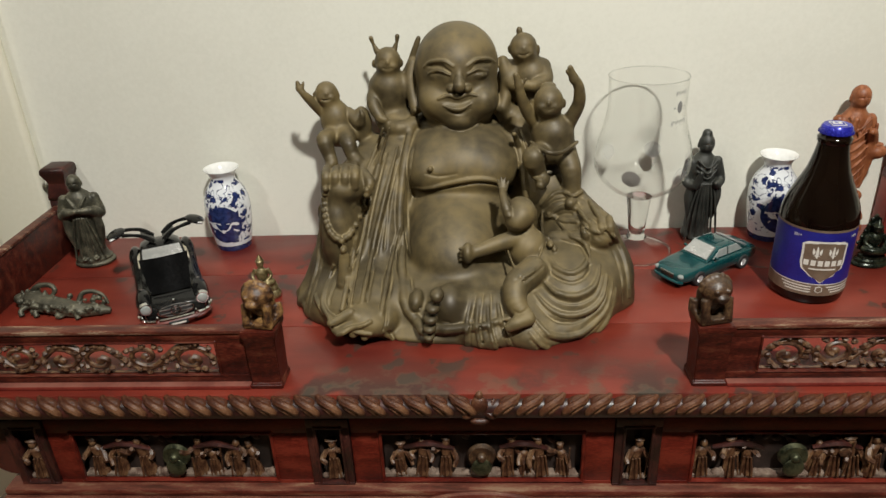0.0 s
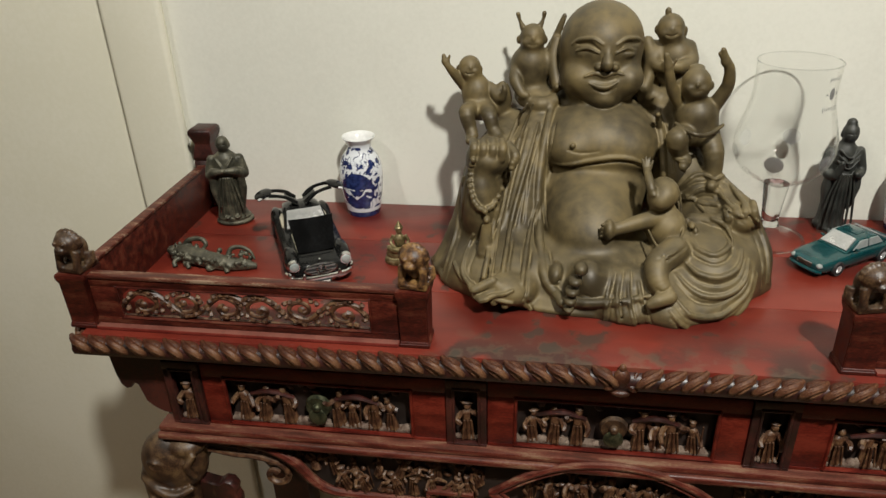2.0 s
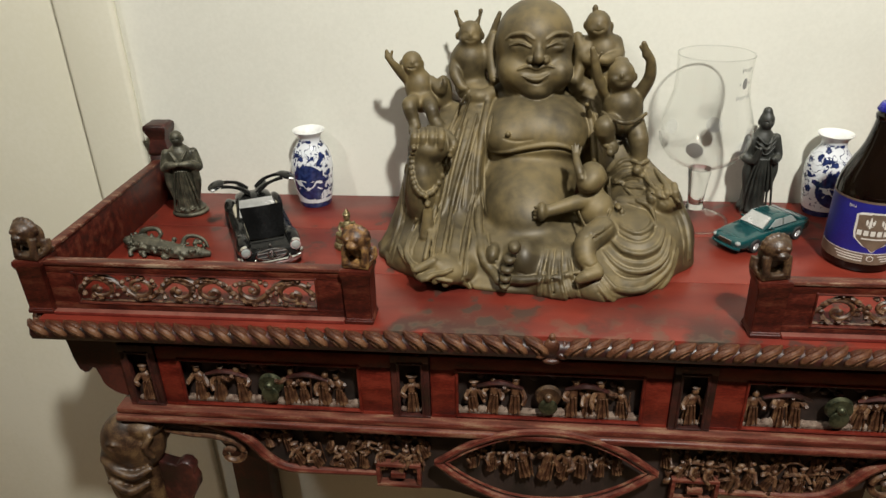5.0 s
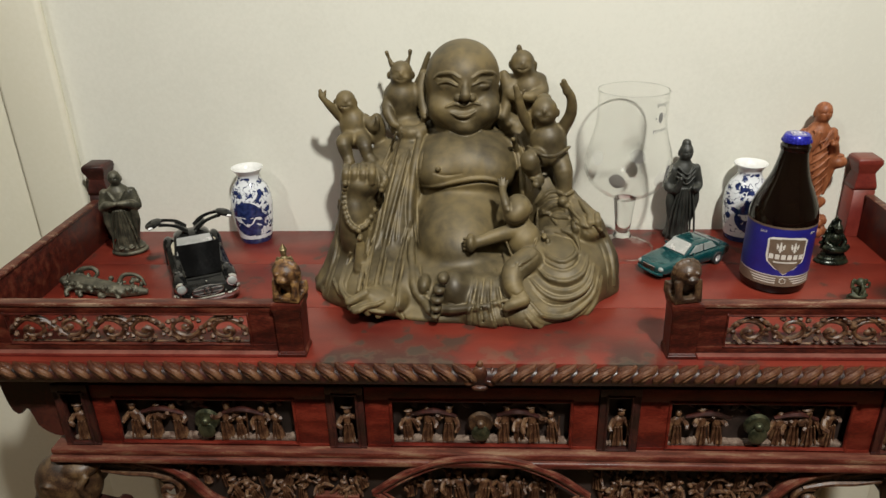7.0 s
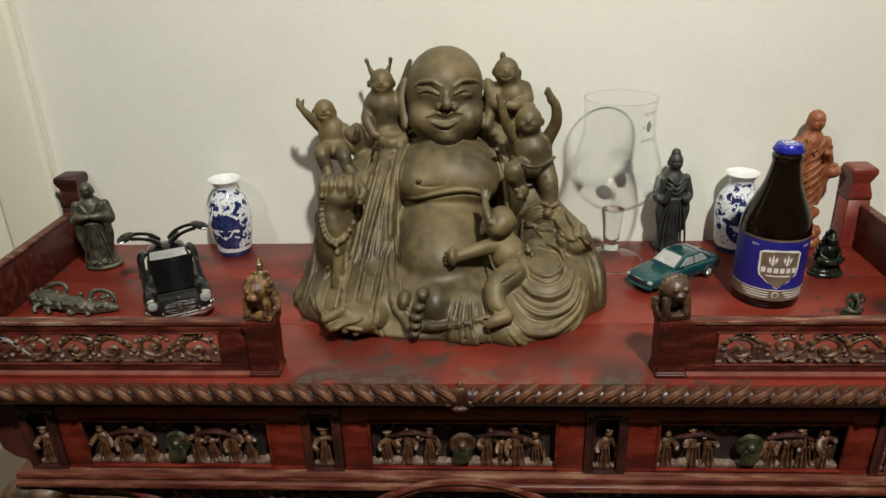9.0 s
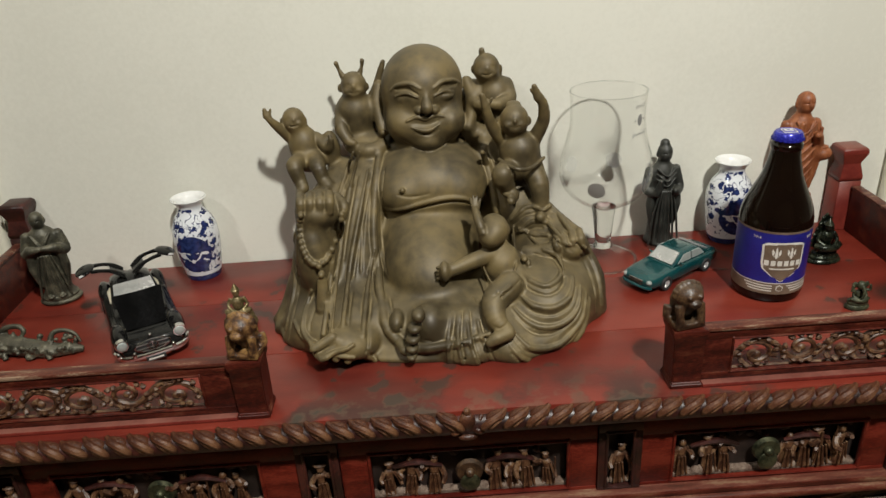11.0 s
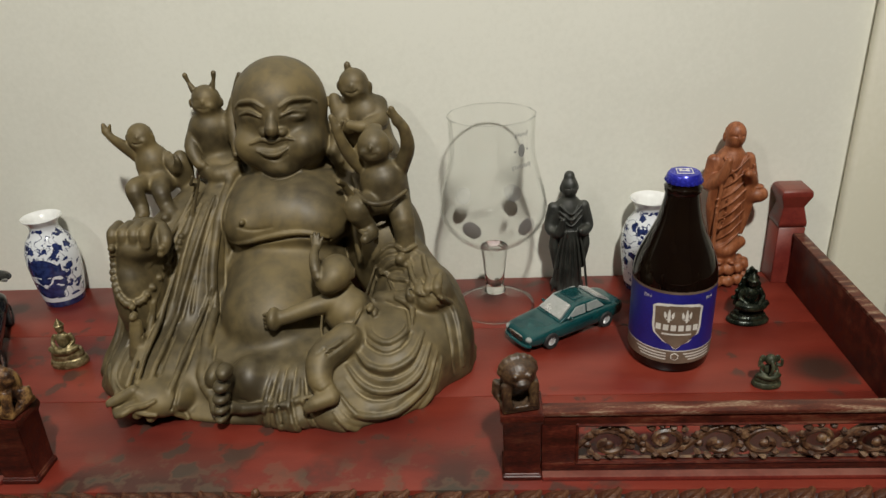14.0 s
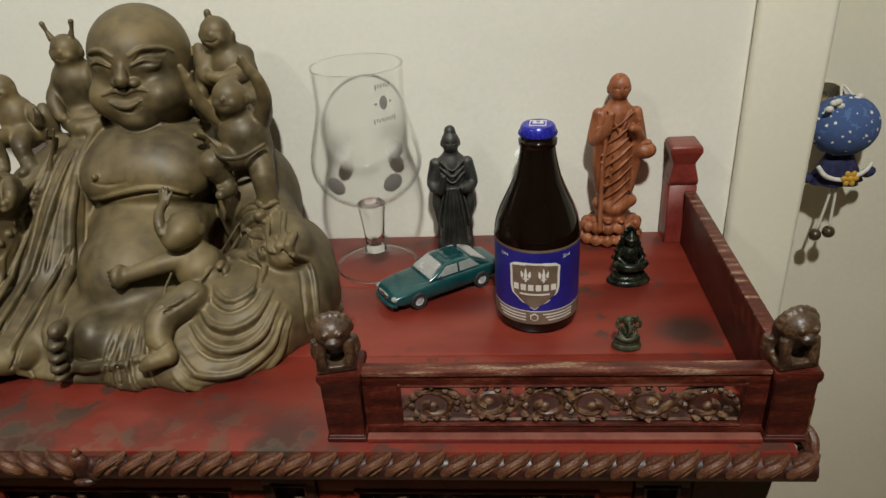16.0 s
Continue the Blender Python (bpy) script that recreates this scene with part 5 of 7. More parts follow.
    c.rod([(0.0423, 0.0570, 0.9083), (0.0319, 0.0530, 0.9068), (0.0253, 0.0510, 0.9036)], [0.0060, 0.0060, 0.0040])
    c.rod([(0.0628, 0.1180, 0.9167), (0.0724, 0.1180, 0.9231), (0.0827, 0.1150, 0.9180)], [0.0110, 0.0077, 0.0044])
    c.lay([(0.0265, 0.9415), (0.0389, 0.9370), (0.0557, 0.9419), (0.0627, 0.9517)], [0.0011, 0.0014, 0.0014, 0.0011], 0.0006)
    c.lay([(0.0265, 0.9384), (0.0390, 0.9339), (0.0569, 0.9388)], [0.0005, 0.0010, 0.0005], groove=True)
    c.ball((0.0654, 0.1250, 0.9453), (0.0033, 0.0060, 0.0030))
    c.ball((0.0690, 0.1250, 0.9402), (0.0028, 0.0060, 0.0036))
    c.lay([(0.0309, 0.9355), (0.0379, 0.9379), (0.0434, 0.9354)], [0.0005, 0.0010, 0.0005], groove=True)
    c.lay([(0.0287, 0.9164), (0.0342, 0.9145), (0.0419, 0.9176)], [0.0005, 0.0010, 0.0005], groove=True)
    # children that climb on the figure
    c.ball((-0.1500, 0.2480, 1.0570), (0.0115, 0.0115, 0.0124))
    c.ball((-0.1500, 0.2450, 1.0530), (0.0092, 0.0092, 0.0067))
    c.ball((-0.1480, 0.2370, 1.0590), (0.0015, 0.0015, 0.0023))
    c.ball((-0.1540, 0.2400, 1.0550), (0.0034, 0.0034, 0.0032))
    c.ball((-0.1620, 0.2480, 1.0560), (0.0021, 0.0021, 0.0037))
    c.rod([(-0.1500, 0.2360, 1.0610), (-0.1530, 0.2370, 1.0620), (-0.1560, 0.2380, 1.0600)], [0.0006, 0.0009, 0.0006], groove=True)
    c.ball((-0.1440, 0.2400, 1.0550), (0.0034, 0.0034, 0.0032))
    c.ball((-0.1390, 0.2480, 1.0560), (0.0021, 0.0021, 0.0037))
    c.rod([(-0.1460, 0.2360, 1.0610), (-0.1430, 0.2370, 1.0610), (-0.1410, 0.2380, 1.0600)], [0.0006, 0.0009, 0.0006], groove=True)
    c.rod([(-0.1530, 0.2370, 1.0540), (-0.1480, 0.2360, 1.0530), (-0.1440, 0.2370, 1.0540)], [0.0006, 0.0010, 0.0006], groove=True)
    c.ball((-0.1430, 0.2480, 1.0300), (0.0160, 0.0160, 0.0200))
    c.ball((-0.1380, 0.2410, 1.0160), (0.0171, 0.0171, 0.0119))
    c.rod([(-0.1560, 0.2480, 1.0390), (-0.1640, 0.2410, 1.0510), (-0.1700, 0.2360, 1.0600), (-0.1740, 0.2360, 1.0660)], [0.0064, 0.0052, 0.0036, 0.0032])
    c.rod([(-0.1740, 0.2360, 1.0660), (-0.1750, 0.2360, 1.0720)], [0.0035, 0.0020])
    c.rod([(-0.1710, 0.2360, 1.0660), (-0.1690, 0.2360, 1.0720)], [0.0020, 0.0012])
    c.rod([(-0.1300, 0.2480, 1.0370), (-0.1180, 0.2360, 1.0290), (-0.1130, 0.2310, 1.0370), (-0.1140, 0.2310, 1.0430)], [0.0060, 0.0048, 0.0032, 0.0020])
    c.rod([(-0.1460, 0.2360, 1.0170), (-0.1500, 0.2160, 1.0190), (-0.1460, 0.2110, 1.0050), (-0.1430, 0.2060, 0.9990)], [0.0087, 0.0083, 0.0067, 0.0059])
    c.rod([(-0.1330, 0.2360, 1.0170), (-0.1270, 0.2160, 1.0160), (-0.1230, 0.2110, 1.0050), (-0.1180, 0.2060, 1.0000)], [0.0087, 0.0079, 0.0067, 0.0059])
    c.rod([(-0.1460, 0.2080, 0.9950), (-0.1450, 0.1960, 0.9960)], [0.0050, 0.0042])
    c.rod([(-0.1190, 0.2080, 0.9970), (-0.1190, 0.1960, 0.9980)], [0.0050, 0.0042])
    c.ball((-0.1160, 0.2450, 1.0250), (0.0095, 0.0095, 0.0190))
    c.ball((-0.0870, 0.2580, 1.0850), (0.0130, 0.0130, 0.0141))
    c.ball((-0.0870, 0.2550, 1.0800), (0.0104, 0.0104, 0.0075))
    c.ball((-0.0860, 0.2450, 1.0860), (0.0017, 0.0017, 0.0026))
    c.ball((-0.0930, 0.2490, 1.0820), (0.0039, 0.0039, 0.0036))
    c.ball((-0.1010, 0.2580, 1.0830), (0.0024, 0.0024, 0.0042))
    c.rod([(-0.0890, 0.2450, 1.0880), (-0.0920, 0.2460, 1.0890), (-0.0940, 0.2470, 1.0880)], [0.0006, 0.0010, 0.0006], groove=True)
    c.ball((-0.0810, 0.2490, 1.0820), (0.0039, 0.0039, 0.0036))
    c.ball((-0.0740, 0.2580, 1.0830), (0.0023, 0.0023, 0.0042))
    c.rod([(-0.0830, 0.2450, 1.0880), (-0.0810, 0.2460, 1.0890), (-0.0780, 0.2470, 1.0880)], [0.0006, 0.0010, 0.0006], groove=True)
    c.rod([(-0.0910, 0.2450, 1.0810), (-0.0860, 0.2440, 1.0800), (-0.0810, 0.2450, 1.0810)], [0.0006, 0.0012, 0.0006], groove=True)
    c.ball((-0.0890, 0.2620, 1.0500), (0.0200, 0.0200, 0.0248))
    c.ball((-0.0880, 0.2620, 1.0620), (0.0183, 0.0183, 0.0140))
    c.ball((-0.0830, 0.2550, 1.0270), (0.0208, 0.0208, 0.0128))
    c.rod([(-0.1010, 0.2620, 1.0600), (-0.1030, 0.2450, 1.0470), (-0.0960, 0.2350, 1.0350), (-0.0910, 0.2320, 1.0330)], [0.0076, 0.0068, 0.0052, 0.0036])
    c.rod([(-0.0730, 0.2660, 1.0630), (-0.0650, 0.2660, 1.0810), (-0.0590, 0.2660, 1.0970), (-0.0560, 0.2660, 1.1050)], [0.0060, 0.0040, 0.0032, 0.0024])
    c.rod([(-0.0970, 0.2580, 1.0950), (-0.1000, 0.2580, 1.1020), (-0.1020, 0.2580, 1.1080)], [0.0032, 0.0016, 0.0024])
    c.rod([(-0.0800, 0.2580, 1.0960), (-0.0770, 0.2580, 1.1030), (-0.0760, 0.2580, 1.1090)], [0.0031, 0.0016, 0.0024])
    c.rod([(-0.0940, 0.2400, 1.0260), (-0.0770, 0.2300, 1.0240), (-0.0630, 0.2350, 1.0270)], [0.0063, 0.0086, 0.0063])
    c.ball((0.0470, 0.2580, 1.0940), (0.0134, 0.0134, 0.0144))
    c.ball((0.0470, 0.2550, 1.0900), (0.0107, 0.0107, 0.0077))
    c.ball((0.0470, 0.2450, 1.0950), (0.0017, 0.0017, 0.0026))
    c.ball((0.0410, 0.2490, 1.0910), (0.0040, 0.0040, 0.0037))
    c.ball((0.0340, 0.2580, 1.0930), (0.0024, 0.0024, 0.0043))
    c.rod([(0.0440, 0.2440, 1.0980), (0.0410, 0.2450, 1.0990), (0.0380, 0.2470, 1.0970)], [0.0007, 0.0010, 0.0007], groove=True)
    c.ball((0.0530, 0.2490, 1.0910), (0.0040, 0.0040, 0.0037))
    c.ball((0.0610, 0.2580, 1.0920), (0.0024, 0.0024, 0.0043))
    c.rod([(0.0490, 0.2440, 1.0980), (0.0520, 0.2450, 1.0980), (0.0550, 0.2470, 1.0970)], [0.0007, 0.0010, 0.0007], groove=True)
    c.rod([(0.0420, 0.2450, 1.0900), (0.0470, 0.2440, 1.0890), (0.0520, 0.2450, 1.0910)], [0.0007, 0.0012, 0.0007], groove=True)
    c.ball((0.0550, 0.2620, 1.0640), (0.0191, 0.0191, 0.0219))
    c.ball((0.0560, 0.2620, 1.0500), (0.0199, 0.0199, 0.0160))
    c.ball((0.0430, 0.2580, 1.1100), (0.0031, 0.0031, 0.0043))
    c.rod([(0.0660, 0.2620, 1.0740), (0.0680, 0.2500, 1.0630), (0.0560, 0.2350, 1.0620), (0.0440, 0.2350, 1.0640)], [0.0087, 0.0079, 0.0060, 0.0044])
    c.rod([(0.0400, 0.2620, 1.0750), (0.0330, 0.2500, 1.0630), (0.0430, 0.2380, 1.0600)], [0.0071, 0.0063, 0.0048])
    c.rod([(0.0290, 0.2500, 1.0330), (0.0460, 0.2450, 1.0230), (0.0670, 0.2500, 1.0240)], [0.0099, 0.0134, 0.0111])
    c.ball((0.0340, 0.2720, 1.0480), (0.0145, 0.0160, 0.0323))
    c.ball((0.0660, 0.2500, 1.0280), (0.0190, 0.0300, 0.0238))
    c.ball((0.0680, 0.2050, 1.0540), (0.0138, 0.0138, 0.0149))
    c.ball((0.0680, 0.2020, 1.0490), (0.0110, 0.0110, 0.0080))
    c.ball((0.0670, 0.1910, 1.0560), (0.0018, 0.0018, 0.0027))
    c.ball((0.0610, 0.1950, 1.0520), (0.0041, 0.0041, 0.0038))
    c.ball((0.0540, 0.2050, 1.0520), (0.0025, 0.0025, 0.0044))
    c.rod([(0.0640, 0.1900, 1.0590), (0.0610, 0.1910, 1.0600), (0.0580, 0.1930, 1.0580)], [0.0007, 0.0011, 0.0007], groove=True)
    c.ball((0.0730, 0.1950, 1.0520), (0.0041, 0.0041, 0.0038))
    c.ball((0.0820, 0.2050, 1.0520), (0.0025, 0.0025, 0.0044))
    c.rod([(0.0690, 0.1900, 1.0590), (0.0720, 0.1910, 1.0600), (0.0750, 0.1930, 1.0580)], [0.0007, 0.0011, 0.0007], groove=True)
    c.rod([(0.0620, 0.1910, 1.0510), (0.0670, 0.1900, 1.0500), (0.0720, 0.1910, 1.0510)], [0.0007, 0.0012, 0.0007], groove=True)
    c.ball((0.0730, 0.2100, 1.0220), (0.0205, 0.0205, 0.0197))
    c.ball((0.0750, 0.2080, 1.0080), (0.0198, 0.0198, 0.0144))
    c.ball((0.0680, 0.2120, 1.0670), (0.0075, 0.0075, 0.0037))
    c.rod([(0.0880, 0.2100, 1.0320), (0.0960, 0.2050, 1.0510), (0.0950, 0.2000, 1.0680), (0.0900, 0.1980, 1.0770)], [0.0072, 0.0061, 0.0049, 0.0042])
    c.rod([(0.0900, 0.1980, 1.0760), (0.0860, 0.1960, 1.0870)], [0.0044, 0.0026])
    c.rod([(0.0860, 0.1970, 1.0800), (0.0830, 0.1960, 1.0840)], [0.0018, 0.0015])
    c.rod([(0.0560, 0.2100, 1.0330), (0.0470, 0.2030, 1.0480), (0.0420, 0.1980, 1.0630), (0.0400, 0.1970, 1.0730)], [0.0068, 0.0057, 0.0045, 0.0038])
    c.rod([(0.0400, 0.1970, 1.0720), (0.0370, 0.1960, 1.0820)], [0.0040, 0.0026])
    c.rod([(0.0430, 0.1970, 1.0730), (0.0460, 0.1960, 1.0780)], [0.0018, 0.0015])
    c.rod([(0.0650, 0.2000, 1.0050), (0.0530, 0.1800, 1.0080), (0.0580, 0.1850, 0.9920), (0.0620, 0.1800, 0.9870)], [0.0105, 0.0109, 0.0079, 0.0064])
    c.rod([(0.0630, 0.1820, 0.9840), (0.0590, 0.1680, 0.9850)], [0.0056, 0.0041])
    c.rod([(0.0850, 0.2000, 1.0030), (0.0890, 0.1900, 0.9920), (0.0910, 0.1850, 0.9730), (0.0920, 0.1820, 0.9650)], [0.0113, 0.0102, 0.0079, 0.0060])
    c.rod([(0.0920, 0.1820, 0.9640), (0.0870, 0.1680, 0.9660)], [0.0060, 0.0045])
    c.rod([(0.0510, 0.1900, 1.0200), (0.0650, 0.1720, 1.0160), (0.0800, 0.1770, 1.0140), (0.0940, 0.1900, 1.0190)], [0.0018, 0.0022, 0.0022, 0.0018])
    c.rod([(0.0520, 0.1820, 0.9880), (0.0590, 0.1720, 0.9890), (0.0680, 0.1820, 0.9880)], [0.0015, 0.0019, 0.0015])
    c.rod([(0.0830, 0.1800, 0.9720), (0.0910, 0.1720, 0.9720), (0.1000, 0.1820, 0.9720)], [0.0015, 0.0019, 0.0015])
    c.field[:, :, :4] = np.maximum(c.field[:, :, :4], 0.0005)
    me = c.skin("buddha_statue")
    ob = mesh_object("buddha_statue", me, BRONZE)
    return tagged(ob, "large bronze laughing buddha statue with children climbing on it", "statue")


laughing_buddha()


PORCELAIN_WHITE = surface("white_porcelain", [(0.3, (0.72, 0.72, 0.7)), (0.7, (0.8, 0.8, 0.78))], 0.12, scale=30, fine=200, bump=0.01, rough_var=0.04, coat=0.5)
CHROME = surface("chrome", [(0.3, (0.6, 0.6, 0.6)), (0.7, (0.75, 0.75, 0.74))], 0.15, metal=1.0, scale=200, rough_var=0.08, bump=0.02)
RUBBER = surface("black_rubber", [(0.3, (0.012, 0.012, 0.012)), (0.7, (0.025, 0.025, 0.025))], 0.7, scale=300)
BLACKPAINT = surface("gloss_black_paint", [(0.3, (0.006, 0.006, 0.006)), (0.7, (0.014, 0.014, 0.013))], 0.14, scale=60, bump=0.02, rough_var=0.06, spec=0.3)
GREENPAINT = surface("teal_paint", [(0.3, (0.004, 0.045, 0.05)), (0.7, (0.008, 0.07, 0.072))], 0.2, metal=0.2, scale=60, bump=0.02, rough_var=0.06, coat=0.6)
MATTBLACK = surface("satin_black_paint", [(0.3, (0.004, 0.004, 0.004)), (0.7, (0.006, 0.006, 0.006))], 0.25, scale=60, bump=0.02, spec=0.04)
SILVER = surface("silver_wheel_paint", [(0.3, (0.5, 0.5, 0.5)), (0.7, (0.65, 0.65, 0.64))], 0.35, metal=0.4, scale=200, bump=0.02)
CREAM = surface("cream_interior", [(0.3, (0.5, 0.45, 0.33)), (0.7, (0.6, 0.55, 0.42))], 0.5, scale=90)
CARGLASS = surface("smoked_window", [(0.3, (0.25, 0.28, 0.27)), (0.7, (0.36, 0.38, 0.36))], 0.12, scale=80, bump=0.02, coat=0.6)
SCREEN = surface("silvered_windscreen", [(0.3, (0.42, 0.43, 0.42)), (0.7, (0.55, 0.55, 0.54))], 0.2, metal=0.5, scale=80, bump=0.02)
DARKSTONE = surface("black_stone", [(0.3, (0.012, 0.013, 0.011)), (0.7, (0.035, 0.036, 0.03))], 0.5, scale=60, fine=500, dust=((0.12, 0.12, 0.1), 0.5))
VERDIGRIS = surface("old_bronze", [(0.3, (0.035, 0.034, 0.024)), (0.55, (0.07, 0.066, 0.045)), (0.75, (0.13, 0.12, 0.08))], 0.5, metal=0.4, scale=90, fine=600, bump=0.3, dust=((0.22, 0.2, 0.15), 0.6))
GREENBRONZE = surface("green_black_bronze", [(0.3, (0.006, 0.009, 0.006)), (0.6, (0.016, 0.021, 0.013)), (0.78, (0.05, 0.055, 0.03))], 0.28, metal=0.5, scale=110, bump=0.2)
MOSS = surface("green_stone", [(0.3, (0.02, 0.024, 0.012)), (0.6, (0.04, 0.045, 0.022)), (0.78, (0.085, 0.085, 0.045))], 0.5, metal=0.2, scale=160, bump=0.3)
TANWOOD = surface("carved_reddish_wood", [(0.3, (0.17, 0.05, 0.018)), (0.55, (0.25, 0.08, 0.028)), (0.75, (0.33, 0.12, 0.05))], 0.5, scale=60, fine=500, stretch=(3, 3, 0.7), bump=0.15)
BRASSY = surface("bright_old_brass", [(0.3, (0.1, 0.075, 0.03)), (0.6, (0.24, 0.19, 0.09)), (0.78, (0.36, 0.3, 0.17))], 0.4, metal=0.6, scale=160, bump=0.3)
BLUELABEL = surface("blue_paper_label", [(0.3, (0.012, 0.012, 0.16)), (0.7, (0.018, 0.02, 0.23))], 0.4, scale=30, bump=0.02)
BROWNLABEL = surface("brown_print", [(0.3, (0.13, 0.09, 0.06)), (0.7, (0.18, 0.13, 0.09))], 0.45, scale=60, bump=0.02)
WHITEPRINT = surface("pale_print", [(0.3, (0.62, 0.6, 0.54)), (0.7, (0.7, 0.68, 0.62))], 0.5, scale=60, bump=0.02)
BLUECAP = surface("blue_crown_cap", [(0.3, (0.02, 0.02, 0.3)), (0.7, (0.03, 0.035, 0.42))], 0.25, metal=0.3, scale=60, bump=0.02)
GREYPRINT = surface("grey_print", [(0.3, (0.2, 0.2, 0.19)), (0.7, (0.3, 0.3, 0.28))], 0.6, scale=60, bump=0.02)
FROST, fn, fl, fb = shader("frosted_print")
frost_mix, frost_clear = fn.new("ShaderNodeMixShader"), fn.new("ShaderNodeBsdfTransparent")
frost_mix.inputs[0].default_value = 0.17
fb.inputs["Base Color"].default_value = (0.85, 0.85, 0.83, 1)
fb.inputs["Roughness"].default_value = 0.8
fl.new(frost_clear.outputs[0], frost_mix.inputs[1])
fl.new(fb.outputs[0], frost_mix.inputs[2])
fl.new(frost_mix.outputs[0], fn["Material Output"].inputs["Surface"])


def thin_glass(name, tint, ior=1.45):
    """Clear ware: light passes straight, with a mirror gloss that grows towards the edge."""
    m, n, l, b = shader(name)
    n.remove(b)
    tr, gl, fr, mx = (n.new("ShaderNode" + k) for k in ("BsdfTransparent", "BsdfGlossy", "LayerWeight", "MixShader"))
    tr.inputs[0].default_value = (*tint, 1)
    gl.inputs["Roughness"].default_value = 0.03
    gl.inputs["Color"].default_value = (0.9, 0.9, 0.88, 1)
    mr = n.new("ShaderNodeMapRange")
    mr.inputs[1].default_value, mr.inputs[2].default_value, mr.inputs[3].default_value, mr.inputs[4].default_value = 0.55, 1.0, 0.02, 0.55
    l.new(fr.outputs["Facing"], mr.inputs[0])
    l.new(mr.outputs[0], mx.inputs[0])
    l.new(tr.outputs[0], mx.inputs[1])
    l.new(gl.outputs[0], mx.inputs[2])
    l.new(mx.outputs[0], n["Material Output"].inputs["Surface"])
    return m


CLEAR, cn, cl, cb = shader("solid_glass")
cb.inputs["Base Color"].default_value = (0.97, 0.98, 0.97, 1)
cb.inputs["Roughness"].default_value = 0.0
cb.inputs["Transmission Weight"].default_value = 1.0
GLASS = thin_glass("clear_glass", (0.996, 0.997, 0.995))
BROWNGLASS = surface("dark_brown_glass", [(0.3, (0.004, 0.002, 0.0015)), (0.7, (0.007, 0.0035, 0.002))], 0.05, scale=40, bump=0.01, rough_var=0.03)


def porcelain_painted():
    """White glaze with blue sprigs, a round blue medallion at the front and a blue foot."""
    m, n, l, b = shader("blue_and_white_porcelain")
    tc = n.new("ShaderNodeTexCoord")
    sep = n.new("ShaderNodeSeparateXYZ")
    l.new(tc.outputs["Object"], sep.inputs[0])

    def mth(op, a, c=0.0, d=None):
        k = n.new("ShaderNodeMath")
        k.operation = op
        for i, v in enumerate((a, c) if d is None else (a, c, d)):
            if isinstance(v, (int, float)):
                k.inputs[i].default_value = v
            else:
                l.new(v, k.inputs[i])
        return k.outputs[0]

    def noise_at(scale, detail, dist=0.0):
        t = n.new("ShaderNodeTexNoise")
        t.inputs["Scale"].default_value, t.inputs["Detail"].default_value, t.inputs["Distortion"].default_value = scale, detail, dist
        l.new(tc.outputs["Object"], t.inputs["Vector"])
        return t.outputs["Fac"]

    vor = n.new("ShaderNodeTexVoronoi")
    vor.inputs["Scale"].default_value = 85
    warp = n.new("ShaderNodeVectorMath")
    warp.operation = "MULTIPLY_ADD"
    tn = n.new("ShaderNodeTexNoise")
    tn.inputs["Scale"].default_value = 160
    l.new(tc.outputs["Object"], tn.inputs["Vector"])
    l.new(tn.outputs["Color"], warp.inputs[0])
    warp.inputs[1].default_value = (0.014, 0.014, 0.014)
    l.new(tc.outputs["Object"], warp.inputs[2])
    l.new(warp.outputs[0], vor.inputs["Vector"])
    sprig = mth("LESS_THAN", vor.outputs["Distance"], 0.36)
    stems = mth("LESS_THAN", mth("ABSOLUTE", mth("SUBTRACT", noise_at(75, 1, 1.0), 0.5)), 0.012)
    sprig = mth("MAXIMUM", sprig, stems)
    body = mth("MULTIPLY", mth("GREATER_THAN", sep.outputs[2], 0.012), mth("LESS_THAN", sep.outputs[2], 0.088))
    sprig = mth("MULTIPLY", sprig, body)
    dx = mth("DIVIDE", mth("ADD", sep.outputs[0], 0.003), 0.0195)
    dz = mth("DIVIDE", mth("SUBTRACT", sep.outputs[2], 0.036), 0.0235)
    d = mth("SQRT", mth("ADD", mth("MULTIPLY", dx, dx), mth("MULTIPLY", dz, dz)))
    face = mth("LESS_THAN", sep.outputs[1], 0.0)
    inside = mth("MULTIPLY", face, mth("LESS_THAN", d, 1.0))
    pic = mth("GREATER_THAN", noise_at(120, 4, 0.8), 0.47)
    top = mth("GREATER_THAN", mth("ADD", dz, mth("MULTIPLY", noise_at(60, 2), 0.5)), 0.35)
    ring = mth("GREATER_THAN", d, 0.9)
    med = mth("MAXIMUM", mth("MAXIMUM", pic, ring), top)
    low = mth("LESS_THAN", mth("ADD", dz, mth("MULTIPLY", noise_at(60, 2), 0.5)), -0.2)
    med = mth("MAXIMUM", med, low)
    blue = mth("ADD", mth("MULTIPLY", inside, med), mth("MULTIPLY", mth("SUBTRACT", 1.0, inside), sprig))
    foot = mth("LESS_THAN", sep.outputs[2], 0.007)
    blue = mth("MAXIMUM", blue, foot)
    shade = ramp(n, [(0.35, (0.01, 0.016, 0.065)), (0.65, (0.028, 0.045, 0.15))])
    l.new(noise_at(200, 3), shade.inputs[0])
    mx = n.new("ShaderNodeMix")
    mx.data_type = "RGBA"
    l.new(blue, mx.inputs[0])
    mx.inputs[6].default_value = (0.72, 0.74, 0.76, 1)
    l.new(shade.outputs[0], mx.inputs[7])
    l.new(mx.outputs[2], b.inputs["Base Color"])
    b.inputs["Roughness"].default_value = 0.1
    b.inputs["Coat Weight"].default_value = 0.4
    return m


BLUEWHITE = porcelain_painted()


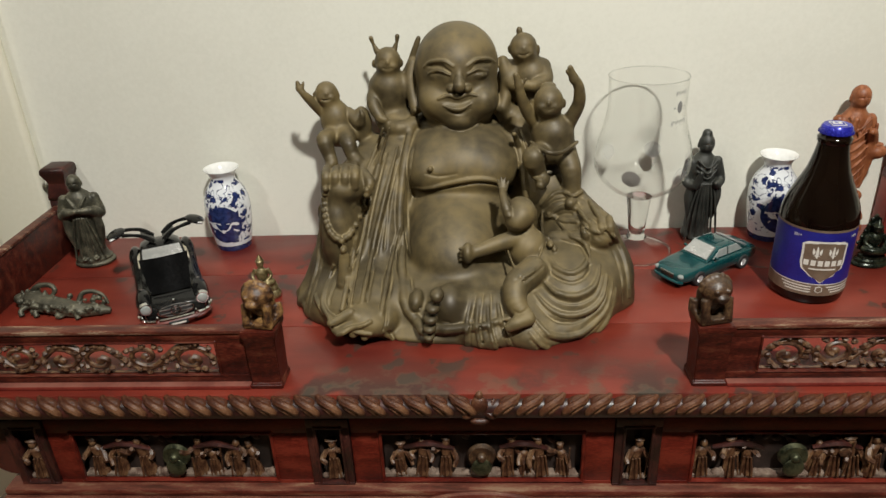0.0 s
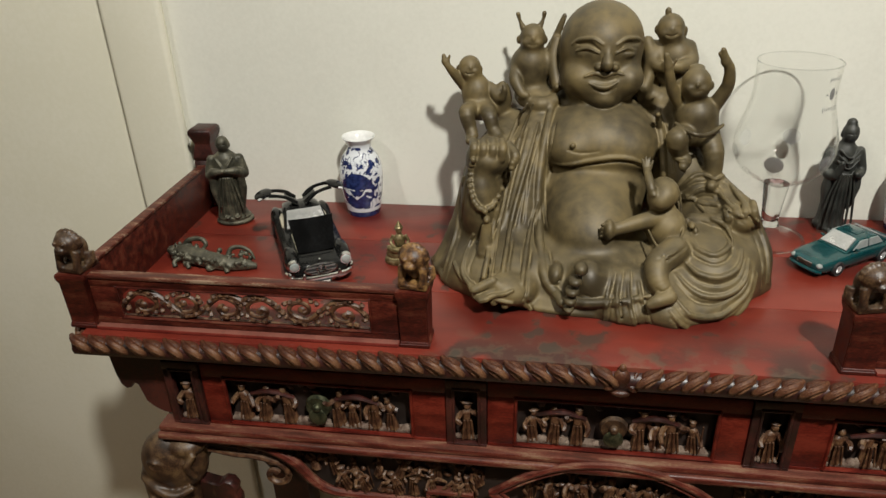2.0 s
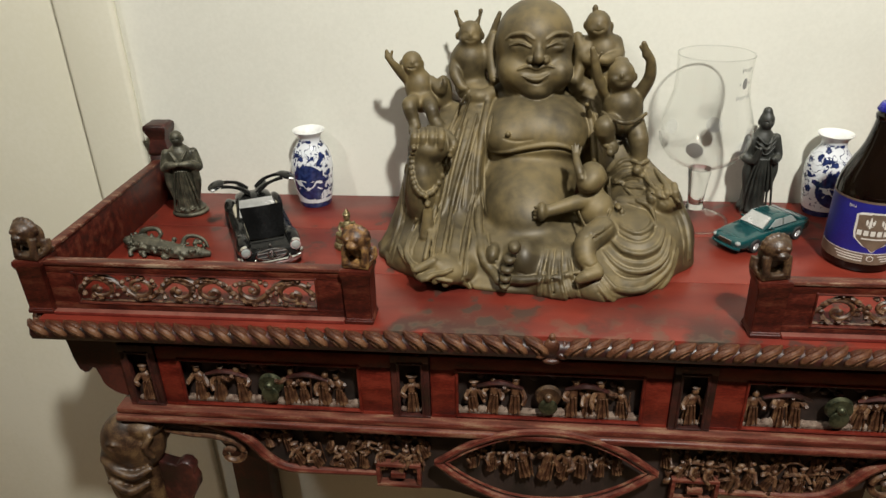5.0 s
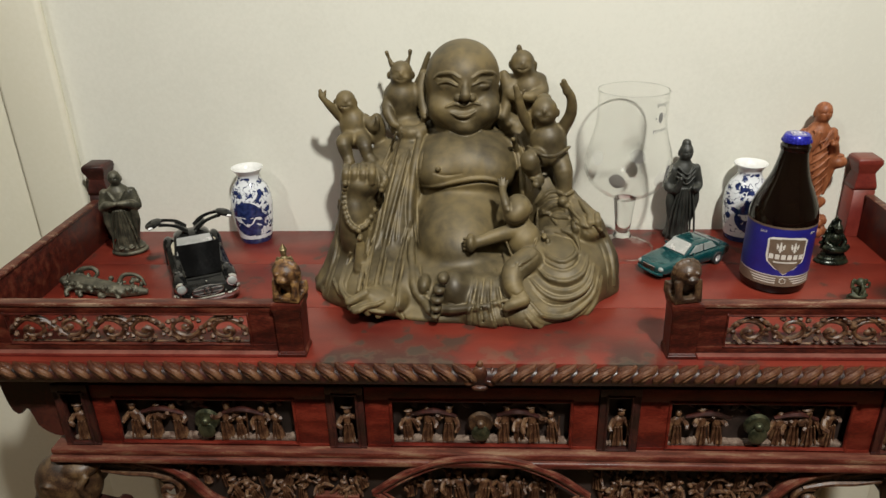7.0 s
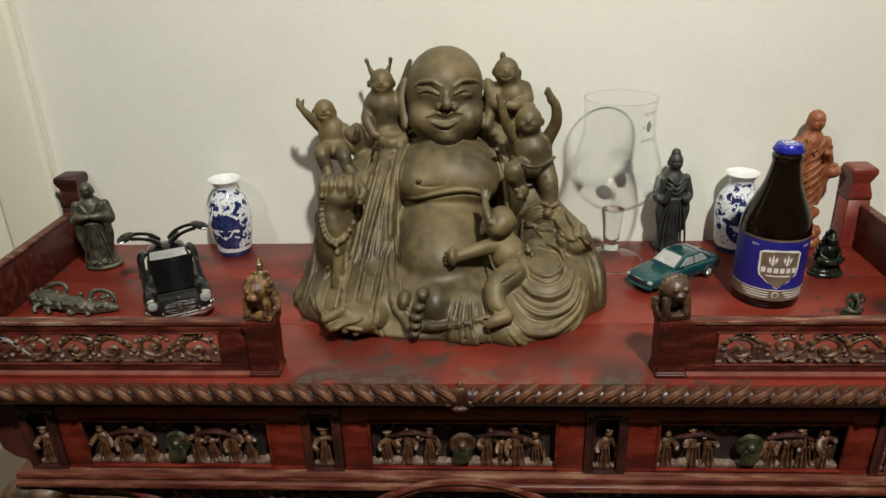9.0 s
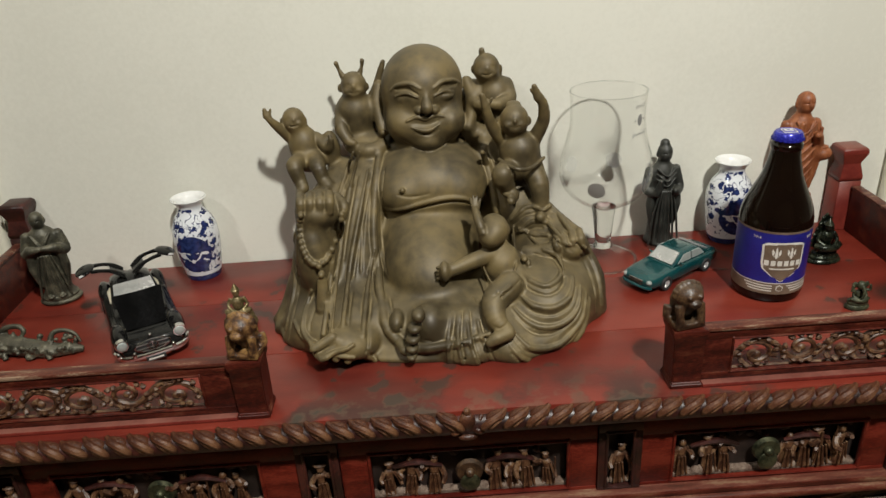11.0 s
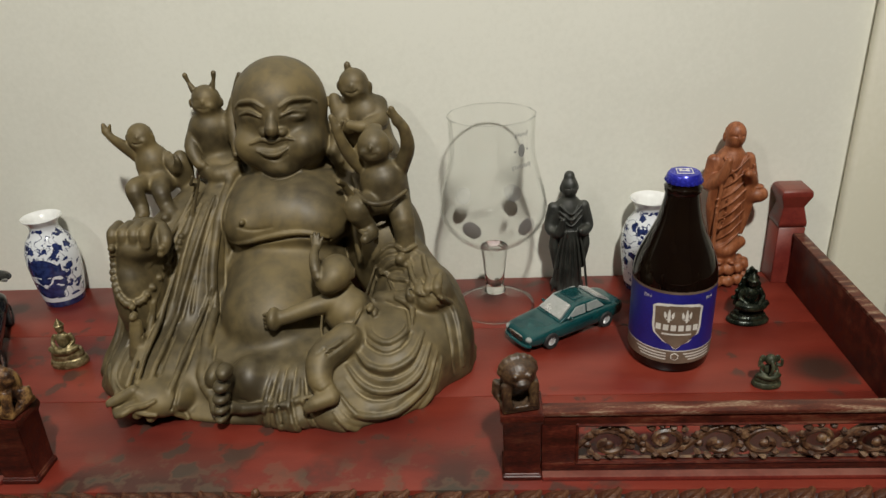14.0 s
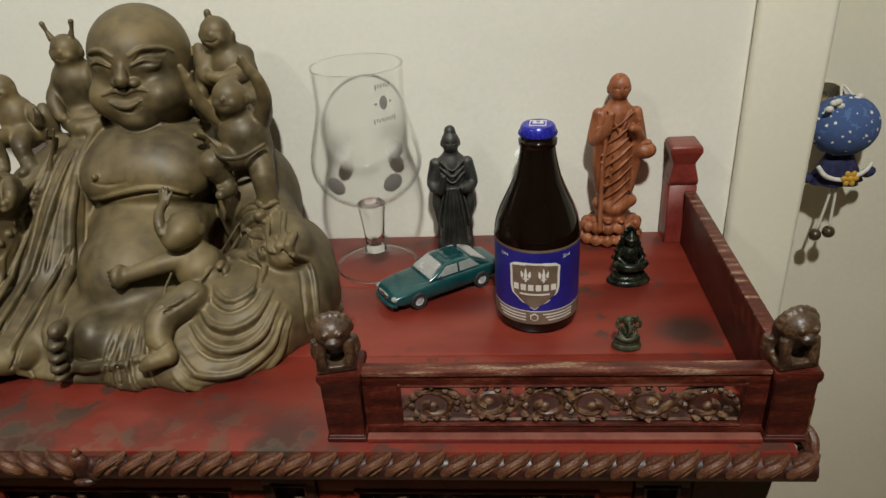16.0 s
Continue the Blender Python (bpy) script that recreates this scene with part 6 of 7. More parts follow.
def vase(x, y, turn):
    v = thing("vase", "blue and white porcelain vase with a round painted medallion", "vase", (x, y, Z), turn, "pair of porcelain vases")
    v.scale = (0.96, 0.96, 0.95)
    part("body", lathe([(0, 0.0), (0.0195, 0.0), (0.0202, 0.002), (0.0206, 0.005), (0.0228, 0.016), (0.0252, 0.034), (0.0262, 0.05), (0.0252, 0.062), (0.0215, 0.073), (0.0165, 0.08), (0.0142, 0.084), (0.0138, 0.088), (0.0145, 0.0905)], 48), BLUEWHITE, v)
    part("rim", lathe([(0.0146, 0.0906), (0.016, 0.0935), (0.0192, 0.0968), (0.0198, 0.0977), (0.0194, 0.0985), (0.017, 0.0972), (0.0138, 0.0935), (0.0122, 0.088), (0.0118, 0.08), (0.0, 0.078)], 48), PORCELAIN_WHITE, v, "white flared porcelain rim")
    return v


vase(-0.281, 0.2705, 8)
vase(0.315, 0.2705, 20)


def wrapped(rows, r, z0, cols=14, thick=0.00025):
    """A flat shape bent round an upright cylinder; rows of (height, left, right) as arc lengths; the front faces -y."""
    bm = bmesh.new()
    grid = []
    for z, a, b in rows:
        line = []
        for k in range(cols + 1):
            w = (a + (b - a) * k / cols) / r
            line.append(bm.verts.new((r * math.sin(w), -r * math.cos(w), z0 + z)))
        grid.append(line)
    for p, q in zip(grid, grid[1:]):
        for k in range(cols):
            bm.faces.new((p[k], p[k + 1], q[k + 1], q[k]))
    return bm


def lettering(text, size, r, z, arc, material, parent, turn=0.0, spacing=1.0):
    """Raised print bent round the bottle, middle at arc metres from the front."""
    cu = bpy.data.curves.new("print", "FONT")
    cu.body, cu.size, cu.align_x, cu.align_y, cu.extrude = text, size, "CENTER", "CENTER", 0.00004
    cu.space_character = spacing
    ob = new("print", cu)
    me = bpy.data.meshes.new_from_object(ob.evaluated_get(bpy.context.evaluated_depsgraph_get()))
    bpy.data.objects.remove(ob)
    c, s = math.cos(radians(turn)), math.sin(radians(turn))
    for v in me.vertices:
        x, h = v.co.x * c - v.co.y * s, v.co.x * s + v.co.y * c
        w = (arc + x) / r
        v.co = ((r + v.co.z) * math.sin(w), -(r + v.co.z) * math.cos(w), z + h)
    return mesh_object("print", me, material, parent)


def beer_bottle():
    b = thing("beer_bottle", "dark brown glass beer bottle with blue label and blue crown cap", "bottle", (0.3105, 0.152, Z), -6)
    def wrap(rows, r, z0, cols=14):
        return wrapped([(0.0105 + (z - 0.0123) * 1.33, 1.1 * a if abs(a) < 0.06 else a, 1.1 * b if abs(b) < 0.06 else b) for z, a, b in rows], r, z0, cols)

    prof = [(0, 0.002), (0.022, 0.002), (0.029, 0.0), (0.0318, 0.002), (0.0328, 0.006), (0.033, 0.012), (0.033, 0.076), (0.0327, 0.082), (0.0312, 0.089), (0.0282, 0.0975), (0.0243, 0.106), (0.0205, 0.1145), (0.0174, 0.1225), (0.0153, 0.131), (0.0136, 0.139), (0.0128, 0.1455), (0.014, 0.147), (0.0142, 0.1505), (0.0128, 0.152), (0.0125, 0.157), (0.0122, 0.16), (0, 0.16)]
    part("glass_body", lathe(prof, 64), BROWNGLASS, b)
    lab = part("label", wrap([(0.0125, -0.066, 0.066), (0.03, -0.066, 0.066), (0.061, -0.066, 0.066)], 0.0332, 0, 60), BLUELABEL, b, "blue paper label with a brown shield")
    for z0, z1, m in ((0.0595, 0.0612, BROWNLABEL), (0.0123, 0.0208, BROWNLABEL)):
        part("label_band", wrap([(z0, -0.066, 0.066), (z1, -0.066, 0.066)], 0.0333, 0, 60), m, lab)
    part("label_band", wrap([(0.0208, -0.066, 0.066), (0.0214, -0.066, 0.066)], 0.03335, 0, 60), WHITEPRINT, lab)

    def shield(k):
        return [(0.0225 + (1 - k) * 0.0055, -0.0006 * k, 0.0006 * k), (0.0275, -0.0095 * k + (1 - k) * 0.004, 0.0095 * k - (1 - k) * 0.004), (0.0325, -0.0165 * k, 0.0165 * k), (0.037, -0.0178 * k, 0.0178 * k), (0.045, -0.0178 * k, 0.0178 * k), (0.0505 * (0.96 + 0.04 * k), -0.0182 * k, 0.0182 * k), (0.0525 - (1 - k) * 0.016, -0.0145 * k, 0.0145 * k), (0.0532 - (1 - k) * 0.013, -0.0065 * k, 0.0065 * k)]
    part("shield_border", wrap(shield(1.0), 0.0334, 0), WHITEPRINT, lab)
    part("shield", wrap(shield(0.9), 0.0335, 0), BROWNLABEL, lab)
    # plain shapes for the maker's mark
    for i in range(6):
        x = -0.0132 + i * 0.0053
        part("mark_bar", wrap([(0.0352, x - 0.0019, x + 0.0019), (0.0392, x - 0.0019, x + 0.0019)], 0.0336, 0, 3), WHITEPRINT, lab)
    part("mark_bar", wrap([(0.0322, -0.0105, 0.0105), (0.0333, -0.0105, 0.0105)], 0.0336, 0, 8), WHITEPRINT, lab)
    for s in (-1, 1):
        cx = s * 0.0062
        for dx, w, za, zb in ((0, 0.0012, 0.0408, 0.0495), (-0.0026, 0.0011, 0.0435, 0.0478), (0.0026, 0.0011, 0.0435, 0.0478), (0, 0.0026, 0.0422, 0.0432)):
            part("lily_mark", wrap([(za, cx + dx - w * 0.5, cx + dx + w * 0.5), ((za + zb) / 2, cx + dx - w, cx + dx + w), (zb, cx + dx * 1.2 - w * 0.3, cx + dx * 1.2 + w * 0.3)], 0.0336, 0, 3), WHITEPRINT, lab)
    for s in (-1, 1):
        for k in range(3):
            z = 0.0186 - k * 0.002
            part("small_print", wrap([(z, s * 0.018 - 0.012 + k * 0.002, s * 0.018 + 0.012), (z + 0.0009, s * 0.018 - 0.012 + k * 0.002, s * 0.018 + 0.012)], 0.0335, 0, 10), WHITEPRINT, lab)
    hexa = bmesh.new()
    bmesh.ops.create_cone(hexa, cap_ends=True, segments=6, radius1=0.0035, radius2=0.0035, depth=0.0003, matrix=pose(0, -0.03365, 0.0172, 90))
    part("seal_mark", hexa, WHITEPRINT, lab)
    hexa = bmesh.new()
    bmesh.ops.create_cone(hexa, cap_ends=True, segments=6, radius1=0.0027, radius2=0.0027, depth=0.0003, matrix=pose(0, -0.03385, 0.0172, 90))
    part("seal_mark", hexa, BROWNLABEL, lab)
    for s in (-1, 1):
        lettering("2014", 0.0036, 0.0335, 0.068, s * 0.0255, WHITEPRINT, lab)
    cap = lathe([(0.0136, 0.1545), (0.0139, 0.1555), (0.0131, 0.158), (0.0124, 0.1605), (0.0112, 0.1618), (0, 0.1622)], 84)
    for v in cap.verts:
        if v.co.z < 0.1568:
            a = math.atan2(v.co.y, v.co.x)
            k = 1 + 0.045 * math.cos(21 * a)
            v.co.x, v.co.y = v.co.x * k, v.co.y * k
    c = part("crown_cap", cap, BLUECAP, b)
    logo = bmesh.new()
    for x0, x1, y0, y1 in ((-0.006, 0.006, -0.0058, -0.0052), (-0.006, 0.006, 0.0048, 0.0054), (-0.006, -0.0054, -0.005, 0.0046), (0.0054, 0.006, -0.005, 0.0046), (-0.004, 0.004, -0.0008, 0.0008), (-0.0035, -0.0015, 0.0015, 0.004), (0.0015, 0.0035, 0.0015, 0.004)):
        box(x0, x1, y0, y1, 0.1619, 0.1625, 0, logo)
    part("cap_mark", logo, WHITEPRINT, c)
    return b


beer_bottle()


def goblet():
    g = thing("beer_goblet", "large empty stemmed tulip glass with grey printed mark", "glass", (0.1665, 0.238, Z), 0)
    outer = [(0.0, 0.0), (0.0362, 0.0), (0.0367, 0.0012), (0.036, 0.0022), (0.022, 0.0045), (0.0125, 0.0075), (0.0112, 0.0105), (0.0128, 0.0135), (0.0105, 0.0165), (0.0086, 0.022), (0.0098, 0.036), (0.0112, 0.05), (0.0128, 0.063), (0.019, 0.0665), (0.028, 0.0708), (0.0365, 0.0772), (0.0435, 0.086), (0.0475, 0.096), (0.0485, 0.1045), (0.0475, 0.114), (0.0446, 0.126), (0.0412, 0.138), (0.0384, 0.15), (0.0376, 0.159), (0.0377, 0.171), (0.0384, 0.188)]
    inner = [(r - 0.0009, z + 0.0006 if z < 0.1 else z) for r, z in outer[:13:-1]] + [(0.018, 0.0685), (0.0, 0.0665)]
    part("bowl", lathe(outer[12:] + inner, 64), GLASS, g)
    edge = [(0.038 * math.cos(a), 0.038 * math.sin(a), 0.188) for a in (2 * math.pi * k / 64 for k in range(65))]
    part("lip", tube(edge, 0.00055, 8, None, 1), CLEAR, g)
    rim = [(0.0362 * math.cos(a), 0.0362 * math.sin(a), 0.0012) for a in (2 * math.pi * k / 64 for k in range(65))]
    part("foot_edge", tube(rim, 0.0013, 8, None, 1), CLEAR, g)
    part("foot", lathe(outer[:9] + [(0, 0.0162)], 64), GLASS, g)
    part("stem", lathe([(0, 0.0162)] + outer[8:13] + [(0, 0.0632)], 12), CLEAR, g, "thick clear faceted stem")
    # frosted petals round the bowl and the printed mark
    def on_bowl(name, z, arc, w, h, material, r):
        rows = [(z + h * q, arc - w * math.sqrt(max(0.02, 1 - q * q)), arc + w * math.sqrt(max(0.02, 1 - q * q))) for q in (-1, -0.7, -0.3, 0.2, 0.6, 0.9, 1)]
        bm = wrapped(rows, r, 0, 6)
        prof_z, prof_r = [p[1] for p in outer[14:]], [p[0] for p in outer[14:]]
        for v in bm.verts:
            k = (float(np.interp(v.co.z, prof_z, prof_r)) + 0.0002) / math.hypot(v.co.x, v.co.y)
            v.co.x, v.co.y = v.co.x * k, v.co.y * k
        return part(name, bm, material, g)
    for k in range(6):
        arc = (k - 2.4) * 0.047
        on_bowl("frosted_petal", 0.0985, arc, 0.0085, 0.0085, FROST, 0.045)
    # the print on the bowl, seen through the glass from behind
    for row, count, wide in ((0.0135, 6, 0.0024), (-0.014, 9, 0.0023)):
        for k in range(count):
            on_bowl("printed_mark", 0.164 + row + 0.0008 * (k % 2), 0.026 + (k - (count - 1) / 2) * wide, 0.0006, 0.0027 if k in (0, count - 1) else 0.0017, GREYPRINT, 0.037)
    on_bowl("printed_mark", 0.164, 0.026, 0.0036, 0.0058, GREYPRINT, 0.037)
    for a in (-0.0068, 0.0068):
        on_bowl("printed_mark", 0.164, 0.026 + a, 0.0012, 0.001, GREYPRINT, 0.037)
    return g


goblet()


def loft(stations, bm=None, n=20, e=3.0):
    """A closed hull through upright sections (y, half width, bottom, top)."""
    bm = bm or bmesh.new()
    rings = []
    for y, w, z0, z1 in stations:
        ring = []
        for k in range(n):
            a = 2 * math.pi * k / n
            c, s = math.cos(a), math.sin(a)
            x = w * math.copysign(abs(c) ** (2 / e), c)
            z = (z0 + z1) / 2 + (z1 - z0) / 2 * math.copysign(abs(s) ** (2 / e), s)
            ring.append(bm.verts.new((x, y, z)))
        rings.append(ring)
    for a, b in zip(rings, rings[1:]):
        for k in range(n):
            bm.faces.new((a[k], a[(k + 1) % n], b[(k + 1) % n], b[k]))
    bm.faces.new(rings[0][::-1])
    bm.faces.new(rings[-1])
    return bm


def wheel(car, x, y, r, w):
    t = lathe([(r * 0.55, -w / 2), (r * 0.92, -w / 2), (r, -w * 0.3), (r, w * 0.3), (r * 0.92, w / 2), (r * 0.55, w / 2)], 24, closed=True)
    ob = part("wheel", t, RUBBER, car)
    ob.matrix_basis = pose(x, y, r, 0, 90, 0)
    rim = bmesh.new()
    lathe([(0, -w * 0.36), (r * 0.2, -w * 0.4), (r * 0.25, -w * 0.2), (r * 0.5, -w * 0.25), (r * 0.58, -w * 0.46), (r * 0.58, w * 0.46), (r * 0.5, w * 0.25), (r * 0.25, w * 0.2), (r * 0.2, w * 0.4), (0, w * 0.36)], 24, bm=rim)
    for k in range(8):
        a = k * math.pi / 4
        tube([(r * 0.2 * math.cos(a), r * 0.2 * math.sin(a), w * 0.33), (r * 0.55 * math.cos(a), r * 0.55 * math.sin(a), w * 0.38)], r * 0.06, 5, rim, 1)
    part("rim", rim, SILVER, ob, "silver wheel rim")


def quad(bm, pts, thick=(0, 0, 0.0004)):
    """A thin plate through four corners."""
    t = Vector(thick)
    a = [bm.verts.new(Vector(p) - t) for p in pts]
    b = [bm.verts.new(Vector(p) + t) for p in pts]
    bm.faces.new(a[::-1])
    bm.faces.new(b)
    for k in range(len(pts)):
        bm.faces.new((a[k], a[(k + 1) % len(pts)], b[(k + 1) % len(pts)], b[k]))
    return bm


def green_saloon():
    c = thing("toy_saloon_car", "dark teal die-cast toy saloon car with silver wheels", "toy car", (0.228, 0.194, Z), -56.6)
    body = loft([(-0.0535, 0.0135, 0.0075, 0.0135), (-0.052, 0.0172, 0.0062, 0.0152), (-0.046, 0.0192, 0.0048, 0.0168), (-0.034, 0.0202, 0.0045, 0.0182), (-0.018, 0.0206, 0.0045, 0.0194), (0.0, 0.0207, 0.0045, 0.0202), (0.022, 0.0207, 0.0045, 0.0205), (0.038, 0.0202, 0.0048, 0.0203), (0.048, 0.0192, 0.0056, 0.0196), (0.0528, 0.0175, 0.0068, 0.0183), (0.0535, 0.0145, 0.008, 0.0165)], None, 28, 4.5)
    part("body", body, GREENPAINT, c)
    cab = loft([(-0.0185, 0.0165, 0.0175, 0.0196), (-0.011, 0.0166, 0.0175, 0.0245), (-0.003, 0.0158, 0.0175, 0.0292), (0.006, 0.0152, 0.0175, 0.0308), (0.017, 0.0152, 0.0175, 0.0306), (0.026, 0.0158, 0.0175, 0.0282), (0.034, 0.0164, 0.0175, 0.024), (0.041, 0.0166, 0.0175, 0.0205)], None, 28, 5)
    part("cabin", cab, GREENPAINT, c)
    ws = bmesh.new()
    quad(ws, [(-0.0145, -0.0172, 0.0212), (0.0145, -0.0172, 0.0212), (0.0122, -0.0035, 0.0298), (-0.0122, -0.0035, 0.0298)], (0, -0.0004, 0.0006))
    part("windscreen", ws, SCREEN, c)
    rw = bmesh.new()
    quad(rw, [(-0.0145, 0.0388, 0.0228), (0.0145, 0.0388, 0.0228), (0.0122, 0.0262, 0.0292), (-0.0122, 0.0262, 0.0292)], (0, 0.0004, 0.0006))
    part("rear_window", rw, SCREEN, c)
    for s in (-1, 1):
        for y0, y1, t0, t1 in ((-0.0105, 0.0095, -0.0008, 0.0095), (0.0115, 0.031, 0.0115, 0.0235)):
            w = bmesh.new()
            quad(w, [(s * 0.0168, y0, 0.021), (s * 0.0168, y1, 0.021), (s * 0.0156, t1, 0.0284), (s * 0.0156, t0, 0.0284)], (0.0005, 0, 0))
            part("side_window", w, CARGLASS, c)
        for y in (-0.031, 0.031):
            wheel(c, s * 0.0186, y, 0.0076, 0.0062)
        hl = bmesh.new()
        ball(hl, (s * 0.0145, -0.0508, 0.0128), (0.0034, 0.003, 0.0024))
        part("headlight", hl, CARGLASS, c, "clear headlight")
        mr = bmesh.new()
        ball(mr, (s * 0.0198, -0.0085, 0.0222), (0.0024, 0.0015, 0.0014))
        part("mirror", mr, GREENPAINT, c)
    roof = bmesh.new()
    box(-0.0072, 0.0072, 0.0035, 0.0155, 0.0305, 0.0311, 0.0003, roof)
    part("sunroof", roof, GREENPAINT, c)
    gr = bmesh.new()
    for k in range(4):
        box(-0.0085, 0.0085, -0.0543, -0.0528, 0.0095 + k * 0.0014, 0.0101 + k * 0.0014, 0.0002, gr)
    part("grille", gr, CHROME, c, "chrome grille")
    bp = bmesh.new()
    tube([(-0.0178, -0.0505, 0.0072), (-0.0115, -0.0545, 0.0072), (0.0115, -0.0545, 0.0072), (0.0178, -0.0505, 0.0072)], 0.0016, 8, bp, 4)
    part("bumper", bp, GREENPAINT, c)
    return c


green_saloon()


def gullwing_car():
    c = thing("toy_sports_car", "black die-cast toy coupe with gullwing doors and bonnet open", "toy car", (-0.316, 0.166, Z), 27)
    c.scale = (1.27, 1.27, 1.27)
    body = loft([(-0.0615, 0.0165, 0.0085, 0.0165), (-0.0595, 0.0205, 0.0065, 0.019), (-0.052, 0.0235, 0.0055, 0.0215), (-0.035, 0.0248, 0.0055, 0.0232), (-0.012, 0.0246, 0.0055, 0.0238), (0.012, 0.0246, 0.0055, 0.024), (0.034, 0.0246, 0.006, 0.0238), (0.05, 0.0225, 0.0075, 0.0215), (0.0595, 0.018, 0.009, 0.017), (0.0625, 0.012, 0.0105, 0.0145)], None, 28, 3.2)
    part("body", body, BLACKPAINT, c)
    bay = bmesh.new()
    box(-0.0145, 0.0145, -0.046, -0.013, 0.0225, 0.0242, 0.0006, bay)
    part("engine_bay", bay, CREAM, c, "cream and grey engine bay")
    eng = bmesh.new()
    box(-0.009, 0.0085, -0.042, -0.016, 0.0242, 0.0262, 0.0008, eng)
    for k in range(3):
        ball(eng, (0.004, -0.038 + k * 0.008, 0.0265), (0.003, 0.003, 0.002), segs=8, rings=6)
    part("engine", eng, CHROME, c)
    cab = loft([(-0.006, 0.0185, 0.022, 0.0248), (0.002, 0.018, 0.022, 0.0305), (0.01, 0.0168, 0.022, 0.0352), (0.02, 0.016, 0.022, 0.0362), (0.032, 0.0155, 0.022, 0.0345), (0.044, 0.0145, 0.021, 0.029), (0.054, 0.012, 0.019, 0.0225)], None, 28, 3)
    part("cabin", cab, BLACKPAINT, c)
    ws = bmesh.new()
    quad(ws, [(-0.0165, -0.0065, 0.0255), (0.0165, -0.0065, 0.0255), (0.014, 0.0075, 0.0356), (-0.014, 0.0075, 0.0356)], (0, -0.0005, 0.0006))
    part("windscreen", ws, SCREEN, c)
    dash = bmesh.new()
    box(-0.0195, 0.0195, 0.004, 0.03, 0.021, 0.0245, 0.001, dash)
    part("interior", dash, CREAM, c, "cream interior behind the open doors")
    hood = bmesh.new()
    pts = []
    for k in range(7):
        x = -0.0165 + 0.033 * k / 6
        pts.append((x, 1 - (x / 0.0165) ** 2))
    lo = [(x * 0.86, -0.0475 - 0.002 * b, 0.0235) for x, b in pts]
    hi = [(x * 1.05, -0.0325 - 0.004 * b, 0.0455 + 0.001 * b) for x, b in pts]
    rows = [[hood.verts.new(Vector(p) + Vector((0, o, 0))) for p in line] for o, line in ((-0.0004, lo), (-0.0004, hi), (0.0004, hi), (0.0004, lo))]
    for a, b in zip(rows, rows[1:] + rows[:1]):
        for k in range(6):
            hood.faces.new((a[k], a[k + 1], b[k + 1], b[k]))
    for k in (0, 6):
        hood.faces.new([r[k] for r in rows])
    part("bonnet", hood, MATTBLACK, c, "open front-hinged bonnet")
    for s in (-1, 1):
        d = bmesh.new()
        tube([(s * 0.004, 0.016, 0.0375), (s * 0.01, 0.016, 0.043), (s * 0.018, 0.015, 0.0465), (s * 0.026, 0.014, 0.0485)], [0.0022, 0.0016, 0.0014, 0.0018], 8, d, 5)
        tube([(s * 0.004, 0.03, 0.0372), (s * 0.01, 0.03, 0.043), (s * 0.018, 0.028, 0.0465), (s * 0.026, 0.024, 0.0485)], [0.0022, 0.0016, 0.0014, 0.0018], 8, d, 5)
        quad(d, [(s * 0.003, 0.012, 0.037), (s * 0.003, 0.034, 0.0368), (s * 0.0125, 0.033, 0.0438), (s * 0.0125, 0.013, 0.0442)], (0, 0, 0.0006))
        ball(d, (s * 0.03, 0.0195, 0.0485), (0.0075, 0.0085, 0.0026), (0, s * 18, 0))
        door = part("gullwing_door", d, BLACKPAINT, c, "raised gullwing door")
        k = bmesh.new()
        tube([(s * 0.03, 0.0125, 0.048), (s * 0.035, 0.0115, 0.047)], 0.0012, 6, k, 1)
        part("door_handle", k, CHROME, door)
        part("fender", ball(None, (s * 0.0198, -0.046, 0.0178), (0.0062, 0.017, 0.0085)), BLACKPAINT, c)
        part("fender", ball(None, (s * 0.0203, 0.034, 0.018), (0.0055, 0.017, 0.0085)), BLACKPAINT, c)
        h = bmesh.new()
        bmesh.ops.create_cone(h, cap_ends=True, segments=24, radius1=0.0049, radius2=0.0043, depth=0.003, matrix=pose(s * 0.0198, -0.0608, 0.0195, 90))
        hl = part("headlight", h, CHROME, c, "round chrome headlight")
        g = bmesh.new()
        ball(g, (s * 0.0198, -0.062, 0.0195), (0.0038, 0.0016, 0.0038))
        part("lens", g, CARGLASS, hl)
        for y in (-0.037, 0.036):
            wheel(c, s * 0.0225, y, 0.0088, 0.006)
    g = bmesh.new()
    ring = [(0.0125 * math.cos(a), -0.0622, 0.0148 + 0.0045 * math.sin(a)) for a in (2 * math.pi * k / 20 for k in range(21))]
    tube(ring, 0.0007, 6, g, 1)
    for z in (0.0131, 0.0165):
        tube([(-0.011, -0.0625, z), (0.011, -0.0625, z)], 0.0007, 6, g, 1)
    tube([(0.0034 * math.cos(a), -0.0632, 0.0148 + 0.0034 * math.sin(a)) for a in (2 * math.pi * k / 16 for k in range(17))], 0.0006, 6, g, 1)
    for a in (90, 210, 330):
        tube([(0, -0.0632, 0.0148), (0.0034 * math.cos(radians(a)), -0.0632, 0.0148 + 0.0034 * math.sin(radians(a)))], 0.0005, 6, g, 1)
    ball(g, (0, -0.0595, 0.0215), 0.0012, segs=8, rings=6)
    part("grille", g, CHROME, c, "chrome grille with round emblem")
    dark = bmesh.new()
    bmesh.ops.create_cone(dark, cap_ends=True, segments=24, radius1=0.0043, radius2=0.0043, depth=0.001, matrix=pose(0, -0.0617, 0.0148, 90) @ Matrix.Diagonal((2.85, 1, 1, 1)))
    part("grille_opening", dark, RUBBER, c)
    b = bmesh.new()
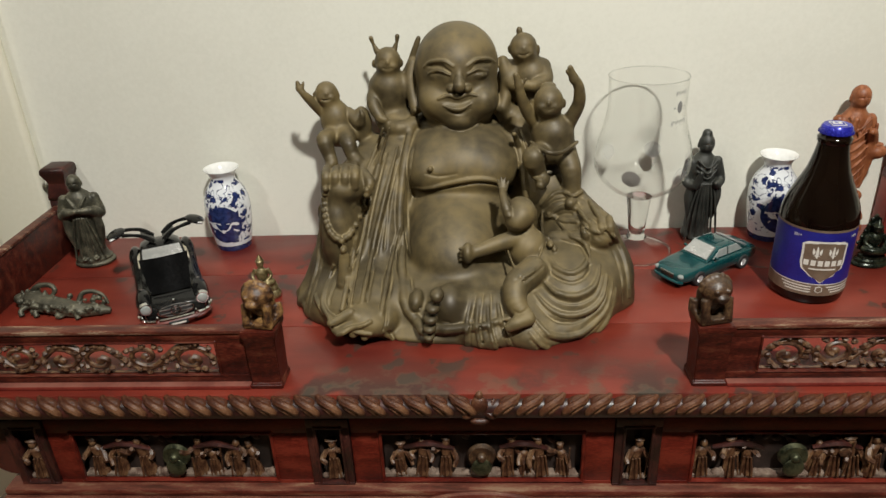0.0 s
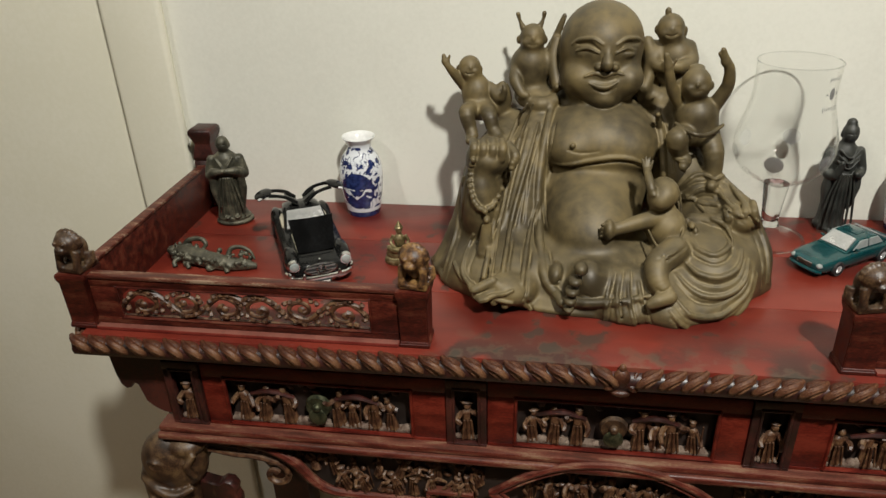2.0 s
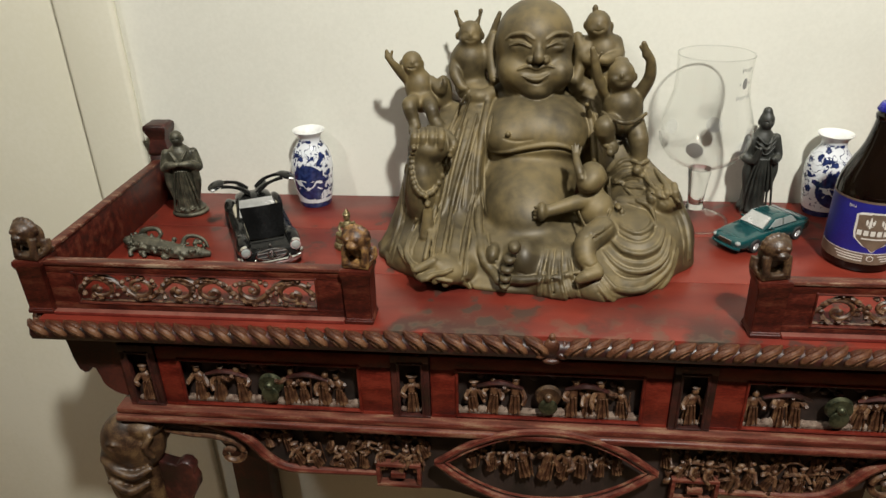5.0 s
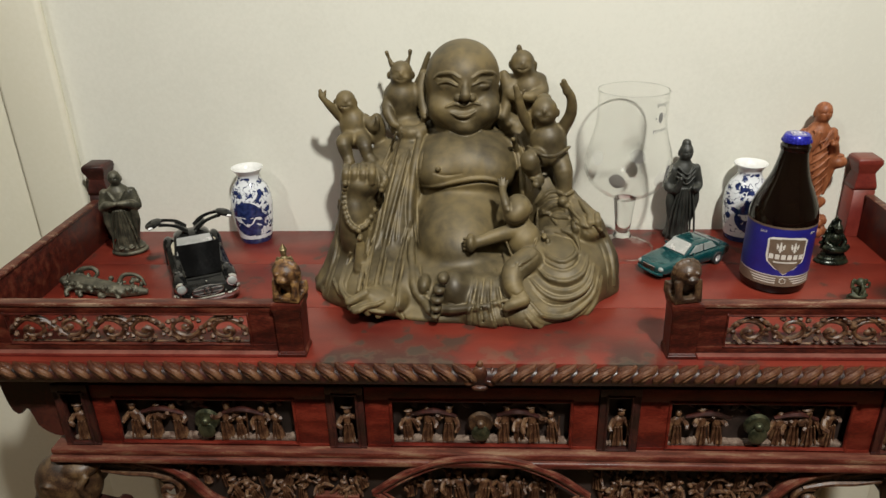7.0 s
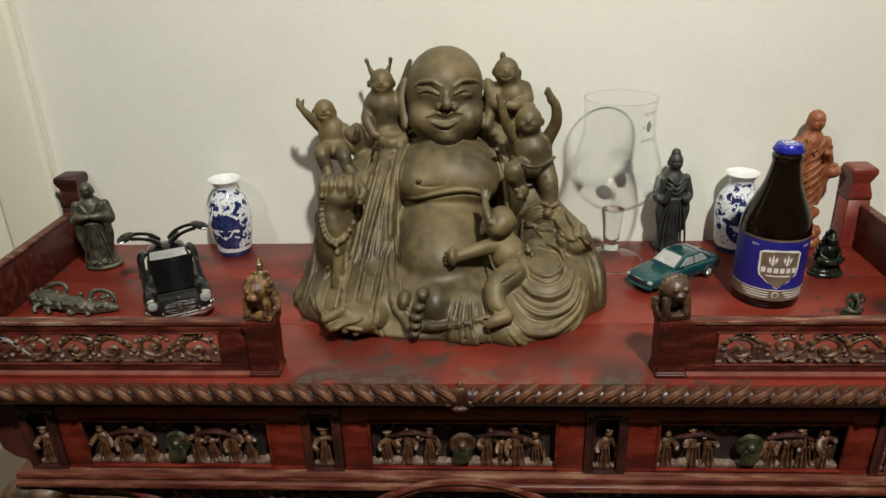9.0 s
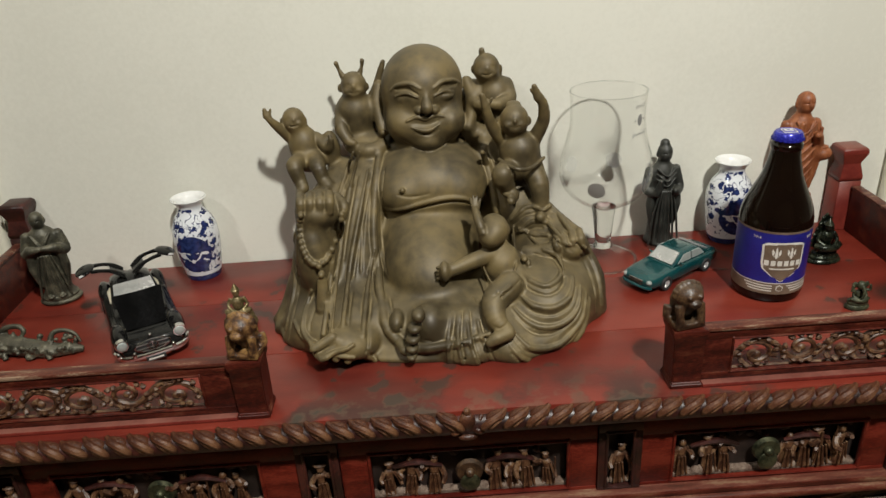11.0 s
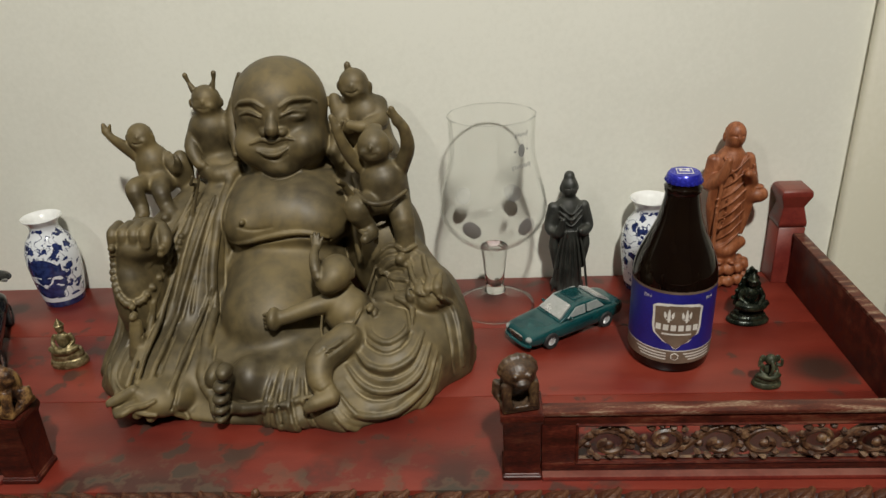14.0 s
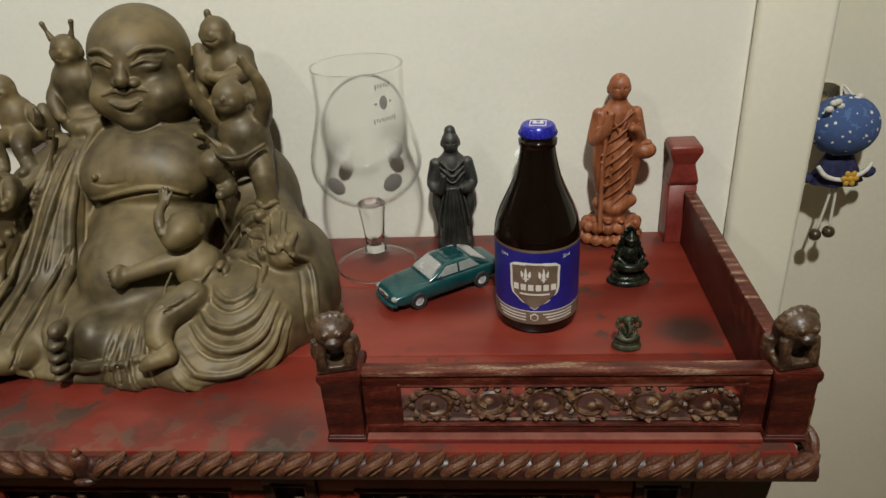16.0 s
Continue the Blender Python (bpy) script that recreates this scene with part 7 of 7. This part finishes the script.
    tube([(-0.0255, -0.0525, 0.0095), (-0.021, -0.0625, 0.0092), (-0.01, -0.0655, 0.009), (0.01, -0.0655, 0.009), (0.021, -0.0625, 0.0092), (0.0255, -0.0525, 0.0095)], 0.0017, 8, b, 5, 1.3)
    for s in (-1, 1):
        ball(b, (s * 0.0135, -0.0655, 0.0108), (0.0016, 0.0016, 0.0034))
        ball(b, (s * 0.0235, -0.06, 0.0115), (0.002, 0.0025, 0.0032))
    part("bumper", b, CHROME, c, "chrome bumper")
    pl = box(-0.0068, 0.0068, -0.0679, -0.067, 0.0048, 0.0082, 0.0002)
    p = part("number_plate", pl, RUBBER, c, "black number plate")
    part("plate_bar", box(-0.0052, 0.0052, -0.0682, -0.0679, 0.0059, 0.0071), WHITEPRINT, p)
    return c


gullwing_car()


# ---- statuettes ----
def standing_monk(h, w, hands_at=0.62, base=True, folds=6, raised=False, lift=0.0, wide=1.0):
    """A robed standing figure of height h, facing the front, on a lump of ground or none."""
    c = Clay((-w * wide, -w, -0.003), (w * wide, w, h * 1.06 + lift), max(0.0006, h / 190))
    o = lift
    b0 = 0.0
    r = w * 0.5
    if base:
        c.ball((0, 0, 0.03 * h), (w * 0.56, w * 0.44, 0.05 * h))
        c.ball((0, 0, 0.075 * h), (w * 0.5, w * 0.4, 0.025 * h))
        b0 = 0.09 * h
    c.rod([(0, 0, o + b0 + 0.03 * h), (0, 0, o + 0.3 * h), (0, 0, o + 0.55 * h), (0, 0, o + 0.74 * h)], [r * 0.74, r * 0.66, r * 0.74, r * 0.55])
    c.ball((0, 0, o + 0.7 * h), (r * 0.9, r * 0.56, 0.11 * h))
    c.rod([(0, 0, o + 0.76 * h), (0, -r * 0.08, o + 0.88 * h)], [0.07 * h, 0.045 * h])
    c.ball((0, -r * 0.12, o + 0.925 * h), (0.068 * h, 0.074 * h, 0.08 * h))
    c.ball((0, -r * 0.12 - 0.014 * h, o + 0.89 * h), (0.052 * h, 0.056 * h, 0.045 * h))
    fy = -r * 0.12 - 0.072 * h
    c.ball((0, fy + 0.002 * h, o + 0.908 * h), (0.009 * h, 0.013 * h, 0.02 * h))
    for s in (-1, 1):
        c.rod([(s * 0.014 * h, fy + 0.004 * h, o + 0.922 * h), (s * 0.032 * h, fy + 0.008 * h, o + 0.925 * h), (s * 0.046 * h, fy + 0.018 * h, o + 0.92 * h)], 0.0035 * h, groove=True)
        c.ball((s * 0.068 * h, -r * 0.06, o + 0.905 * h), (0.01 * h, 0.013 * h, 0.03 * h))
        up = hands_at + (0.1 if raised and s < 0 else 0)
        c.rod([(s * r * 0.8, 0, o + 0.74 * h), (s * r * 0.98, -r * 0.2, o + 0.58 * h), (s * r * 0.62, -r * 0.72, o + hands_at * h), (s * r * (0.45 if raised else 0.12), -r * 0.95, o + (up + 0.02) * h)], [r * 0.28, r * 0.3, r * 0.26, r * 0.15])
        c.rod([(s * r * 0.76, -r * 0.45, o + (hands_at - 0.02) * h), (s * r * 0.82, -r * 0.4, o + 0.42 * h), (s * r * 0.7, -r * 0.36, o + 0.22 * h)], [r * 0.22, r * 0.25, r * 0.12])
        c.ball((s * r * 0.3, -r * 0.66, o + b0 + 0.018 * h), (r * 0.2, r * 0.3, 0.02 * h))
        c.rod([(s * r * 0.5, -r * 0.45, o + 0.78 * h), (s * r * 0.2, -r * 0.66, o + 0.7 * h), (0, -r * 0.72, o + 0.64 * h)], [r * 0.06, r * 0.08, r * 0.06])
    for k in range(folds):
        x = (k - (folds - 1) / 2) * r * 0.27
        c.rod([(x * 0.5, -r * 0.74, o + 0.56 * h), (x * 0.85, -r * 0.7, o + 0.36 * h), (x * 1.15, -r * 0.72, o + b0 + 0.03 * h)], [r * 0.05, r * 0.075, r * 0.06])
        c.rod([(x * 0.6 + r * 0.13, -r * 0.8, o + 0.5 * h), (x + r * 0.13, -r * 0.78, o + 0.3 * h), (x * 1.15 + r * 0.13, -r * 0.8, o + b0 + 0.02 * h)], r * 0.045, groove=True)
    return c


statue("monk_statuette", standing_monk(0.104, 0.038, 0.64), 0, VERDIGRIS, "weathered bronze standing monk figurine with joined palms", (-0.426, 0.231, Z), 14)

# tall black stone figure beside the goblet
b = standing_monk(0.117, 0.037, 0.56, False, 7, True)
b.ball((0, -0.001, 0.1175), (0.005, 0.0053, 0.005))
b.ball((0, 0, 0.004), (0.0165, 0.0135, 0.007))
for z in (0.088, 0.082, 0.076):
    b.rod([(-0.0105, -0.0105, z + 0.004), (0.0, -0.0145, z - 0.004), (0.0105, -0.0105, z + 0.004)], 0.0009)
statue("stone_figurine", b, 0, DARKSTONE, "black stone standing robed figurine with raised palm", (0.2385, 0.272, Z), 6)


def wooden_pilgrim():
    c = standing_monk(0.137, 0.041, 0.66, False, 0, True, 0.025, 1.1)
    for i in range(8):
        z = 0.124 - i * 0.0105
        c.rod([(0.0125, -0.0115, z + 0.008), (0.0, -0.0158, z - 0.002), (-0.0125, -0.0118, z - 0.013)], [0.0006, 0.0011, 0.0005])
    c.rod([(-0.0115, -0.015, 0.118), (-0.0145, -0.0165, 0.07), (-0.0135, -0.0165, 0.02)], [0.0018, 0.0018, 0.0024])
    for k in range(14):
        a = math.pi * k / 13
        c.ball((-0.0105 + 0.005 * math.cos(a), -0.0172, 0.094 - 0.03 * math.sin(a)), (0.0011, 0.0011, 0.0011))
    c.rod([(0.0165, -0.013, 0.124), (0.0175, -0.012, 0.1)], 0.0018)
    c.ball((0.0245, -0.008, 0.0935), (0.0105, 0.009, 0.0078))
    c.ball((0.0245, -0.008, 0.1015), (0.006, 0.0055, 0.0018))
    for x in (-0.006, 0.006):
        c.rod([(x, 0, 0.045), (x, 0, 0.024)], 0.005)
    c.rod([(-0.013, -0.004, 0.042), (0, -0.012, 0.039), (0.016, -0.004, 0.043)], [0.006, 0.0065, 0.006])
    for z, q in ((0.0062, 1.0), (0.0188, 0.95)):
        c.ball((0, 0, z), (0.0275 * q, 0.0175 * q, 0.0068))
        for k in range(14):
            a = 2 * math.pi * k / 14
            c.ball((0.0255 * q * math.cos(a), 0.016 * q * math.sin(a), z), (0.0052, 0.0042, 0.0058))
    return statue("wooden_pilgrim", c, 0, TANWOOD, "reddish carved wooden monk with staff, beads and alms bowl", (0.3875, 0.2775, Z), 4)


wooden_pilgrim()


def seated_figure(h, w, tiers, halo=False, crown=True):
    bm = bmesh.new()
    bh = 0.3 * h
    for k in range(tiers):
        q = 1 - 0.14 * k
        own = lathe([(0, 0), (w * 0.5 * q, 0), (w * 0.53 * q, bh / tiers * 0.45), (w * 0.48 * q, bh / tiers), (0, bh / tiers)], 28, (0, 0, k * bh / tiers))
        for v in own.verts:
            v.co.y *= 0.66
        join(bm, own)
    tube([(-w * 0.38, -w * 0.08, bh + 0.07 * h), (-w * 0.15, -w * 0.24, bh + 0.05 * h), (w * 0.15, -w * 0.24, bh + 0.05 * h), (w * 0.38, -w * 0.08, bh + 0.07 * h)], [w * 0.09, w * 0.11, w * 0.11, w * 0.09], 10, bm, 5)
    ball(bm, (0, 0, bh + 0.2 * h), (w * 0.19, w * 0.14, 0.17 * h))
    ball(bm, (0, -w * 0.03, bh + 0.45 * h), (w * 0.12, w * 0.12, 0.1 * h))
    if crown:
        lathe([(w * 0.13, 0), (w * 0.1, 0.05 * h), (w * 0.03, 0.12 * h), (0, 0.16 * h)], 12, (0, -w * 0.02, bh + 0.5 * h), bm)
        lathe([(w * 0.15, 0), (w * 0.15, 0.02 * h), (0, 0.02 * h)], 12, (0, -w * 0.02, bh + 0.49 * h), bm)
    for s in (-1, 1):
        tube([(s * w * 0.19, 0, bh + 0.32 * h), (s * w * 0.29, -w * 0.06, bh + 0.18 * h), (s * w * 0.14, -w * 0.22, bh + 0.11 * h)], [w * 0.065, w * 0.06, w * 0.05], 8, bm, 4)
        ball(bm, (s * w * 0.3, -w * 0.14, bh + 0.06 * h), (w * 0.1, w * 0.1, 0.05 * h))
    if halo:
        prism([(-w * 0.36, bh * 0.9), (w * 0.36, bh * 0.9), (w * 0.3, bh + 0.3 * h), (w * 0.13, bh + 0.6 * h), (0, h * 1.02), (-w * 0.13, bh + 0.6 * h), (-w * 0.3, bh + 0.3 * h)], w * 0.1, w * 0.18, bm, w * 0.02)
        for k in range(5):
            for s in (-1, 1):
                q = k / 5
                ball(bm, (s * w * (0.37 - 0.33 * q), w * 0.13, bh + 0.12 * h + q * 0.6 * h), w * 0.055, segs=8, rings=6)
    return bm


statue("seated_figurine", seated_figure(0.05, 0.031, 2), 0.0006, BRASSY, "small worn brass seated figurine with pointed crown", (-0.213, 0.15, Z), 8, 2)
statue("seated_figurine", seated_figure(0.052, 0.036, 4, True), 0.0006, GREENBRONZE, "shiny green-black bronze seated figurine with pointed halo", (0.3925, 0.2, Z), 4, 2)
b = seated_figure(0.03, 0.0215, 2, False, False)
ball(b, (0, -0.001, 0.0245), (0.0045, 0.004, 0.0045))
tube([(0, -0.004, 0.0245), (0.0006, -0.0068, 0.019), (-0.0015, -0.0075, 0.014)], [0.0018, 0.0015, 0.001], 8, b, 4)
for s in (-1, 1):
    ball(b, (s * 0.0055, 0.0005, 0.0245), (0.0028, 0.001, 0.0034))
    tube([(s * 0.005, 0, 0.019), (s * 0.0085, -0.002, 0.02), (s * 0.008, -0.002, 0.0255)], [0.0016, 0.0014, 0.0012], 8, b, 3)
statue("elephant_headed_figurine", b, 0.0005, MOSS, "tiny green stone seated elephant-headed figurine", (0.3755, 0.103, Z), 0, 2)


def dragon():
    bm = bmesh.new()
    tube([(-0.044, 0.008, 0.008), (-0.032, 0.004, 0.011), (-0.015, 0.0, 0.0095), (0.004, -0.003, 0.0085), (0.022, -0.004, 0.007), (0.038, 0.0, 0.0055), (0.049, 0.004, 0.003)], [0.0075, 0.009, 0.0095, 0.009, 0.0075, 0.0055, 0.003], 10, bm, 6)
    ball(bm, (-0.047, 0.006, 0.010), (0.008, 0.006, 0.006))
    tube([(-0.036, 0.005, 0.014), (-0.028, 0.008, 0.0235), (-0.014, 0.009, 0.0255), (-0.008, 0.007, 0.021), (-0.011, 0.005, 0.0165)], [0.003, 0.0028, 0.0026, 0.0024, 0.0018], 8, bm, 5)
    tube([(0.018, 0, 0.009), (0.021, 0.006, 0.019), (0.031, 0.009, 0.0205), (0.041, 0.009, 0.0165), (0.046, 0.007, 0.0085)], [0.003, 0.0026, 0.0022, 0.0018, 0.0012], 8, bm, 5)
    rnd = random.Random(9)
    for k in range(120):
        t = rnd.random()
        ball(bm, (-0.044 + 0.088 * t, 0.006 - 0.01 * math.sin(t * 3) + rnd.uniform(-0.0095, 0.0095), rnd.uniform(0.004, 0.02 - 0.006 * t)), rnd.uniform(0.0014, 0.0034), segs=7, rings=5)
    for x in (-0.034, -0.018, 0.008, 0.026):
        tube([(x, -0.003, 0.008), (x - 0.004, -0.0095, 0.006), (x - 0.002, -0.012, 0.0015)], [0.003, 0.0024, 0.0028], 8, bm, 4)
    for v in bm.verts:
        v.co.z = max(v.co.z, 0.0002)
    return statue("dragon_ornament", bm, 0.0007, VERDIGRIS, "verdigris cast dragon ornament lying on the table", (-0.407, 0.123, Z), -6, 1, category="ornament")


dragon()


# ---- the doll on the door knob ----
def flowered_cloth():
    m, n, l, b = shader("blue_flowered_cloth")
    tc = n.new("ShaderNodeTexCoord")
    vor = n.new("ShaderNodeTexVoronoi")
    vor.inputs["Scale"].default_value = 130
    l.new(tc.outputs["Object"], vor.inputs["Vector"])
    wave = n.new("ShaderNodeTexNoise")
    wave.inputs["Scale"].default_value, wave.inputs["Detail"].default_value = 420, 2
    l.new(tc.outputs["Object"], wave.inputs["Vector"])
    add = n.new("ShaderNodeMath")
    add.operation = "MULTIPLY_ADD"
    add.inputs[1].default_value = 0.5
    l.new(wave.outputs["Fac"], add.inputs[0])
    l.new(vor.outputs["Distance"], add.inputs[2])
    r = ramp(n, [(0.0, (0.75, 0.75, 0.65)), (0.42, (0.62, 0.66, 0.66)), (0.44, (0.055, 0.1, 0.25)), (1.0, (0.09, 0.16, 0.34))])
    r.color_ramp.interpolation = "CONSTANT"
    l.new(add.outputs[0], r.inputs[0])
    l.new(r.outputs[0], b.inputs["Base Color"])
    b.inputs["Roughness"].default_value = 0.9
    return m


CLOTH = flowered_cloth()
DARKCLOTH = surface("dark_blue_cloth", [(0.3, (0.01, 0.012, 0.05)), (0.7, (0.03, 0.035, 0.1))], 0.9, scale=160)
WHITECORD = surface("white_cord", [(0.3, (0.6, 0.58, 0.5)), (0.7, (0.7, 0.68, 0.6))], 0.8, scale=300)
YELLOWFELT = surface("orange_felt", [(0.3, (0.55, 0.3, 0.03)), (0.7, (0.65, 0.38, 0.05))], 0.9, scale=200)
BEADWOOD = surface("dark_bead", [(0.3, (0.03, 0.02, 0.01)), (0.7, (0.06, 0.04, 0.02))], 0.2, scale=100, coat=0.4)
KNOBBRASS = surface("door_knob_brass", [(0.3, (0.3, 0.26, 0.17)), (0.7, (0.4, 0.35, 0.24))], 0.3, metal=0.9, scale=100)


def hanging_doll():
    """A bonneted cloth doll on a loop; one plain mesh with its cloths as slots."""
    x, y, z = 0.672, WALL + 0.163, 0.923
    me = bpy.data.meshes.new("cloth_doll")
    total = bmesh.new()

    def add(bm, slot):
        bmesh.ops.recalc_face_normals(bm, faces=bm.faces)
        for f in bm.faces:
            f.material_index, f.smooth = slot, True
        tmp = bpy.data.meshes.new("piece")
        bm.to_mesh(tmp)
        bm.free()
        total.from_mesh(tmp)
        bpy.data.meshes.remove(tmp)

    bm = ball(None, (0, 0, 0), (0.031, 0.027, 0.0285), segs=48, rings=30)
    for v in bm.verts:
        a = math.atan2(v.co.z - 0.01, v.co.x + 0.03)
        v.co *= 1 + 0.018 * math.cos(26 * a) * max(0, 1 - (v.co.x + 0.03) / 0.06)
    add(bm, 0)
    lace = bmesh.new()
    for k in range(9):
        ball(lace, (-0.024 + k * 0.004, -0.018 + 0.002 * k, 0.022 + 0.006 * math.sin(k)), (0.004, 0.003, 0.003), segs=8, rings=6)
    add(lace, 2)
    skirt = lathe([(0, 0), (0.011, 0.0), (0.016, -0.012), (0.0245, -0.032), (0.0235, -0.033), (0.0, -0.026)], 40, (0.002, 0, -0.024))
    for v in skirt.verts:
        a = math.atan2(v.co.y, v.co.x)
        k = 1 + 0.1 * math.cos(7 * a) * (-(v.co.z + 0.024) / 0.033)
        v.co.x, v.co.y = v.co.x * k, v.co.y * k * 0.6
    add(skirt, 1)
    sleeve = ball(None, (-0.026, -0.004, -0.05), (0.007, 0.005, 0.005), (0, 30, 0))
    ball(sleeve, (0.03, -0.004, -0.046), (0.007, 0.005, 0.005), (0, -30, 0))
    add(sleeve, 1)
    cord = tube([(-0.022, -0.013, -0.035), (-0.014, -0.017, -0.044), (0.002, -0.019, -0.047), (0.02, -0.015, -0.041), (0.028, -0.01, -0.034)], 0.0022, 8)
    tube([(0.0, -0.004, -0.056), (-0.004, -0.005, -0.085), (-0.008, -0.006, -0.106)], 0.0014, 8, cord)
    tube([(0.004, -0.004, -0.056), (0.004, -0.005, -0.085), (0.004, -0.006, -0.103)], 0.0014, 8, cord)
    tube([(-0.006, 0.004, 0.026), (0.0, 0.018, 0.033), (0.006, 0.004, 0.026)], 0.0012, 6, cord)
    add(cord, 2)
    flower = ball(None, (0.006, -0.0215, -0.045), (0.003, 0.0015, 0.003))
    for k in range(6):
        a = k * math.pi / 3
        ball(flower, (0.006 + 0.0052 * math.cos(a), -0.021, -0.045 + 0.0052 * math.sin(a)), (0.0034, 0.0012, 0.0026), (0, -math.degrees(a), 0), 10, 6)
    add(flower, 3)
    beads = ball(None, (-0.0085, -0.006, -0.1115), 0.0062, segs=20, rings=12)
    ball(beads, (0.0042, -0.006, -0.1085), 0.0062, segs=20, rings=12)
    add(beads, 4)
    total.to_mesh(me)
    total.free()
    for m in (CLOTH, DARKCLOTH, WHITECORD, YELLOWFELT, BEADWOOD):
        me.materials.append(m)
    ob = new("cloth_doll", me)
    ob.matrix_basis = pose(x, y, z) @ Matrix.Scale(1.21, 4)
    tagged(ob, "blue flowered cloth doll with two beads hanging from a door knob", "doll")
    knob = thing("door_knob", "round brushed brass door knob", "door knob", (0.662, WALL + 0.206, 0.936))
    k = lathe([(0, 0), (0.025, 0), (0.0255, 0.003), (0.012, 0.006), (0.0085, 0.02), (0.014, 0.03), (0.0, 0.032)], 36)
    for v in k.verts:
        v.co = (v.co.x, -v.co.z, v.co.y)
    part("rose_and_knob", k, KNOBBRASS, knob)


hanging_doll()
